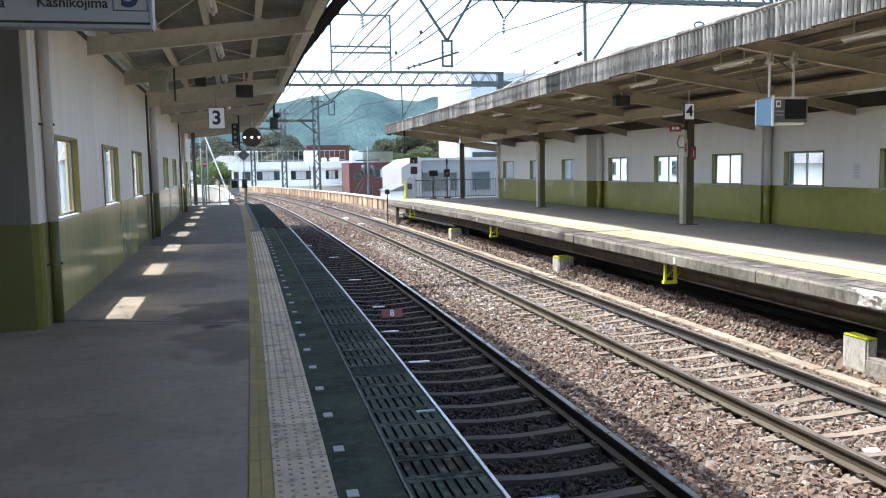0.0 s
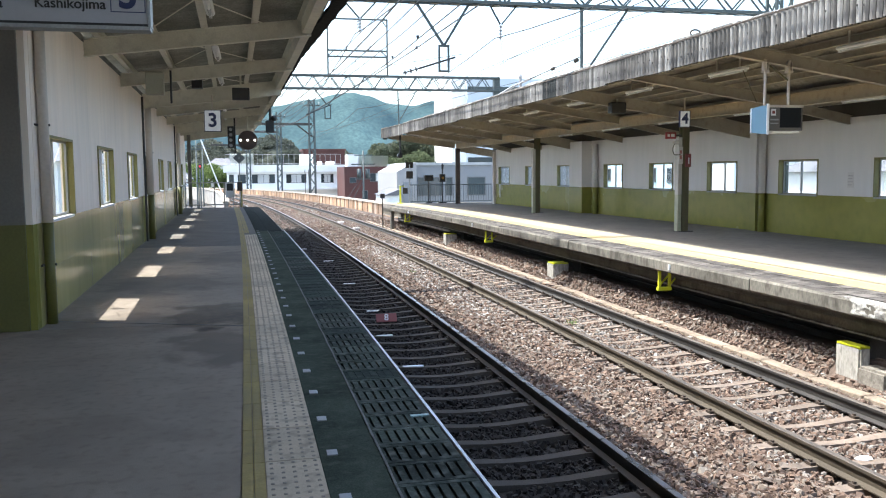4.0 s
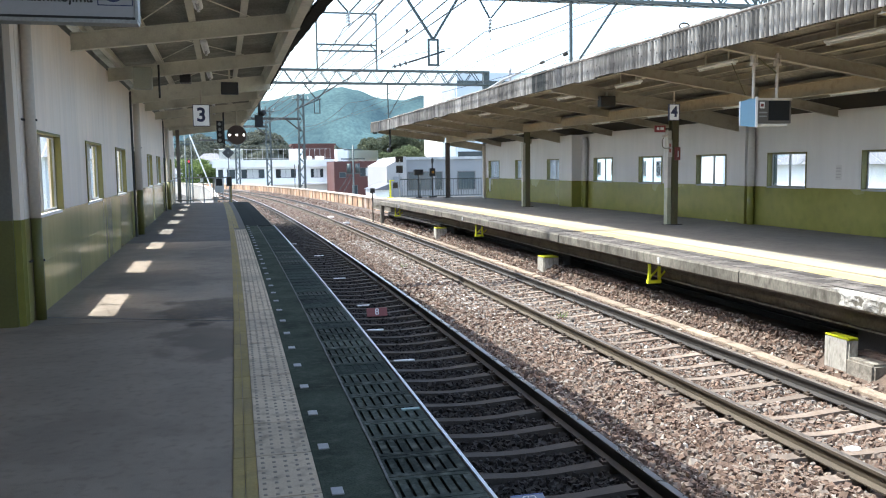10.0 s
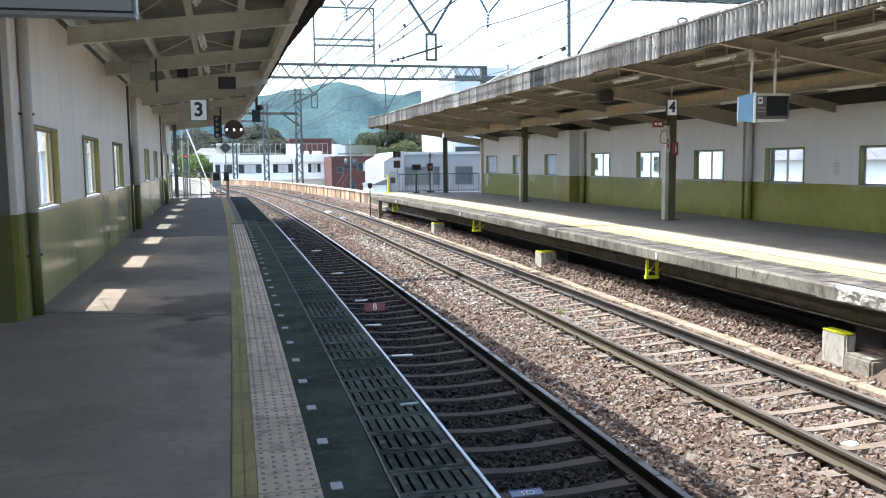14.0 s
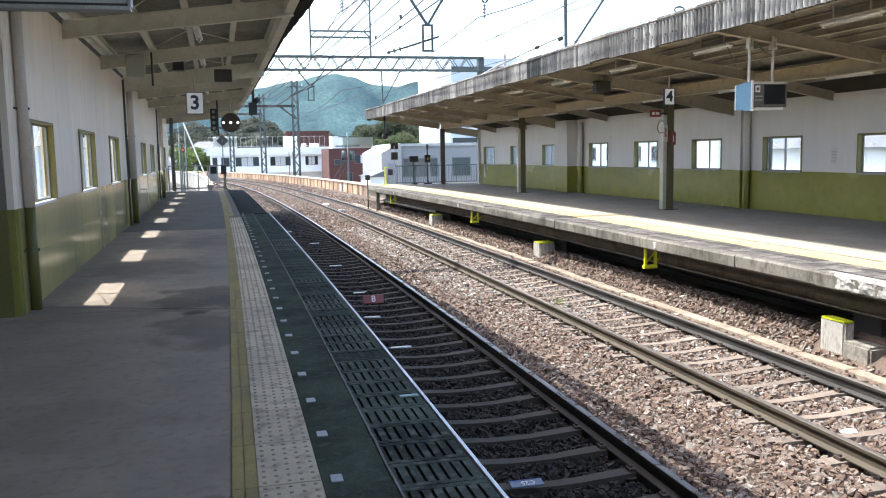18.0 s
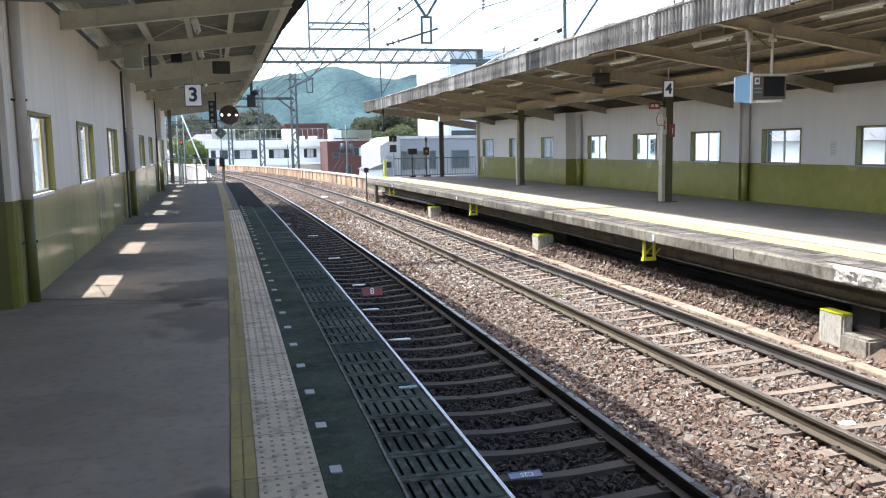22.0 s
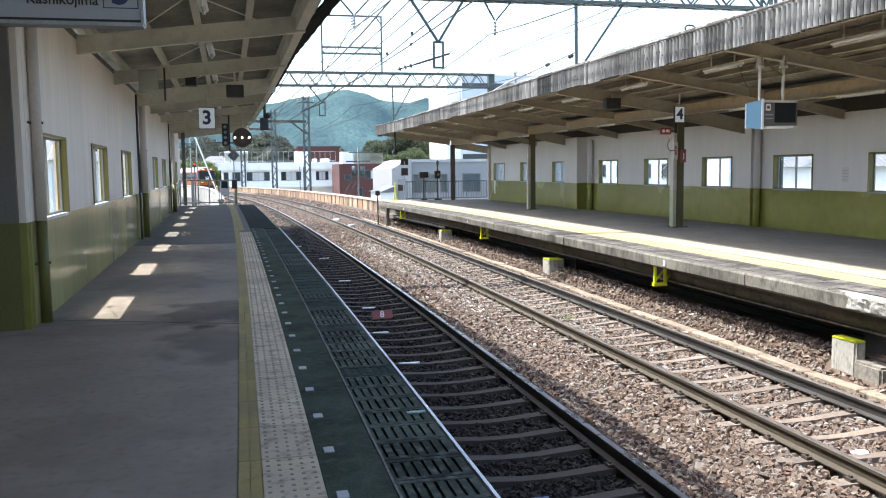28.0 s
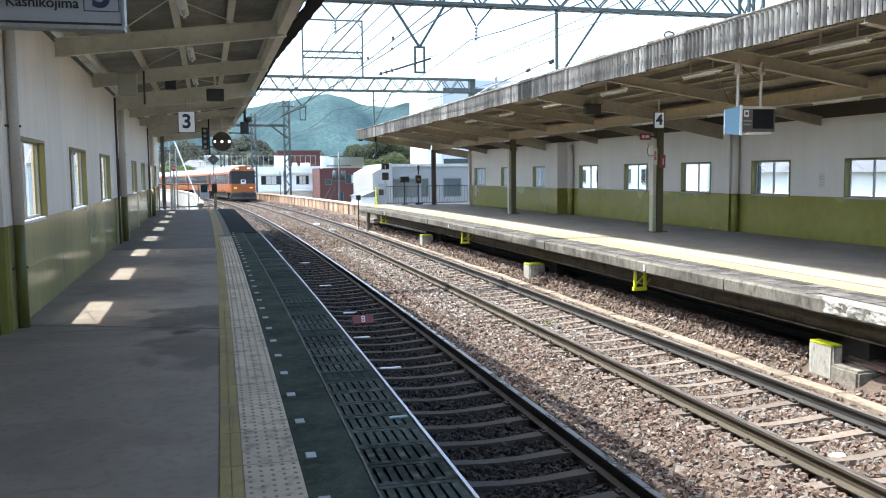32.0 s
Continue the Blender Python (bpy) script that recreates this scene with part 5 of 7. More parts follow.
for a, b in zip(loop, loop[1:]):
    rod(bm, a, b, 0.011, 6)
part("cable", bm, POST_OLIVE, conduit, "looped olive cable")
bm = bmesh.new()
loop = [Vector((0.21 + 0.08 * math.sin(a), 0, 0.8 + 0.42 * (1 - a / 3.14))) for a in (0.0, 0.5, 1.0, 1.57, 2.1, 2.6, 3.14)]
for a, b in zip(loop, loop[1:]):
    rod(bm, a, b, 0.012, 6)
part("cable", bm, TAN_STEEL, conduit, "tan cable beside the number sign")
button = thing("alarm_button", "red and white alarm unit on the post", "alarm", pose(11.06, 20.16, 1.62), "post signs")
part("case", bevel(boxes((-0.07, 0.07, -0.06, 0.02, 0.0, 0.34)), 0.008), FADED_RED, button)
part("label_plate", boxes((-0.012, 0.012, -0.064, -0.06, 0.08, 0.24)), WHITE_PAINT, button)
part("button", rod(bmesh.new(), (0, -0.08, 0.28), (0, -0.06, 0.28), 0.03, 12), RED_SIGN, button)

display = thing("departure_display", "hanging departure display with a dark screen and pale blue side", "display", pose(8.68, 12.8, 2.17))
SCREEN = mat("dark_display_screen", (0.02, 0.022, 0.025), 0.15, var=0.1, bump=0)
PALE_BLUE = mat("pale_blue_panel", (0.13, 0.26, 0.35), 0.4, var=0.05, scale=6, fine=40, bump=0.02)
part("case", bevel(boxes((-0.185, 0.47, 0.0, 0.34, 0.02, 0.44)), 0.012), mat("grey_case", (0.12, 0.112, 0.105), 0.4, var=0.06), display)
part("screen", boxes((0.03, 0.43, -0.006, 0.0, 0.07, 0.4)), SCREEN, display, "dark screen")
# the side panel tapers towards its back edge
bm = bmesh.new()
v = [bm.verts.new(q) for q in ((-0.215, 0.0, -0.04), (-0.19, 0.0, -0.04), (-0.19, 0.0, 0.46), (-0.215, 0.0, 0.46), (-0.215, 0.45, 0.0), (-0.19, 0.45, 0.0), (-0.19, 0.45, 0.415), (-0.215, 0.45, 0.415))]
for q in ((0, 1, 2, 3), (7, 6, 5, 4), (0, 4, 5, 1), (1, 5, 6, 2), (2, 6, 7, 3), (3, 7, 4, 0)):
    bm.faces.new([v[i] for i in q])
bmesh.ops.recalc_face_normals(bm, faces=bm.faces[:])
part("side_panel", bm, PALE_BLUE, display, "pale blue side panel")
part("panel_edge", boxes((-0.225, -0.185, -0.02, 0.0, -0.045, 0.465)), WHITE_PAINT, display, "white edge strip")
part("panel_edge", boxes((-0.225, -0.19, 0.45, 0.475, -0.005, 0.42)), WHITE_PAINT, display, "white edge strip")
part("notice", boxes((-0.14, -0.05, -0.004, 0.0, 0.27, 0.38)), WHITE_PAINT, display)
part("notice_mark", boxes((-0.12, -0.07, -0.007, -0.004, 0.3, 0.35)), FADED_RED, display, "red mark")
part("lettering", boxes((-0.15, 0.005, -0.004, 0.0, 0.19, 0.215), (-0.15, 0.0, -0.004, 0.0, 0.13, 0.15)), GALV, display)
part("tray", bevel(boxes((-0.1, 0.42, 0.02, 0.26, -0.02, 0.02)), 0.01), WHITE_PAINT, display, "white underside tray")
for x in (-0.235, 0.21):
    part("hanger", rod(bmesh.new(), (x, 0.05, 0.44), (x, 0.05, 1.2), 0.024, 10), PIPE_GREY, display)
    part("clamp", boxes((x - 0.05, x + 0.05, 0.0, 0.1, 0.98, 1.02), (x - 0.045, x - 0.032, 0.01, 0.09, 1.02, 1.16), (x + 0.032, x + 0.045, 0.01, 0.09, 1.02, 1.16)), PIPE_GREY, display, "steel clamp")
part("hanger_brace", beam(bmesh.new(), (-0.22, 0.05, 1.14), (0.2, 0.05, 0.86), 0.022, 0.022), POST_OLIVE, display)
part("cable", rod(bmesh.new(), (-0.62, 0.1, 1.02), (-0.34, 0.12, 0.5), 0.008, 6), POST_OLIVE, display, "thin slanting cable")
part("top_rim", boxes((-0.18, 0.475, -0.012, 0.0, 0.405, 0.445)), PIPE_GREY, display, "pale rim over the screen")

efence = thing("end_fence", "grey steel railing across the far platform end", "fence", pose(8.0, 43.3, ZR), "platform end fences")
for i in range(33):
    x = i * 0.137
    part("baluster", rod(bmesh.new(), (x, 0, 0.08), (x, 0, 0.95), 0.022 if i % 8 == 0 else 0.012, 6), GREEN_GALV, efence)
for z in (0.08, 0.95):
    part("rail", rod(bmesh.new(), (0, 0, z), (4.4, 0, z), 0.025, 8), GREEN_GALV, efence)
ypost = thing("yellow_post", "bright yellow painted post at the platform edge", "post", pose(7.5, 43.2, ZR))
part("pole", bevel(boxes((-0.04, 0.04, -0.04, 0.04, 0.0, 0.92)), 0.01), YELLOW_BRIGHT, ypost)
part("foot", boxes((-0.16, 0.1, -0.1, 0.1, 0.0, 0.05)), YELLOW_BRIGHT, ypost)
part("arm", boxes((0.04, 0.2, -0.02, 0.02, 0.87, 0.92)), YELLOW_BRIGHT, ypost)
for x, kind in ((7.95, 0), (8.95, 1), (9.68, 2)):
    u = thing("platform_signal", ("grey post with diamond plate and notice", "black monitor box on a thin post", "black signal lamps on a post")[kind], "signal", pose(x, 43.0, ZR), "platform end signals")
    if kind == 0:
        part("post", rod(bmesh.new(), (0, 0, 0), (0, 0, 2.0), 0.03, 8), GALV, u)
        part("diamond", boxes((-0.2, 0.2, -0.02, 0.02, 1.82, 2.12)), DARK_STEEL, u)
        part("plate", boxes((-0.17, 0.17, -0.05, 0.05, 1.28, 1.66)), DARK_STEEL, u)
        part("notice", boxes((-0.35, -0.1, 0.02, 0.05, 0.5, 0.8)), DARK_STEEL, u)
    elif kind == 1:
        part("post", rod(bmesh.new(), (0, 0, 0), (0, 0, 1.2), 0.035, 8), BLACK, u)
        part("monitor", bevel(boxes((-0.24, 0.22, -0.15, 0.15, 1.15, 1.45)), 0.015), BLACK, u)
        part("base", boxes((-0.15, 0.15, -0.15, 0.15, 0, 0.06)), BLACK, u)
    else:
        part("post", rod(bmesh.new(), (0, 0, 0), (0, 0, 2.05), 0.035, 8), BLACK, u)
        part("lamp_box", bevel(boxes((-0.16, 0.14, -0.12, 0.12, 1.1, 1.5)), 0.015), BLACK, u)
        part("lens", rod(bmesh.new(), (0, -0.14, 1.3), (0, -0.12, 1.3), 0.07, 12), mat("amber_lens", (0.4, 0.2, 0.04), 0.3, bump=0), u)
        part("horn", rod(bmesh.new(), (0.0, -0.05, 1.75), (0.0, -0.05, 1.98), 0.05, 8, 0.08), BLACK, u)
        part("base", boxes((-0.18, 0.18, -0.18, 0.18, 0, 0.08)), BLACK, u)
drop_cam = thing("hanging_camera", "dark camera on a drop pole at the far canopy end", "camera", pose(7.4, 42.6, 2.3))
part("pole", rod(bmesh.new(), (0, -0.1, 0.15), (0, -0.1, 1.2), 0.05, 8), BLACK, drop_cam)
part("housing", rod(bmesh.new(), (0, -0.18, 0.08), (0, 0.18, 0.08), 0.13, 12), BLACK, drop_cam, smooth=True)
for k, y in enumerate((36.0, 26.5, 13.6)):
    lab = solid("edge_marker", boxes((-0.03, 0.03, -0.02, 0.02, 0, 0.1)), WHITE_PAINT, "small white marker on the far platform edge", "marker", group="edge markers", m=pose(right_edge(y) - 0.006, y, ZR - 0.15))


# ---- under the far platform's edge ----
def foot_step(y):
    """A yellow steel step hung under the edge."""
    s = thing("edge_step", "bright yellow steel foot step under the platform edge", "step", pose(right_edge(y) + 0.1, y, ZR), "edge steps")
    for x in (0.0, 0.2):
        part("hanger", boxes((x, x + 0.045, -0.05, 0.0, -0.54, -0.2)), YELLOW_BRIGHT, s)
        part("brace", beam(bmesh.new(), (x + 0.02, 0.0, -0.53), (x + 0.3, 0.14, -0.33), 0.025, 0.025), YELLOW_BRIGHT, s)
    part("tread", boxes((-0.01, 0.255, -0.055, 0.03, -0.6, -0.54)), YELLOW_BRIGHT, s)


for y in (14.25, 25.5, 37.2):
    foot_step(y)


PALE_STAINED = mat("pale_stained_concrete", (0.36, 0.34, 0.3), 0.9, var=0.3, scale=14, fine=35, bump=0.35, dirt=(0.09, 0.08, 0.07), dirt_amount=0.85, stretch=(1, 1, 0.4))


OLD_FOOTING = mat("old_stained_footing", (0.2, 0.18, 0.15), 0.9, var=0.4, scale=7, fine=35, bump=0.4, dirt=(0.05, 0.042, 0.036), dirt_amount=0.95)
WET_WOOD = mat("weathered_brown_plank", (0.16, 0.11, 0.085), 0.85, var=0.3, scale=9, fine=60, bump=0.3, dirt=(0.07, 0.05, 0.04), dirt_amount=0.7)


def footing(y, off, h, wide=0.0):
    """An old footing: a tall narrow block with a yellow top, a lower block against it, a dark strut behind."""
    f = thing("edge_footing", "weathered concrete footing with a yellow painted top", "footing", pose(right_edge(y) + off, y, -1.32), "edge footings")
    bm = bevel(boxes((0.0, 0.17 + wide, -0.22, 0.24, 0.0, h)), 0.025, 2)
    part("block", bm, PALE_STAINED, f)
    part("painted_top", bevel(boxes((-0.003, 0.173 + wide, -0.223, 0.243, h - 0.03, h + 0.004)), 0.026, 2), YELLOW_BRIGHT, f, "yellow painted top")
    if not wide:
        part("side_block", bevel(boxes((-0.02, 0.62, -0.7, -0.2, 0.0, h * 0.63)), 0.03, 2), OLD_FOOTING, f, "stained lower block")
        for k in range(3):
            part("plank", bevel(boxes((0.24 + 0.11 * k, 0.34 + 0.11 * k, -0.85 + 0.03 * k, -0.08, h * 0.63 - 0.002, h * 0.63 + 0.04 + 0.012 * k)), 0.006), WET_WOOD, f, "weathered brown plank")
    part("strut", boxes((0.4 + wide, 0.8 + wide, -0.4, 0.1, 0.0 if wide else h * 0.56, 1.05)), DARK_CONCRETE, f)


footing(9.3, 0.2, 0.62)
footing(20.0, 0.17, 0.58, 0.24)
footing(30.7, 0.15, 0.58, 0.24)
for k, z in enumerate((-0.62, -0.74)):
    solid("cable", sweep(bmesh.new(), [(0.9 + 0.02 * math.cos(a), z + 0.02 * math.sin(a)) for a in (0, 1.57, 3.14, 4.71)], YR, right_edge, lambda y: ZR), BLACK, "black cable along the wall under the edge", "cable", group="edge cables")

# cable trough along the far track
TROUGH_ME = mesh_of("trough_lid", bevel(boxes((-0.09, 0.09, -0.49, 0.49, -0.08, 0.03)), 0.012), WOOD)
solid("edge_pipe", sweep(bmesh.new(), [(0.46 + 0.045 * math.cos(a), -0.62 + 0.045 * math.sin(a)) for a in (0, 0.785, 1.57, 2.36, 3.14, 3.93, 4.71, 5.5)], steps(31.2, 39.6, 1.4), right_edge, lambda y: ZR), PALE_STAINED, "pale cable pipe under the far platform edge", "pipe")
trough = thing("cable_trough", "pale sandy trough lids in a line beside the far rail", "cable trough", kind="structure")
rng = random.Random(5)
for i in range(44):
    s = 3.0 + i * 1.0
    x, y, th = on_line(s, 7.12)
    piece("trough_lid", TROUGH_ME, trough, pose(x + rng.uniform(-0.015, 0.015), y, BED_Z + 0.02 + rng.uniform(-0.006, 0.006), rng.uniform(-1, 1), 0, math.degrees(th) + rng.uniform(-0.8, 0.8)))

# plates and marks between the rails
plate8 = thing("track_plate", "faded red plate with a white number 8 between the rails", "sign", pose(2.35, 15.2, RAIL_Z - 0.17, -25, 0, 0), "track plates")
part("plate", bevel(boxes((-0.19, 0.19, -0.012, 0.012, 0.0, 0.16)), 0.004), FADED_RED, plate8)
letters("8", 0.17, "numeral", WHITE_PAINT, plate8, pose(0, -0.015, 0.08, 90, 0, 0))
plate25 = thing("track_plate", "small grey-blue curve plate with pale lettering between the rails", "sign", pose(2.18, 6.32, RAIL_Z - 0.14, 14, 0, 0), "track plates")
part("plate", bevel(boxes((-0.14, 0.14, -0.042, 0.042, -0.008, 0.008)), 0.003), mat("grey_blue_plate", (0.11, 0.14, 0.2), 0.5, var=0.2, fine=60), plate25)
part("border", boxes((-0.14, -0.03, 0.03, 0.042, 0.008, 0.01), (-0.03, 0.14, 0.034, 0.042, 0.008, 0.01)), mat("blue_border", (0.06, 0.09, 0.24), 0.5), plate25)
letters("C25", 0.07, "lettering", PALE_CONCRETE, plate25, pose(0.01, -0.005, 0.011, 0, 0, 180))
for k, (x, y, w) in enumerate(((2.17, 11.64, 0.3), (2.3, 16.6, 0.26), (2.13, 14.0, 0.27), (2.31, 20.9, 0.3), (2.3, 26.5, 0.3), (1.75, 31.0, 0.3))):
    solid("sleeper_mark", bevel(boxes((-w / 2, w / 2, -0.03, 0.03, 0, 0.02)), 0.004), WHITE_PAINT, "white painted mark on a sleeper", "track mark", group="sleeper marks", m=pose(x, y, RAIL_Z - 0.155 - 0.04))
for k, (s, d, w) in enumerate(((41.0, 5.6, 0.34), (46.5, 5.6, 0.34), (37.0, 1.3, 0.3), (42.5, 1.3, 0.3))):
    x, y, th = on_line(s, d)
    solid("track_coil", bevel(boxes((-w / 2, w / 2, -0.15, 0.15, 0, 0.14)), 0.03), PALE_CONCRETE, "pale signalling box on the track bed", "signal box", group="track signalling boxes", m=pose(x, y, BED_Z - 0.04 + fall(s), 0, 0, math.degrees(th)))
s = thing("paper_scrap", "scrap of white paper on the ballast", "litter", pose(5.62, 6.79, BED_Z - 0.01))
bm = bmesh.new()
bmesh.ops.create_icosphere(bm, subdivisions=2, radius=0.07)
for v in bm.verts:
    v.co = Vector((v.co.x * 1.3, v.co.y * 0.8, v.co.z * 0.35)) * (1 + 0.35 * noise.noise(v.co * 30))
part("paper", bm, WHITE_PAINT, s)


def weeds(x, y, seed):
    """A tuft of thin grass blades in the ballast."""
    rng = random.Random(seed)
    bm = bmesh.new()
    for _ in range(26):
        a, r = rng.uniform(0, 6.28), rng.uniform(0.0, 0.09)
        b = Vector((r * math.cos(a), r * math.sin(a), 0))
        tip = b + Vector((math.cos(a) * rng.uniform(0.02, 0.1), math.sin(a) * rng.uniform(0.02, 0.1), rng.uniform(0.06, 0.17)))
        side = Vector((-math.sin(a), math.cos(a), 0)) * 0.006
        bm.faces.new([bm.verts.new(p) for p in (b - side, b + side, tip)])
    solid("weed_tuft", bm, mat("weed_green", (0.12, 0.2, 0.03), 0.7, var=0.2), "small tuft of green weeds in the ballast", "weeds", "stuff", m=pose(x, y, BED_Z - 0.02))


weeds(5.55, 14.2, 1)
weeds(7.55, 12.6, 2)
weeds(4.2, 22.5, 3)


def repair_patch(y0, y1):
    """Rough mortar spread over the broken edge of the far platform."""
    bm = bmesh.new()
    ys, zs = steps(y0, y1, 0.03), steps(-0.19, 0.01, 0.02)
    rows = []
    for y in ys:
        row = []
        for z in zs:
            lump = noise.noise(Vector((y * 5, z * 9, 3))) + 0.6 * noise.noise(Vector((y * 17, z * 22, 8)))
            end = min((y - y0) / 0.3, (y1 - y) / 0.3, (z + 0.2) / 0.03, 0.25 + (0.01 - z) / 0.06, 1.0)
            row.append(bm.verts.new((right_edge(y) + 0.02 - 0.036 * end * max(0.0, 0.95 + 0.8 * lump), y, ZR + z)))
        rows.append(row)
    for p, q in zip(rows, rows[1:]):
        for i in range(len(zs) - 1):
            bm.faces.new((p[i], p[i + 1], q[i + 1], q[i]))
    for p, q in zip(rows, rows[1:]):
        k = [bm.verts.new((w.co.x + 0.1, w.co.y, w.co.z + 0.006)) for w in (p[-1], q[-1])]
        bm.faces.new((p[-1], k[0], k[1], q[-1]))
    solid("mortar_patch", bm, mat("pale_mortar", (0.29, 0.278, 0.25), 0.95, var=0.4, scale=16, fine=40, bump=0.5, dirt=(0.1, 0.09, 0.08), dirt_amount=0.9), "rough pale mortar repair on the broken platform edge", "mortar patch")


repair_patch(7.3, 9.2)

# a faded paper on the far wall
paper = thing("wall_notice", "faded grey paper notice on the white wall", "notice", pose(right_wall(16.5) - 0.004, 16.5, 1.12, 0, 0, -90))
part("sheet", boxes((-0.1, 0.1, -0.002, 0.002, 0.0, 0.34)), mat("faded_paper", (0.63, 0.6, 0.57), 0.8, var=0.05, bump=0.02), paper)
part("lettering", boxes((-0.08, 0.08, -0.004, -0.002, 0.25, 0.28), (-0.08, 0.06, -0.004, -0.002, 0.19, 0.215), (-0.08, 0.08, -0.004, -0.002, 0.12, 0.14), (-0.08, 0.05, -0.004, -0.002, 0.05, 0.075)), mat("faded_ink", (0.5, 0.46, 0.45), 0.8, bump=0), paper)

# ---- overhead line ----
STEEL = GREEN_GALV
WIRE = mat("dark_wire", (0.035, 0.038, 0.042), 0.7, 0.0, var=0.1, bump=0)
PORCELAIN = mat("grey_porcelain", (0.3, 0.3, 0.31), 0.3, var=0.1, bump=0)


def truss_beam(parent, y, x0, x1, z0, z1, depth=0.5, pitch=0.62):
    """A lattice beam across the tracks: four chords with zigzag bracing on both faces."""
    for z in (z0, z1):
        for dy in (-depth / 2, depth / 2):
            part("chord", beam(bmesh.new(), (x0, y + dy, z), (x1, y + dy, z), 0.1, 0.09), STEEL, parent)
    for dy in (-depth / 2, depth / 2):
        bm = bmesh.new()
        n = max(2, int((x1 - x0) / pitch))
        for i in range(n):
            a = x0 + (x1 - x0) * i / n
            b = x0 + (x1 - x0) * (i + 1) / n
            za, zb = (z0, z1) if i % 2 else (z1, z0)
            beam(bm, (a, y + dy, za), (b, y + dy, zb), 0.045, 0.045)
        part("lattice", bm, STEEL, parent)
    # batten plates, added and sized to deepen the beam's shadow on the tracks
    for z in (z0, z1):
        for i in range(n):
            a = x0 + (x1 - x0) * (i + 0.5) / n
            part("batten_plate", boxes((a - 0.13, a + 0.13, y - depth / 2, y + depth / 2, z - 0.065, z - 0.053)), STEEL, parent)


def lattice_mast(parent, x, y, z0, z1, w=0.42, pitch=0.6, leg=0.07, bar=0.035):
    for i in (-1, 1):
        for j in (-1, 1):
            part("leg", beam(bmesh.new(), (x + i * w / 2, y + j * w / 2, z0), (x + i * w / 2, y + j * w / 2, z1), leg, leg, (0, 1, 0)), STEEL, parent)
    bm = bmesh.new()
    n = max(2, int((z1 - z0) / pitch))
    for k in range(n):
        a, b = z0 + (z1 - z0) * k / n, z0 + (z1 - z0) * (k + 1) / n
        s = 1 if k % 2 else -1
        for j in (-1, 1):
            beam(bm, (x - s * w / 2, y + j * w / 2, a), (x + s * w / 2, y + j * w / 2, b), bar, bar, (0, 1, 0))
            beam(bm, (x + j * w / 2, y - s * w / 2, a), (x + j * w / 2, y + s * w / 2, b), bar, bar, (1, 0, 0))
    part("lattice", bm, STEEL, parent)


def insulator(bm, a, b, n=4, r=0.06):
    a, b = Vector(a), Vector(b)
    rod(bm, a, b, 0.02, 6)
    d = (b - a).normalized()
    for k in range(n):
        c = a.lerp(b, (k + 0.5) / n)
        rod(bm, c - d * 0.02, c + d * 0.02, r, 10, r * 0.6)


def v_hanger(parent, y, xa, xb, ztop, xc, zc, w=0.045):
    """Two slanting bars that meet at an apex below the beam."""
    bm = bmesh.new()
    beam(bm, (xa, y, ztop), (xc - 0.02, y, zc), w, w)
    beam(bm, (xb, y, ztop), (xc + 0.02, y, zc), w, w)
    return part("drop_bracket", bm, STEEL, parent, "steel bars in a V")


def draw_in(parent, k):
    """Scales a gantry about the eye by the factor k, so it keeps its place in the camera's view."""
    m = Matrix.Translation((0, 0, EYE)) @ Matrix.Scale(k, 4) @ Matrix.Translation((0, 0, -EYE))
    for ob in parent.children:
        ob.data.transform(m)


def inward(p, k=0.83):
    return (p[0] * k, p[1] * k, EYE + (p[2] - EYE) * k)


near_gantry = thing("near_gantry", "grey lattice gantry over both tracks with drop brackets", "gantry", group="line gantries")
truss_beam(near_gantry, 25.0, -4.3, 16.4, 6.55, 7.2, 0.32)
v_hanger(near_gantry, 25, 2.7, 3.75, 6.55, 3.21, 6.0)
bm = bmesh.new()
insulator(bm, (3.21, 25, 5.98), (3.21, 25, 5.6))
part("insulator", bm, PORCELAIN, near_gantry)
v_hanger(near_gantry, 25, 4.85, 6.5, 6.55, 5.7, 5.3, 0.07)
bm = boxes((5.53, 5.59, 24.97, 25.03, 4.5, 5.3), (5.81, 5.87, 24.97, 25.03, 4.5, 5.3), (5.59, 5.81, 24.97, 25.03, 5.24, 5.3), (5.59, 5.81, 24.97, 25.03, 4.5, 4.56))
part("drop_frame", bm, STEEL, near_gantry, "rectangular drop frame")
bm = bmesh.new()
rod(bm, (4.95, 25, 4.6), (6.05, 25, 4.95), 0.03, 8)
insulator(bm, (4.45, 25, 4.45), (4.95, 25, 4.6), 3, 0.08)
part("registration_arm", bm, WIRE, near_gantry, "arm with insulators that steadies the wire")
v_hanger(near_gantry, 25, 7.1, 8.0, 6.55, 7.47, 5.95)
bm = bmesh.new()
insulator(bm, (7.47, 25, 5.93), (7.45, 25, 5.5))
rod(bm, (7.45, 25, 5.5), (7.6, 25, 4.5), 0.008, 5)
part("insulator", bm, PORCELAIN, near_gantry)
bm = bmesh.new()
beam(bm, (10.05, 25, 6.55), (10.07, 25, 4.2), 0.08, 0.08, (0, 1, 0))
beam(bm, (11.6, 25, 6.55), (10.15, 25, 4.5), 0.06, 0.06)
part("drop_bracket", bm, STEEL, near_gantry, "upright and slanting drop bars")
draw_in(near_gantry, 0.8)
lattice_mast(near_gantry, 13.5, 20.0, -8.0, 6.5)
lattice_mast(near_gantry, -3.55, 20.0, -8.0, 6.5)

far_gantry = thing("far_gantry", "grey lattice gantry beyond the platforms with a frame for feeder lines", "gantry", group="line gantries")
truss_beam(far_gantry, 50.0, -4.5, 14.8, 6.4, 7.15, 0.5, 0.5)
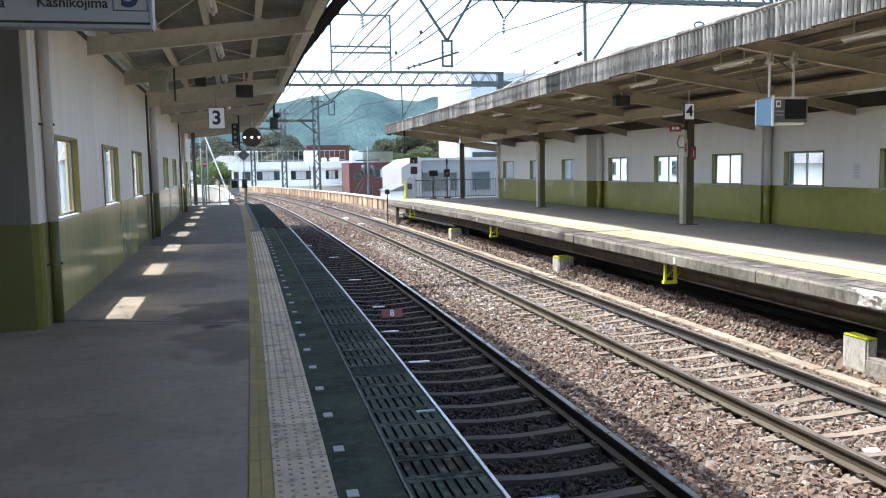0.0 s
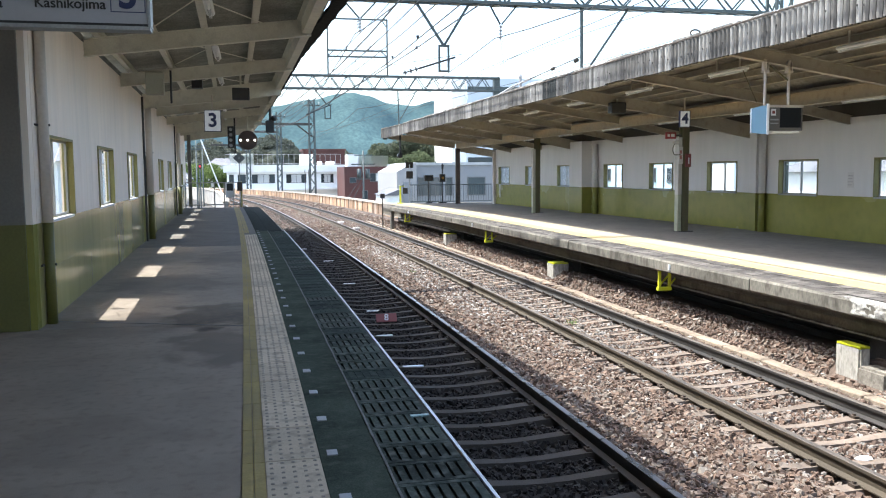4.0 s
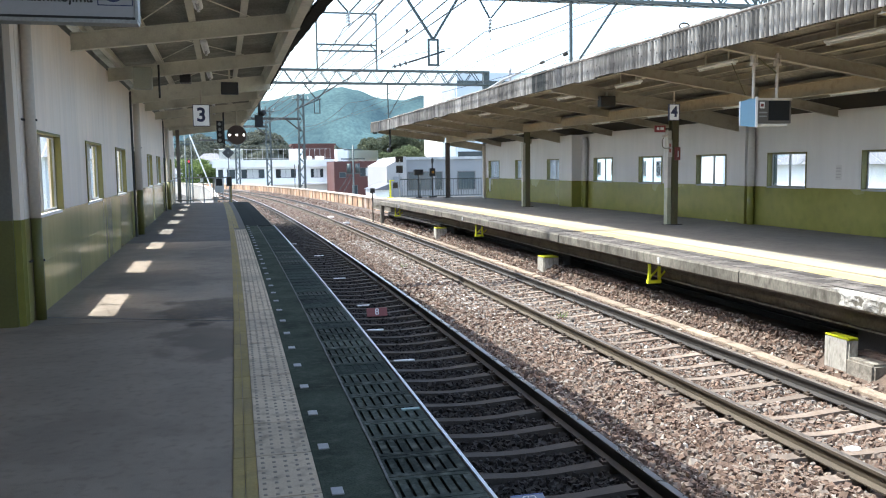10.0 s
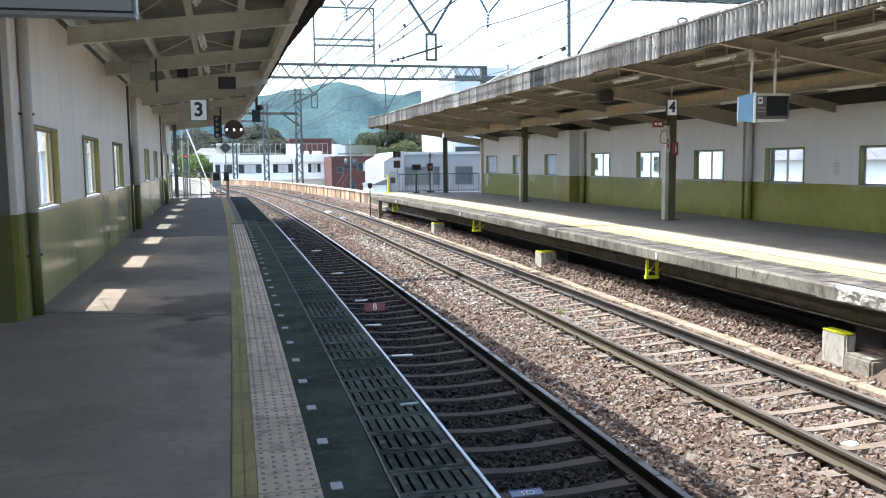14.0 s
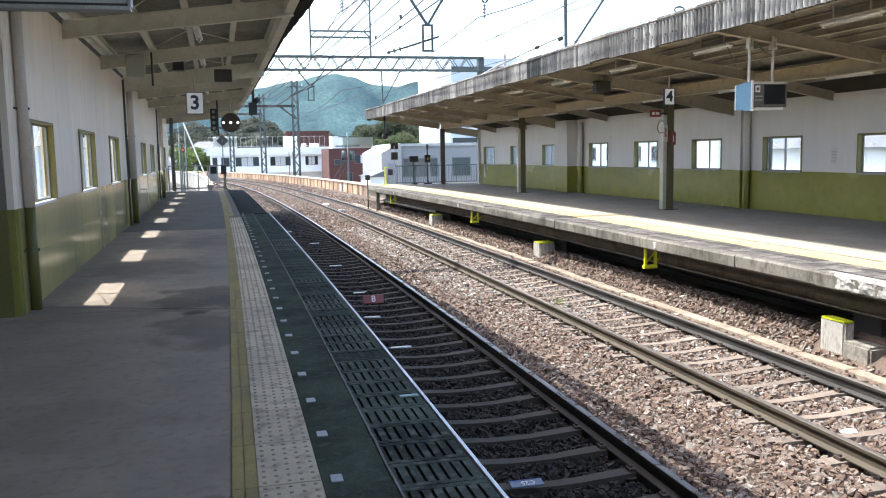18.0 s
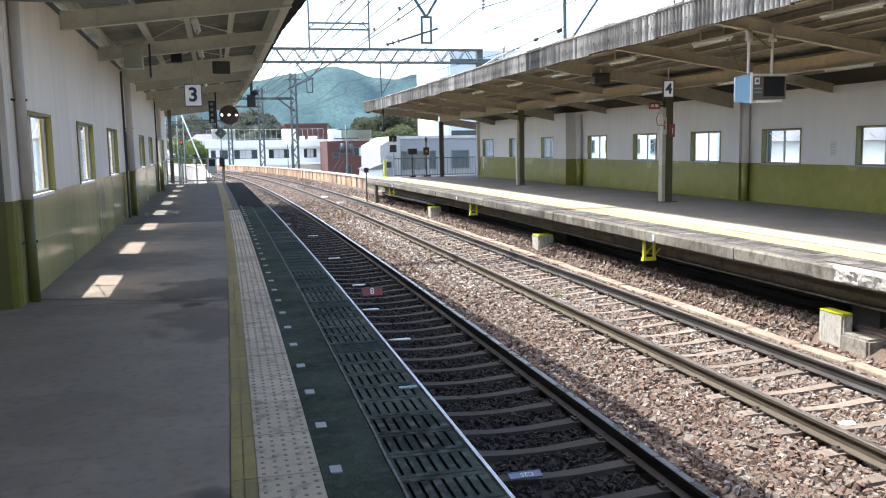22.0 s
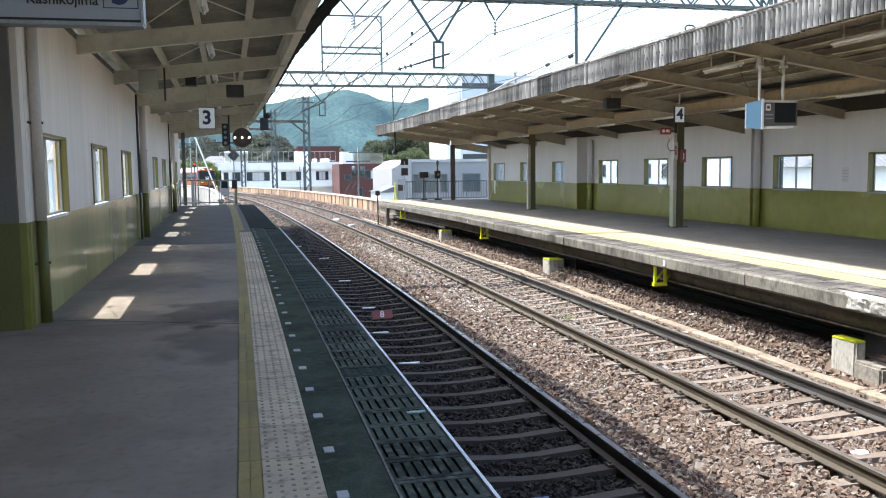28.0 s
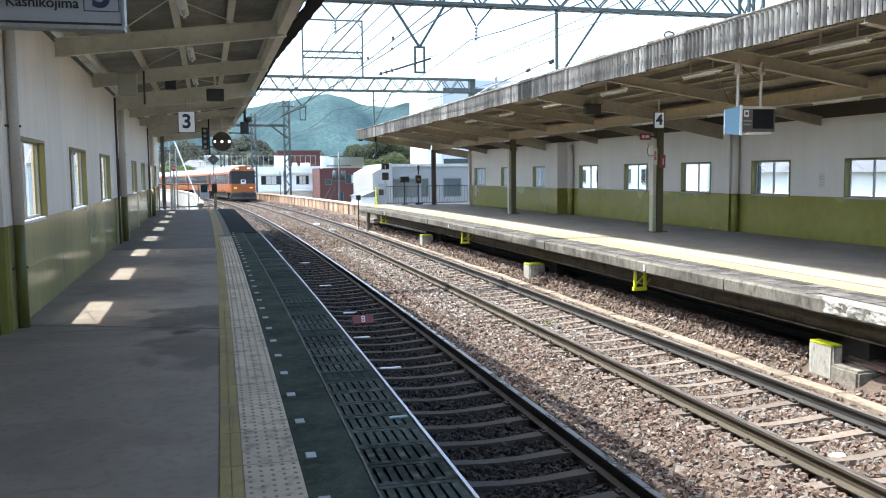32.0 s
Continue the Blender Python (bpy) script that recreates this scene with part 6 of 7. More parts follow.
bm = bmesh.new()
beam(bm, (4.53, 50, 7.15), (4.53, 50, 10.4), 0.09, 0.09, (0, 1, 0))
beam(bm, (8.0, 50, 7.15), (8.0, 50, 10.4), 0.09, 0.09, (0, 1, 0))
beam(bm, (4.5, 50, 10.4), (8.04, 50, 10.4), 0.09, 0.09)
beam(bm, (4.5, 50, 8.6), (8.04, 50, 8.6), 0.1, 0.1)
beam(bm, (4.5, 50, 8.25), (8.04, 50, 8.25), 0.1, 0.1)
for a, b in (((4.55, 8.3), (4.9, 8.6)), ((7.95, 8.3), (7.6, 8.6)), ((4.55, 10.0), (4.8, 10.38)), ((7.95, 10.0), (7.7, 10.38))):
    beam(bm, (a[0], 50, a[1]), (b[0], 50, b[1]), 0.06, 0.06)
part("feeder_frame", bm, STEEL, far_gantry, "upright frame with cross arms")
for k in range(5):
    x = 4.95 + 0.67 * k
    bm = bmesh.new()
    insulator(bm, (x, 50, 8.64), (x, 50, 8.95), 2, 0.07)
    part("insulator", bm, PORCELAIN, far_gantry)
    bm = bmesh.new()
    insulator(bm, (x + 0.3, 50, 8.2), (x + 0.3, 50, 7.8), 2, 0.05)
    part("insulator", bm, PORCELAIN, far_gantry)
bm = bmesh.new()
insulator(bm, (6.3, 50, 10.35), (6.3, 50, 9.8), 3, 0.1)
part("insulator", bm, PORCELAIN, far_gantry)
v_hanger(far_gantry, 50, 3.7, 5.3, 6.4, 4.46, 5.45, 0.07)
bm = boxes((4.27, 4.33, 49.97, 50.03, 4.65, 5.45), (4.59, 4.65, 49.97, 50.03, 4.65, 5.45), (4.33, 4.59, 49.97, 50.03, 4.65, 4.71))
part("drop_frame", bm, STEEL, far_gantry)
bm = bmesh.new()
rod(bm, (3.2, 50, 4.9), (4.7, 50, 5.5), 0.03, 6)
part("registration_arm", bm, WIRE, far_gantry)
bm = bmesh.new()
beam(bm, (8.6, 50, 6.4), (8.65, 50, 4.0), 0.07, 0.07, (0, 1, 0))
beam(bm, (9.75, 50, 6.4), (8.7, 50, 4.6), 0.06, 0.06)
part("drop_bracket", bm, STEEL, far_gantry)
v_hanger(far_gantry, 50, 1.4, 2.2, 6.4, 1.8, 5.9)
draw_in(far_gantry, 0.844)
part("mast", beam(bmesh.new(), (12.36, 42.2, -8.0), (12.36, 42.2, 6.3), 0.3, 0.3, (0, 1, 0)), STEEL, far_gantry, "square steel mast")
lattice_mast(far_gantry, -4.0, 42.2, -8.0, 6.4, 0.45)


def wire(pts, r, name, label, group, seg=5):
    """A stretched wire through points, one thin tube."""
    bm = bmesh.new()
    pts = [Vector(p) for p in pts]
    rings = []
    for i, p in enumerate(pts):
        d = (pts[min(i + 1, len(pts) - 1)] - pts[max(i - 1, 0)]).normalized()
        u = d.cross(Vector((0, 0, 1)) if abs(d.z) < 0.9 else Vector((1, 0, 0))).normalized()
        v = d.cross(u)
        rings.append([bm.verts.new(p + r * (u * math.cos(6.2832 * k / seg) + v * math.sin(6.2832 * k / seg))) for k in range(seg)])
    for a, b in zip(rings, rings[1:]):
        for k in range(seg):
            bm.faces.new((a[k], a[(k + 1) % seg], b[(k + 1) % seg], b[k]))
    bm.faces.new(rings[0][::-1])
    bm.faces.new(rings[-1])
    bmesh.ops.recalc_face_normals(bm, faces=bm.faces[:])
    return solid(name, bm, WIRE, label, "wire", group=group)


def span(c, z0, sag, s0, s1, r, label):
    pts = []
    for s in steps(s0, s1, 2.5):
        k = ((s - 20) / 22.2) % 1.0
        x, y, th = on_line(s, c)
        pts.append((x, y, z0 + fall(s) - sag * 4 * k * (1 - k)))
    return wire(pts, r, "overhead_wire", label, "overhead wires")


for c, d in ((NEAR, 2.6), (FAR, 6.0)):
    span(c, 4.0, 0.0, -10, 150, 0.007, "thin dark contact wire above the track")
    span(d, 4.75, 0.45, -10, 150, 0.012, "thin dark carrier cable above the contact wire")
    for s in steps(4, 80, 5.0):
        k = ((s - 20) / 22.2) % 1.0
        x, y, th = on_line(s, c)
        u, v, th = on_line(s, d)
        wire([(x, y, 4.0 + fall(s)), (u, v, 4.75 + fall(s) - 0.45 * 4 * k * (1 - k))], 0.004, "dropper", "thin dropper between carrier and contact wire", "droppers", 4)
# feeders run level from gantry to gantry, under the arms of the far frame
for xa, xb, z, r in ((4.53, 4.33, 6.71, 0.03), (5.24, 4.91, 6.8, 0.019), (5.83, 5.48, 6.76, 0.019), (5.58, 5.46, 5.99, 0.02), (6.38, 5.86, 6.19, 0.023), (5.0, 4.45, 7.39, 0.017)):
    far = [(xb - 2.0, 72, z - 0.4), (xb - 5.2, 100, z)]
    wire([(xa + 0.1, 6, z + 0.1), (xa, 22, z), (0.5 * (xa + xb) + 0.05, 32, z - 0.03), (xb, 42.2, z)] + far, r, "feeder_line", "thin dark feeder line from gantry to gantry", "feeder lines")
for x, y, z in ((5.5, 28.0, 5.99), (5.47, 32.9, 5.98), (6.17, 31.6, 6.17)):
    clamp = thing("line_clamp", "small dark clamp on a feeder line", "clamp", pose(x, y, z), "line clamps")
    part("clamp", rod(bmesh.new(), (0, 0, -0.06), (0, 0, 0.05), 0.035, 8, 0.05), WIRE, clamp)
    part("bolt", rod(bmesh.new(), (-0.05, 0, 0), (0.05, 0, 0), 0.012, 6), WIRE, clamp)
wire([inward(q) for q in ((6.0, 24, 4.9), (4.6, 50, 7.2))], 0.009, "stay_wire", "thin slanting dark stay wire", "stay wires")
wire([inward(q) for q in ((11.5, 12, 4.9), (9.2, 25, 4.55), (8.0, 34, 4.5), (5.6, 60, 4.6))], 0.007, "roof_cable", "thin cable above the far canopy edge", "roof cables")
wire([inward(q) for q in ((8.6, 10, 4.75), (7.9, 25, 5.0), (8.4, 50, 4.6))], 0.007, "roof_cable", "thin cable above the far canopy edge", "roof cables")
feeder = thing("feeder_bushing", "white insulated feeder pipes lying over the far canopy edge", "insulator")
for a, b, r in (((8.1, 28.4, 3.98), (8.1, 25.7, 4.2), 0.04), ((8.1, 25.7, 4.2), (8.15, 24.2, 4.27), 0.035), ((8.35, 27.4, 3.98), (8.3, 24.6, 4.16), 0.05), ((8.3, 24.6, 4.16), (8.25, 22.2, 4.04), 0.045)):
    part("pipe", rod(bmesh.new(), a, b, r, 8), PORCELAIN, feeder)
part("bushing", rod(rod(bmesh.new(), (8.12, 25.1, 4.1), (8.12, 25.1, 4.42), 0.045, 10), (8.12, 25.1, 4.42), (8.12, 25.1, 4.5), 0.07, 10, 0.03), PORCELAIN, feeder, "upright white bushing")
bm = rod(bmesh.new(), (8.15, 24.2, 4.27), (8.05, 20.0, 4.36), 0.014, 6)
for y in (22.3, 20.6):
    insulator(bm, (8.1, y, 4.31), (8.09, y - 0.3, 4.32), 2, 0.05)
part("tension_wire", bm, DARK_STEEL, feeder, "dark wire with small insulators")
bm = bmesh.new()
pts = [Vector((7.98 - 0.1 * math.cos(a), 14.35, 4.03 + 0.055 * math.sin(a))) for a in np.linspace(-0.6, 3.6, 12)]
for a, b in zip(pts, pts[1:]):
    rod(bm, a, b, 0.016, 6)
rod(bm, pts[0], (7.9, 14.35, 3.93), 0.016, 6)
solid("roof_hook", bm, DARK_STEEL, "bent steel hook standing on the far canopy edge", "hook")

# masts beyond the outer parapet
for s, top in ((91, 9.3), (114, 9.6), (137, 8.6)):
    x, y, th = on_line(s, 10.0)
    m = thing("lattice_mast", "slender grey lattice mast behind the parapet", "mast", pose(x, y, 0, 0, 0, math.degrees(th)), "lattice masts")
    lattice_mast(m, 0, 0, -8.0, top, 0.56, 0.8, 0.12, 0.055)
    bm = bmesh.new()
    beam(bm, (0, 0, top - 2.6), (-5.8, 0, top - 2.6), 0.2, 0.26)
    beam(bm, (0, 0, top - 3.9), (-1.6, 0, top - 2.65), 0.14, 0.14)
    beam(bm, (0.9, 0, top - 0.6), (-0.9, 0, top - 0.6), 0.08, 0.08)
    part("cross_arm", bm, DARK_STEEL, m)
    for k in (-5.5, -4.0, -0.8, 0.8):
        bm = bmesh.new()
        insulator(bm, (k, 0, top - (2.55 if k < -1 else 0.55)), (k, 0, top - (2.15 if k < -1 else 0.2)), 2, 0.09)
        part("insulator", bm, PORCELAIN, m)
    if s == 91:
        part("ladder", boxes((-0.9, -0.84, -0.3, -0.24, -0.6, 1.9), (-0.5, -0.44, -0.3, -0.24, -0.6, 1.9)), DARK_STEEL, m)
for s, top, d in ((62, 3.8, -2.6), (74, 4.4, -2.2), (88, 4.6, -1.4)):
    x, y, th = on_line(s, d)
    m = thing("line_pole", "pale concrete line pole with a cross arm", "mast", pose(x, y, 0), "line poles")
    part("pole", rod(bmesh.new(), (0, 0, -8), (0, 0, top), 0.08, 10, 0.055), STEEL, m, smooth=True)
    part("cross_arm", boxes((-0.8, 0.8, -0.05, 0.05, top - 0.6, top - 0.5)), STEEL, m)
sp = thing("stay_pole", "slanting white guy pole beyond the platform end", "pole", pose(-2.1, 52, 0))
part("pole", rod(bmesh.new(), (-0.9, 0, 4.1), (0.75, 0, -0.6), 0.04, 8), WHITE_PAINT, sp)
part("foot", rod(bmesh.new(), (0.75, 0, -0.6), (0.8, 0, -1.4), 0.1, 8), PALE_CONCRETE, sp)

for s, d, z in ((66, -1.95, 2.1),):
    x, y, th = on_line(s, d)
    lamp = thing("line_signal", "red lineside lamp on a grey post", "signal", pose(x, y, 0), "lineside lamps")
    part("post", rod(bmesh.new(), (0, 0, -8), (0, 0, z - 0.2), 0.05, 8), STEEL, lamp)
    part("case", bevel(boxes((-0.12, 0.12, -0.1, 0.1, z - 0.2, z + 0.2)), 0.03), BLACK, lamp)
    part("lens", rod(bmesh.new(), (0, -0.14, z), (0, -0.1, z), 0.09, 14), glow_mat("red_signal_lens", (0.8, 0.05, 0.06), 0.06), lamp, "lit red lens")
up = thing("utility_pole", "concrete utility pole with grey transformers beyond the parapet", "utility pole", pose(10.9, 84, 0))
part("pole", rod(bmesh.new(), (0, 0, -8), (0, 0, 3.7), 0.11, 10, 0.085), STEEL, up, smooth=True)
for x in (-0.42, 0.42):
    part("transformer", rod(bmesh.new(), (x, 0, 1.0), (x, 0, 1.9), 0.22, 14), GREEN_GALV, up, smooth=True)
for w, z in ((1.2, 2.3), (0.9, 3.2), (0.8, 0.86)):
    part("cross_arm", boxes((-w, w, -0.06, 0.06, z, z + 0.11)), STEEL, up)
bm = bmesh.new()
rod(bm, (0, 0, 1.4), (-3.6, 0, -4.0), 0.03, 5)
rod(bm, (0, 0, 0.8), (-2.8, 0, -4.0), 0.03, 5)
part("stay", bm, WIRE, up, "slanting stays")
pm = thing("track_sign", "small dark signal box on a thin post by the parapet", "signal", pose(6.32, 41.6, -1.3))
part("post", rod(bmesh.new(), (0, 0, 0), (0, 0, 1.66), 0.03, 8), DARK_STEEL, pm)
part("box", bevel(boxes((-0.11, 0.11, -0.08, 0.08, 1.56, 1.8)), 0.01), BLACK, pm)

# ---- town beyond ----
STUCCO = mat("white_stucco", (0.82, 0.825, 0.81), 0.7, var=0.05, scale=0.6, fine=6, bump=0.05, dirt=(0.5, 0.5, 0.48), dirt_amount=0.25)
BRICK_RED = mat("red_brown_tile_cladding", (0.082, 0.03, 0.025), 0.8, var=0.2, scale=1, fine=8, bump=0.1)
GREY_SHEET = mat("grey_metal_cladding", (0.205, 0.212, 0.225), 0.5, var=0.06, scale=0.8, fine=10, bump=0.05)
ROOF_TILE = mat("dark_grey_tiles", (0.12, 0.12, 0.13), 0.6, var=0.2, scale=3, fine=12, bump=0.3)
TOWER = mat("pale_blue_tower_panels", (0.5, 0.56, 0.62), 0.5, var=0.05, scale=0.4, fine=5, bump=0.03)
DARK_FRAME = mat("dark_bronze_frame", (0.1, 0.1, 0.1), 0.5, var=0.1)
CURTAIN = mat("pale_curtain", (0.5, 0.5, 0.48), 0.8, var=0.1, scale=2, fine=10, stretch=(3, 1, 1))


def town_window(parent, x0, x1, y, z0, z1, panes=3):
    w = part("window", boxes((x0, x1, y - 0.08, y, z0, z0 + 0.08), (x0, x1, y - 0.08, y, z1 - 0.08, z1), (x0, x0 + 0.08, y - 0.08, y, z0 + 0.08, z1 - 0.08), (x1 - 0.08, x1, y - 0.08, y, z0 + 0.08, z1 - 0.08), *[(x0 + (x1 - x0) * k / panes - 0.04, x0 + (x1 - x0) * k / panes + 0.04, y - 0.07, y, z0 + 0.08, z1 - 0.08) for k in range(1, panes)]), DARK_FRAME, parent)
    for k in range(panes):
        a, b = x0 + (x1 - x0) * k / panes + 0.05, x0 + (x1 - x0) * (k + 1) / panes - 0.05
        part("pane", boxes((a, b, y - 0.04, y - 0.02, z0 + 0.08, z1 - 0.08)), CURTAIN if 0 < k < panes - 1 else DARK_GLASS, w)
    return w


white_house = thing("white_building", "long white two-storey building with a fenced flat roof", "building")
part("wall", boxes((-4.4, 17.6, 165, 177, -8, 1.75)), STUCCO, white_house)
part("roof", boxes((-5.0, 18.0, 164.2, 178, 1.75, 3.1)), STUCCO, white_house, "thick white roof edge")
part("canopy", boxes((-5.0, 16.6, 163.2, 165, -1.6, -1.3)), STUCCO, white_house)
for a, b, n in ((0.2, 4.5, 4), (6.6, 10.4, 4), (13.2, 15.6, 4), (-2.4, -0.9, 1), (-4.0, -3.1, 1)):
    town_window(white_house, a, b, 165.0, -0.35, 1.35, n)
bm = bmesh.new()
for i in range(0, 23):
    x = -4.6 + i * 0.98
    rod(bm, (x, 164.6, 3.1), (x, 164.6, 5.1), 0.035, 5)
for z in (3.35, 5.1):
    rod(bm, (-4.6, 164.6, z), (17.0, 164.6, z), 0.03, 5)
part("roof_fence", bm, GALV, white_house, "tall thin roof railing")
part("wash_rack", boxes((-3.8, 0.6, 168, 172, 3.1, 5.3)), FROST, white_house, "pale translucent roof shelter")
part("stair_house", boxes((9.6, 11.9, 167, 172, 3.1, 5.2)), STUCCO, white_house)
for x in (12.6, 14.2, 15.0):
    part("rooftop_unit", bevel(boxes((x, x + 0.9, 165.5, 166.3, 3.1, 3.75)), 0.1), STUCCO, white_house)
red_house = thing("red_building", "red-brown tiled building beyond the parapet", "building")
part("wall", boxes((16.1, 24.6, 150, 163, -8, 2.6)), BRICK_RED, red_house)
town_window(red_house, 20.6, 23.7, 150, -0.1, 1.45, 3)
town_window(red_house, 17.0, 18.2, 150, -0.3, 0.7, 1)
town_window(red_house, 19.2, 20.2, 150, -3.2, -1.6, 1)
part("roof_screen", boxes((16.6, 24.0, 150.4, 150.5, 2.6, 4.5)), FROST, red_house, "pale glazed roof screen")
part("roof_box", boxes((17.0, 19.0, 153, 157, 2.6, 4.8)), STUCCO, red_house)
red_back = thing("red_block", "red-brown rooftop block behind the white building", "building")
part("wall", boxes((11.2, 20.0, 185, 195, -8, 6.3)), BRICK_RED, red_back)
part("roof", boxes((10.9, 20.3, 184.7, 195.3, 6.3, 6.7)), BRICK_RED, red_back)
shed = thing("grey_hall", "large pale grey metal-clad hall beside the line", "building")
bm = boxes((15.4, 34, 80, 96, -8, 2.2))
part("wall", bm, GREY_SHEET, shed)
part("roof", boxes((15.2, 34.2, 79.8, 96.2, 2.2, 2.45)), GALV, shed)
bm = bmesh.new()
pts = [(13.5, -8), (15.4, -8), (15.4, 2.5), (15.1, 2.45), (13.5, 1.6)]
fr = [bm.verts.new((x, 79.6, z)) for x, z in pts]
bk = [bm.verts.new((x, 92, z)) for x, z in pts]
bm.faces.new(fr)
bm.faces.new(bk[::-1])
for i in range(5):
    bm.faces.new((fr[i], bk[i], bk[(i + 1) % 5], fr[(i + 1) % 5]))
bmesh.ops.recalc_face_normals(bm, faces=bm.faces[:])
part("gable_wing", bm, mat("pale_wing_render", (0.3, 0.295, 0.29), 0.7, var=0.06, scale=0.6, fine=6, bump=0.05), shed, "white wing with a sloping roof")
for a, b in ((15.6, 18.0), (18.3, 19.0), (20.5, 22.3)):
    town_window(shed, a, b, 80, -0.75, 1.05, 1)
part("door", boxes((14.1, 14.9, 79.5, 79.6, -1.4, 0.6)), GREY_SHEET, shed)
low = thing("low_house", "small house with a dark tiled roof beside the line", "building")
part("wall", boxes((12.1, 13.4, 78, 84, -8, -0.6)), STUCCO, low)
bm = bmesh.new()
v = [bm.verts.new(p) for p in ((11.9, 77.7, -0.6), (13.48, 77.7, -0.6), (13.48, 84, -0.6), (11.9, 84, -0.6), (13.48, 77.7, 0.0), (13.48, 84, 0.0))]
for f in ((0, 1, 4), (0, 4, 5, 3), (3, 5, 2), (0, 3, 2, 1), (1, 2, 5, 4)):
    bm.faces.new([v[i] for i in f])
part("roof", bm, ROOF_TILE, low)
blue_house = thing("blue_building", "pale blue rendered building behind the far wall", "building")
part("wall", boxes((26, 27.6, 47.6, 64, -8, 4.6)), mat("pale_blue_render", (0.4, 0.52, 0.57), 0.7, var=0.08, scale=0.6, fine=6, bump=0.05), blue_house)
part("roof", boxes((25.8, 27.8, 47.4, 64.2, 4.6, 4.85)), GALV, blue_house)
for y in (49.6, 51.8, 54.0, 56.4, 59.0):
    w = part("window", boxes((25.94, 26, y - 0.33, y + 0.33, 0.75, 0.83), (25.94, 26, y - 0.33, y + 0.33, 1.62, 1.7), (25.94, 26, y - 0.33, y - 0.25, 0.83, 1.62), (25.94, 26, y + 0.25, y + 0.33, 0.83, 1.62)), DARK_FRAME, blue_house)
    part("pane", boxes((25.97, 25.99, y - 0.25, y + 0.25, 0.83, 1.62)), DARK_GLASS, w)
tower = thing("tall_tower", "tall pale blue-grey building far behind the hall", "building")
part("wall", boxes((43.6, 60, 170, 190, -8, 20.6)), TOWER, tower)
part("stair_shaft", boxes((40.6, 43.58, 171, 188, -8, 20.4)), STUCCO, tower, "white windowless shaft")
for k in range(8):
    part("band", boxes((43.7, 59.9, 169.93, 170, 1.0 + k * 2.4, 2.1 + k * 2.4)), DARK_GLASS if k % 2 else TOWER, tower)
# The three at x = 35 to 38 are added so far windows look bright.
for k, (x, y, w, d, h, c) in enumerate(((-22, 150, 7, 8, -1.0, 0), (-14, 172, 5, 8, 0.6, 1), (-30, 190, 9, 9, 0.5, 0), (-44, 160, 10, 9, -0.6, 1), (28, 128, 9, 9, -0.5, 0), (-12, 140, 4, 6, -0.7, 1), (-18, 215, 9, 8, 3.0, 0), (-60, 210, 12, 10, 2.5, 1), (-6.5, 205, 6, 8, 3.4, 1), (36, 14, 10, 16, 2.6, 1), (35, 36, 10, 18, 1.4, 1), (38, 62, 12, 20, 3.0, 1), (-80, 120, 14, 12, -1.0, 0), (-16, 64, 11, 26, 2.3, 1), (-13, 100, 7, 20, 2.6, 1))):
    h2 = thing("town_house", "small town house with a dark tiled hip roof", "house", pose(x, y, 0), "town houses")
    part("wall", boxes((-w / 2, w / 2, -d / 2, d / 2, -8, h)), STUCCO if c else GREY_SHEET, h2)
    bm = bmesh.new()
    v = [bm.verts.new(p) for p in ((-w / 2 - 0.5, -d / 2 - 0.5, h), (w / 2 + 0.5, -d / 2 - 0.5, h), (w / 2 + 0.5, d / 2 + 0.5, h), (-w / 2 - 0.5, d / 2 + 0.5, h), (-w / 4, 0, h + 1.7), (w / 4, 0, h + 1.7))]
    for f in ((0, 1, 5, 4), (1, 2, 5), (2, 3, 4, 5), (3, 0, 4), (0, 3, 2, 1)):
        bm.faces.new([v[i] for i in f])
    part("roof", bm, ROOF_TILE, h2)
    for i in range(2):
        town_window(h2, -w / 2 + 0.8 + i * w * 0.45, -w / 2 + 2.0 + i * w * 0.45, -d / 2, h - 1.9, h - 0.6, 2)


# ---- trees and hills ----
def leaf_mat(name, base, light):
    m = bpy.data.materials.new(name)
    m.use_nodes = True
    n, l = m.node_tree.nodes, m.node_tree.links
    b = n["Principled BSDF"]
    b.inputs["Roughness"].default_value = 0.9
    b.inputs["Specular IOR Level"].default_value = 0.1
    g = n.new("ShaderNodeNewGeometry")
    mix = n.new("ShaderNodeMix")
    mix.data_type = "RGBA"
    mix.inputs["A"].default_value, mix.inputs["B"].default_value = (*base, 1), (*light, 1)
    l.new(g.outputs["Random Per Island"], mix.inputs["Factor"])
    l.new(mix.outputs["Result"], b.inputs["Base Color"])
    thin = n.new("ShaderNodeBsdfTranslucent")
    blend = n.new("ShaderNodeMixShader")
    blend.inputs["Fac"].default_value = 0.4
    l.new(mix.outputs["Result"], thin.inputs["Color"])
    l.new(b.outputs["BSDF"], blend.inputs[1])
    l.new(thin.outputs["BSDF"], blend.inputs[2])
    l.new(blend.outputs["Shader"], n["Material Output"].inputs["Surface"])
    return m


# Far foliage is greyed and lightened in colour to stand in for haze.
LEAF = leaf_mat("leaves", (0.068, 0.08, 0.052), (0.105, 0.12, 0.08))
LEAF_BRIGHT = leaf_mat("young_leaves", (0.09, 0.13, 0.045), (0.17, 0.215, 0.08))
LEAF_FAR = leaf_mat("far_forest_leaves", (0.09, 0.099, 0.08), (0.118, 0.128, 0.102))
LEAF_DULL = leaf_mat("hazed_leaves", (0.08, 0.1, 0.055), (0.125, 0.15, 0.085))
BARK = mat("bark", (0.1, 0.075, 0.055), 0.9, var=0.3, scale=6, fine=30, bump=0.5)


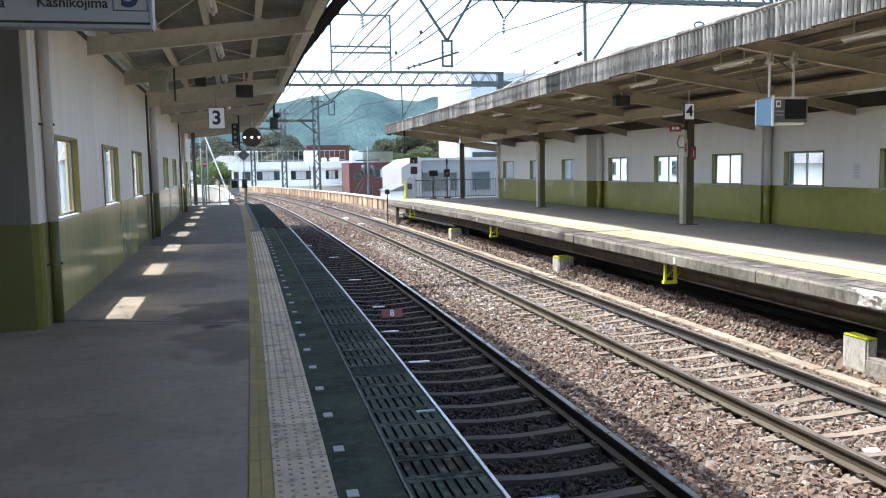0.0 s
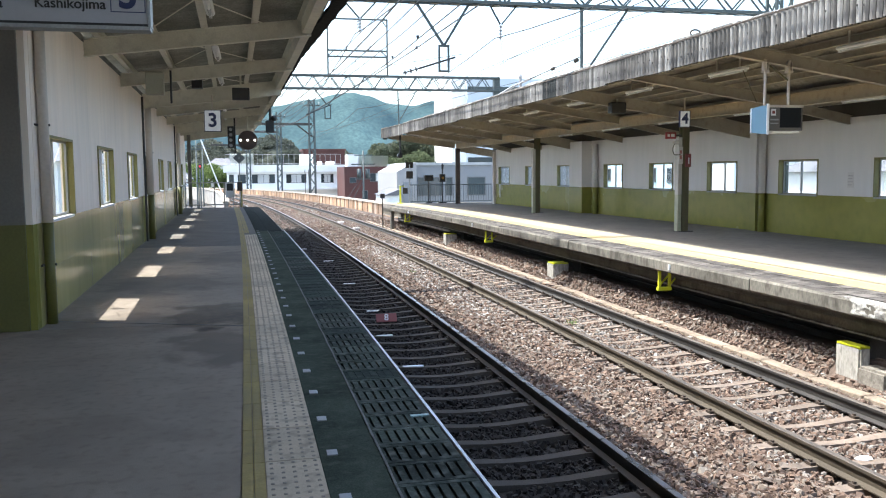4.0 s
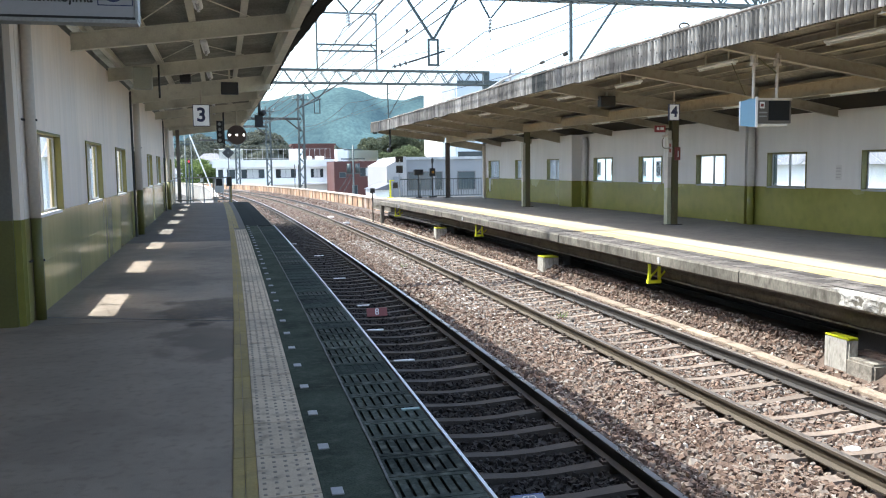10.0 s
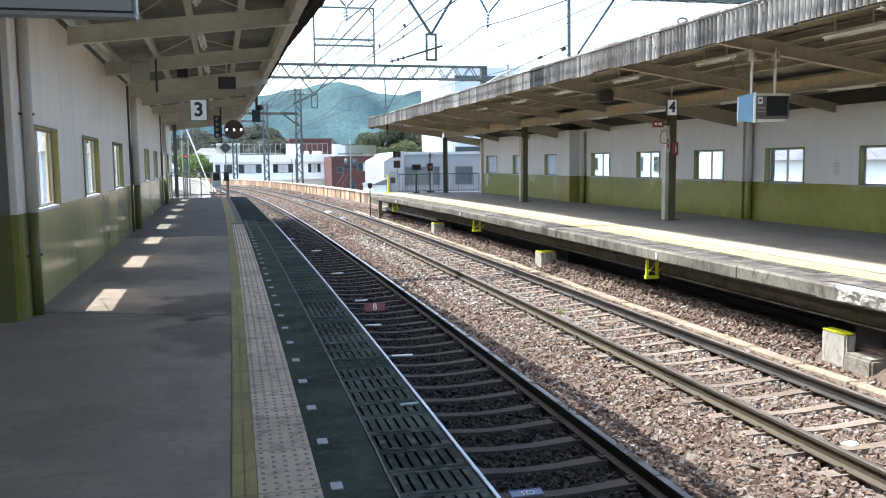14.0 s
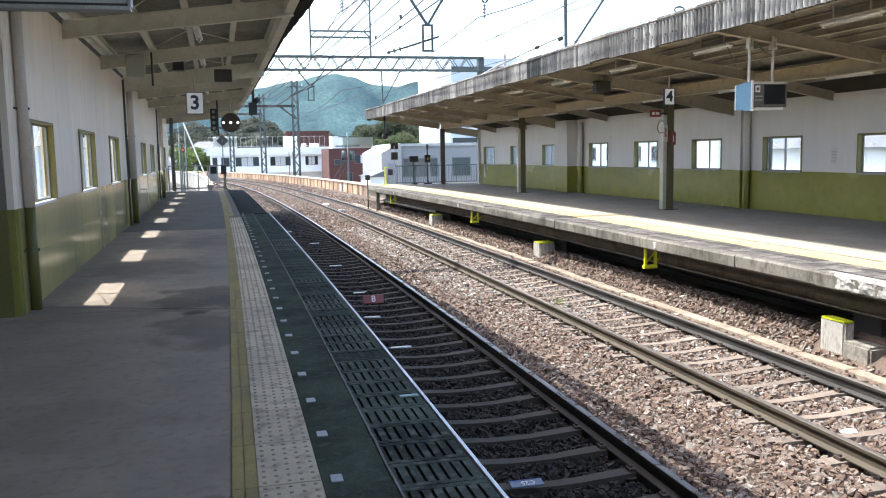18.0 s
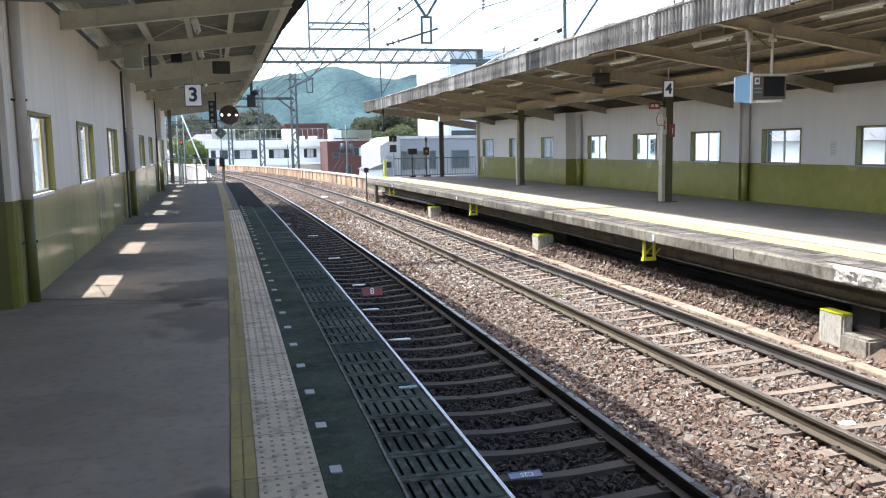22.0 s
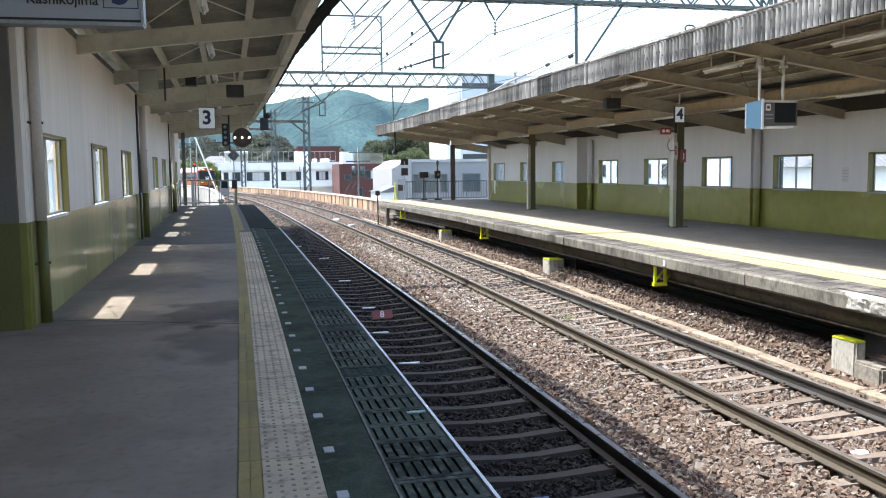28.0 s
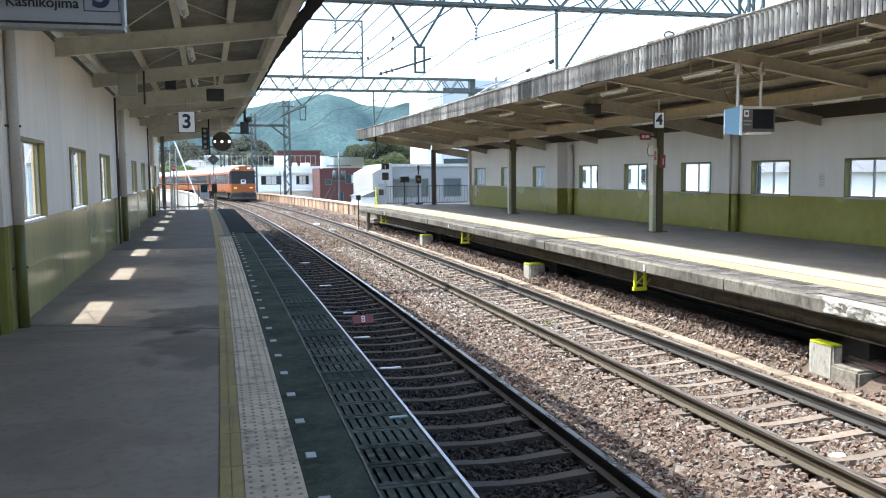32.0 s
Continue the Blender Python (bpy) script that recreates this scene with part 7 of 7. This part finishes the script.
def leaf_cloud(blobs, per, size, seed, name, material):
    """Small leaf clumps strewn through a crown's lobes."""
    rng = np.random.default_rng(seed)
    centres = []
    for cx, cy, cz, r in blobs:
        n = int(per * r * r)
        d = rng.normal(size=(n, 3))
        d /= np.linalg.norm(d, axis=1)[:, None]
        rad = r * (0.5 + 0.55 * rng.random(n) ** 0.6)
        centres.append(d * rad[:, None] * (1, 1, 0.8) + (cx, cy, cz))
    c = np.concatenate(centres)
    n = len(c)
    a = rng.normal(size=(n, 3))
    a /= np.linalg.norm(a, axis=1)[:, None]
    b = np.cross(a, rng.normal(size=(n, 3)))
    b /= np.linalg.norm(b, axis=1)[:, None]
    k = size * rng.uniform(0.6, 1.4, (n, 1))
    vs = np.stack((c + a * k, c + b * k * 0.7, c - a * k, c - b * k * 0.7), 1).reshape(-1, 3)
    me = bpy.data.meshes.new(name)
    me.from_pydata(vs.tolist(), [], np.arange(4 * n).reshape(n, 4).tolist())
    me.materials.append(material)
    return me


def tree(x, y, z, h, r, seed, material, label, size=0.28, per=60):
    rng = random.Random(seed)
    t = thing("tree", label, "tree", pose(x, y, z), "trees beyond the line")
    bm = bmesh.new()
    rod(bm, (0, 0, 0), (0.1 * r, 0, h * 0.55), 0.05 * h, 9, 0.025 * h)
    for k in range(5):
        a = k * 1.26 + rng.random()
        rod(bm, (0.08 * r, 0, h * (0.35 + 0.05 * k)), (0.65 * r * math.cos(a), 0.65 * r * math.sin(a), h * rng.uniform(0.6, 0.85)), 0.018 * h, 6, 0.008 * h)
    part("trunk", bm, BARK, t)
    blobs = [(rng.uniform(-0.6, 0.6) * r, rng.uniform(-0.6, 0.6) * r, h * rng.uniform(0.5, 0.95), r * rng.uniform(0.3, 0.55)) for _ in range(11)]
    ob = new("crown", leaf_cloud(blobs, per, size, seed, "crown", material))
    ob.parent = t
    return t


for k, (x, y, h, r) in enumerate(((28.5, 196, 15.0, 4.2), (33, 202, 17.0, 5.5), (39, 205, 18.2, 6.0), (45, 200, 16.5, 5.5), (51, 204, 16, 5.5), (36, 188, 13.6, 4.6), (42.5, 190, 13.5, 4.6), (30.5, 190, 12.8, 4.0), (56, 196, 16, 5.5))):
    tree(x, y, -8, h, r, 40 + k, LEAF_DULL if k in (5, 6, 7) else LEAF, "broad leafy tree behind the hall in full leaf", 0.2, 170)
for k, (x, y, h, r) in enumerate(((-10.5, 190, 11.0, 3.6), (-6.5, 196, 11.5, 3.8), (-14.5, 195, 11.5, 4.2), (-19, 200, 12, 5), (-25, 190, 12, 5))):
    tree(x, y, -8, h, r, 60 + k, LEAF_BRIGHT, "bright green leafy tree beyond the parapet", 0.19, 150)


def hill_mesh(name, x0, x1, y0, y1, nx, ny, height, material):
    bm = bmesh.new()
    rows = []
    for j in range(ny + 1):
        y = y0 + (y1 - y0) * j / ny
        rows.append([bm.verts.new((x0 + (x1 - x0) * i / nx, y, height(x0 + (x1 - x0) * i / nx, y))) for i in range(nx + 1)])
    for a, b in zip(rows, rows[1:]):
        for i in range(nx):
            bm.faces.new((a[i], a[i + 1], b[i + 1], b[i]))
    me = mesh_of(name, bm, material, True)
    return new(name, me)


def knoll(x, y):
    h = 0.0
    for cx, cy, w, d, a in ((9, 345, 19, 26, 23.5), (-14, 350, 20, 26, 21.5), (34, 350, 18, 24, 17.0), (58, 355, 16, 26, 21.5), (-55, 360, 34, 30, 22), (75, 380, 40, 36, 17), (-110, 380, 40, 40, 26), (-4, 345, 14, 22, 17)):
        h = max(h, a * math.exp(-((x - cx) / w) ** 2 - ((y - cy) / d) ** 2))
    return -8.5 + h + 1.2 * noise.noise((x * 0.08, y * 0.08, 0))


tagged(hill_mesh("near_hill", -170, 150, 290, 440, 90, 40, knoll, LEAF_FAR), "wooded dark green knoll behind the town", "hill", kind="structure")
rng = np.random.default_rng(11)
blobs = []
for _ in range(1500):
    x, y = rng.uniform(-130, 110), rng.uniform(300, 352)
    z = knoll(x, y)
    if z > -4:
        blobs.append((x, y, z + 0.5, rng.uniform(1.2, 2.6)))
tagged(new("hill_wood", leaf_cloud(blobs, 34, 0.42, 5, "hill_wood", LEAF_FAR)), "dense dark green trees over the knoll", "woods", kind="stuff")


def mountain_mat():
    m = mat("haze_glow_mountain", (0.035, 0.055, 0.05), 0.95, var=0.5, scale=0.06, fine=0.16, bump=0)
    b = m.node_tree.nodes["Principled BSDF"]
    # a weak blue glow stands in for the distance haze
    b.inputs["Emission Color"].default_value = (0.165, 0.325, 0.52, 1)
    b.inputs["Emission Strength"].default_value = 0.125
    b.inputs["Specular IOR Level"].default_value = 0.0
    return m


CREST = ((-1400, 205), (-700, 190), (-350, 158), (-119, 143), (-8, 131), (49, 138), (130, 151), (177, 162), (210, 165), (240, 160), (296, 145), (339, 140), (382, 150), (427, 157), (521, 160), (700, 185), (1500, 215))


def ridge(x, y):
    """The range's skyline height at x, falling away before and behind the crest."""
    for (xa, a), (xb, b) in zip(CREST, CREST[1:]):
        if x <= xb:
            k = (x - xa) / (xb - xa)
            k = k * k * (3 - 2 * k)
            top = a + (b - a) * k
            break
    spur = 40 * noise.noise((x * 0.006, y * 0.002, 7.0))
    d = (y - 1800 - spur) / (300.0 if y < 1800 else 260.0)
    h = (top + 14) * max(0.0, 1 - abs(d) ** 1.3) if abs(d) < 1 else 0.0
    rough = 10 * noise.noise((x * 0.012, y * 0.012, 3.0)) + 6 * noise.noise((x * 0.035, y * 0.035, 1.0)) + 3 * noise.noise((x * 0.1, y * 0.1, 1.0)) + 2 * noise.noise((x * 0.25, y * 0.25, 1.0))
    return -12 + h + rough * min(1.0, abs(d) * 3 + 0.15)


tagged(hill_mesh("mountain", -1300, 1450, 1490, 2080, 420, 90, ridge, mountain_mat()), "blue-green wooded mountain range, a weak blue glow for its haze", "mountain", kind="structure")

# ---- the train ----
ORANGE = mat("orange_train_paint", (0.31, 0.088, 0.015), 0.35, var=0.06, scale=3, fine=20, bump=0.02, dirt=(0.3, 0.1, 0.03), dirt_amount=0.2)
TRAIN_NAVY = mat("dark_blue_train_paint", (0.018, 0.02, 0.035), 0.5, var=0.06, scale=3, fine=20, bump=0.02, spec=0.2)
TRAIN_ROOF = mat("pale_grey_train_roof", (0.5, 0.47, 0.45), 0.6, var=0.1, scale=3, fine=20, bump=0.05, dirt=(0.3, 0.26, 0.22), dirt_amount=0.4)
UNDER = mat("dark_underframe", (0.035, 0.033, 0.03), 0.7, var=0.2, scale=6, fine=30, bump=0.1)
TRAIN_GLASS = mat("train_window_glass", (0.025, 0.03, 0.035), 0.08, var=0.05, bump=0, spec=0.25)
HEAD_GLOW = glow_mat("headlamp_glow", (1.0, 0.85, 0.6), 0.35)
AMBER_GLOW = glow_mat("amber_marker_glow", (1.0, 0.5, 0.12), 0.2)
EMBLEM = mat("white_emblem_plate", (0.75, 0.75, 0.76), 0.4, var=0.04, bump=0)
SPACING, CAR_HALF = 20.7, 10.1


def shell(zs, y0, y1):
    """A slice of the car's body between heights: (half width, z) points, mirrored."""
    prof = [(w, z) for w, z in zs] + [(-w, z) for w, z in reversed(zs)]
    return sweep(bmesh.new(), prof, [y0, y0 + 0.4, 0, y1 - 0.4, y1], lambda y: 0.0)


def rail_car(front, label):
    c = thing("train_car", label, "railway carriage", group="train cars")
    y0, y1 = -CAR_HALF, CAR_HALF
    b0 = y0 + (0.55 if front else 0.0)
    part("lower_body", shell([(1.36, 0.95), (1.4, 1.15), (1.4, 1.93)], b0, y1), ORANGE, c, "orange lower side")
    part("window_band", shell([(1.395, 1.93), (1.375, 3.0)], b0, y1), TRAIN_NAVY, c, "dark blue window band")
    part("upper_body", shell([(1.39, 3.0), (1.36, 3.25)], b0, y1), ORANGE, c, "orange strip above the windows")
    part("roof", shell([(1.36, 3.25), (1.2, 3.5), (0.85, 3.68), (0.4, 3.76)], b0 + 0.1, y1), TRAIN_ROOF, c, "pale grey rounded roof")
    for side in (-1, 1):
        for k in range(9):
            y = -7.2 + k * 1.72
            part("window", boxes((side * 1.395 - 0.012, side * 1.395 + 0.012, y - 0.7, y + 0.7, 2.08, 2.88)), TRAIN_GLASS, c)
        for y in (-8.75, 8.9):
            d = part("door", boxes((side * 1.402 - 0.008, side * 1.402 + 0.008, y - 0.45, y + 0.45, 1.05, 2.95)), ORANGE, c)
            part("door_window", boxes((side * 1.41 - 0.006, side * 1.41 + 0.006, y - 0.25, y + 0.25, 2.05, 2.75)), TRAIN_GLASS, d)
    for y in (-6.2, -2.1, 2.1, 6.2):
        part("roof_unit", bevel(boxes((-0.7, 0.7, y - 1.0, y + 1.0, 3.7, 3.98)), 0.06), TRAIN_ROOF, c)
    part("underframe", boxes((-1.2, 1.2, y0 + 3.9, y1 - 3.9, 0.35, 0.95)), UNDER, c)
    for yb in (-6.9, 6.9):
        bogie = part("bogie", boxes((-1.1, -0.95, yb - 1.6, yb + 1.6, 0.35, 0.65), (0.95, 1.1, yb - 1.6, yb + 1.6, 0.35, 0.65), (-0.95, 0.95, yb - 0.25, yb + 0.25, 0.4, 0.8)), UNDER, c)
        for dy in (-1.05, 1.05):
            part("wheelset", rod(rod(rod(bmesh.new(), (-0.9, yb + dy, 0.43), (0.9, yb + dy, 0.43), 0.07, 8), (-0.79, yb + dy, 0.43), (-0.66, yb + dy, 0.43), 0.43, 20), (0.66, yb + dy, 0.43), (0.79, yb + dy, 0.43), 0.43, 20), DARK_STEEL, bogie)
    if front:
        # rounded nose: slices that narrow towards the front
        def nose(zs, d0, name, material, label=""):
            bm = bmesh.new()
            rings = []
            for y, k in ((b0, 1.0), (b0 - 0.3, 0.97), (b0 - 0.5, 0.9), (b0 - 0.55 - d0, 0.82)):
                prof = [(w * k, z) for w, z in zs] + [(-w * k, z) for w, z in reversed(zs)]
                rings.append([bm.verts.new((x, y + (z - zs[0][1]) * (0.12 if d0 else 0.0) * (1 - k) * 5, z)) for x, z in prof])
            n = len(rings[0])
            for a, b in zip(rings, rings[1:]):
                for i in range(n):
                    bm.faces.new((a[i], a[(i + 1) % n], b[(i + 1) % n], b[i]))
            bm.faces.new(rings[-1])
            bmesh.ops.recalc_face_normals(bm, faces=bm.faces[:])
            return part(name, bm, material, c, label)

        nose([(1.36, 0.95), (1.4, 1.15), (1.4, 1.93)], 0.0, "nose_lower", ORANGE, "orange lower front")
        nose([(1.395, 1.93), (1.375, 3.3)], 0.01, "nose_band", TRAIN_NAVY, "dark wraparound windscreen band")
        nose([(1.375, 3.3), (1.3, 3.5), (0.95, 3.72), (0.4, 3.82)], 0.0, "nose_top", ORANGE, "orange brow above the windscreen")
        yf = b0 - 0.56
        for a, b in ((-1.08, -0.36), (0.36, 1.08), (-0.32, 0.32)):
            part("windscreen", boxes((a, b, yf - 0.012, yf + 0.05, 1.98, 3.27)), TRAIN_GLASS, c, "dark windscreen pane")
        part("emblem", bevel(boxes((-0.27, 0.27, yf - 0.06, yf, 1.9, 2.36)), 0.05), EMBLEM, c, "rounded white front emblem")
        part("emblem_mark", boxes((-0.16, 0.16, yf - 0.068, yf - 0.06, 2.12, 2.3)), TRAIN_NAVY, c)
        for x in (-0.62, 0.62):
            part("headlight", boxes((x - 0.17, x + 0.17, yf - 0.03, yf, 3.5, 3.66)), HEAD_GLOW, c, "lit headlight")
        for x in (-0.82, 0.82):
            part("marker_light", bevel(boxes((x - 0.16, x + 0.16, yf - 0.03, yf, 1.4, 1.55)), 0.02), AMBER_GLOW, c, "lit amber marker light")
            part("lamp_rim", boxes((x - 0.21, x + 0.21, yf - 0.015, yf, 1.35, 1.6)), ORANGE, c)
        part("skirt", bevel(boxes((-1.36, 1.36, yf - 0.06, yf + 0.5, 0.16, 0.98)), 0.08), UNDER, c, "dark front skirt")
        part("coupler", boxes((-0.16, 0.16, yf - 0.45, yf + 0.1, 0.75, 1.0)), UNDER, c)
        part("step_plate", bevel(boxes((-1.25, 1.25, yf - 0.45, yf + 0.1, 0.2, 0.42)), 0.04), mat("grey_snow_plough", (0.045, 0.044, 0.042), 0.6, var=0.2), c, "grey obstacle deflector")
    return c


def pantograph_on(c):
    p = bmesh.new()
    for x in (-0.6, 0.6):
        rod(p, (x, 3.2, 3.75), (x * 0.8, 4.3, 4.4), 0.025, 6)
        rod(p, (x * 0.8, 4.3, 4.4), (x * 0.7, 3.4, 5.0), 0.025, 6)
    rod(p, (-0.85, 3.4, 5.02), (0.85, 3.4, 5.02), 0.03, 6)
    rod(p, (-0.6, 3.2, 3.8), (0.6, 3.2, 3.8), 0.03, 6)
    part("pantograph", p, DARK_STEEL, c)


lead = rail_car(True, "orange express train car with dark blue window band, front end")
CARS = [lead]
middle = rail_car(False, "orange express train car with dark blue window band")
pantograph_on(middle)
CARS.append(middle)
for _ in range(3):
    CARS.append(copy_thing(middle, Matrix.Identity(4)))


def nose_at(t):
    """How far along the line the front of the train stands."""
    return 94.6 + 12.5 * (32.0 - t)


def car_pose(s):
    """A car whose middle is s along the far track: it rests on its two bogies."""
    xa, ya, _ = on_line(s - 6.9, FAR)
    xb, yb, _ = on_line(s + 6.9, FAR)
    za, zb = fall(s - 6.9), fall(s + 6.9)
    m = Matrix.Translation(((xa + xb) / 2, (ya + yb) / 2, RAIL_Z + (za + zb) / 2))
    turn = math.atan2(-(xb - xa), yb - ya)
    return m @ pose(0, 0, 0, math.degrees(math.atan2(zb - za, 13.8)), 0, math.degrees(turn))


def motions():
    """Keys of all that moves: the train comes round the curve at a steady pace."""
    times = [0, 4, 8, 12, 16, 20, 23] + [24 + 0.5 * k for k in range(17)]
    for i, c in enumerate(CARS):
        walk(c, [(t, car_pose(nose_at(t) + CAR_HALF + SPACING * i)) for t in times])


motions()
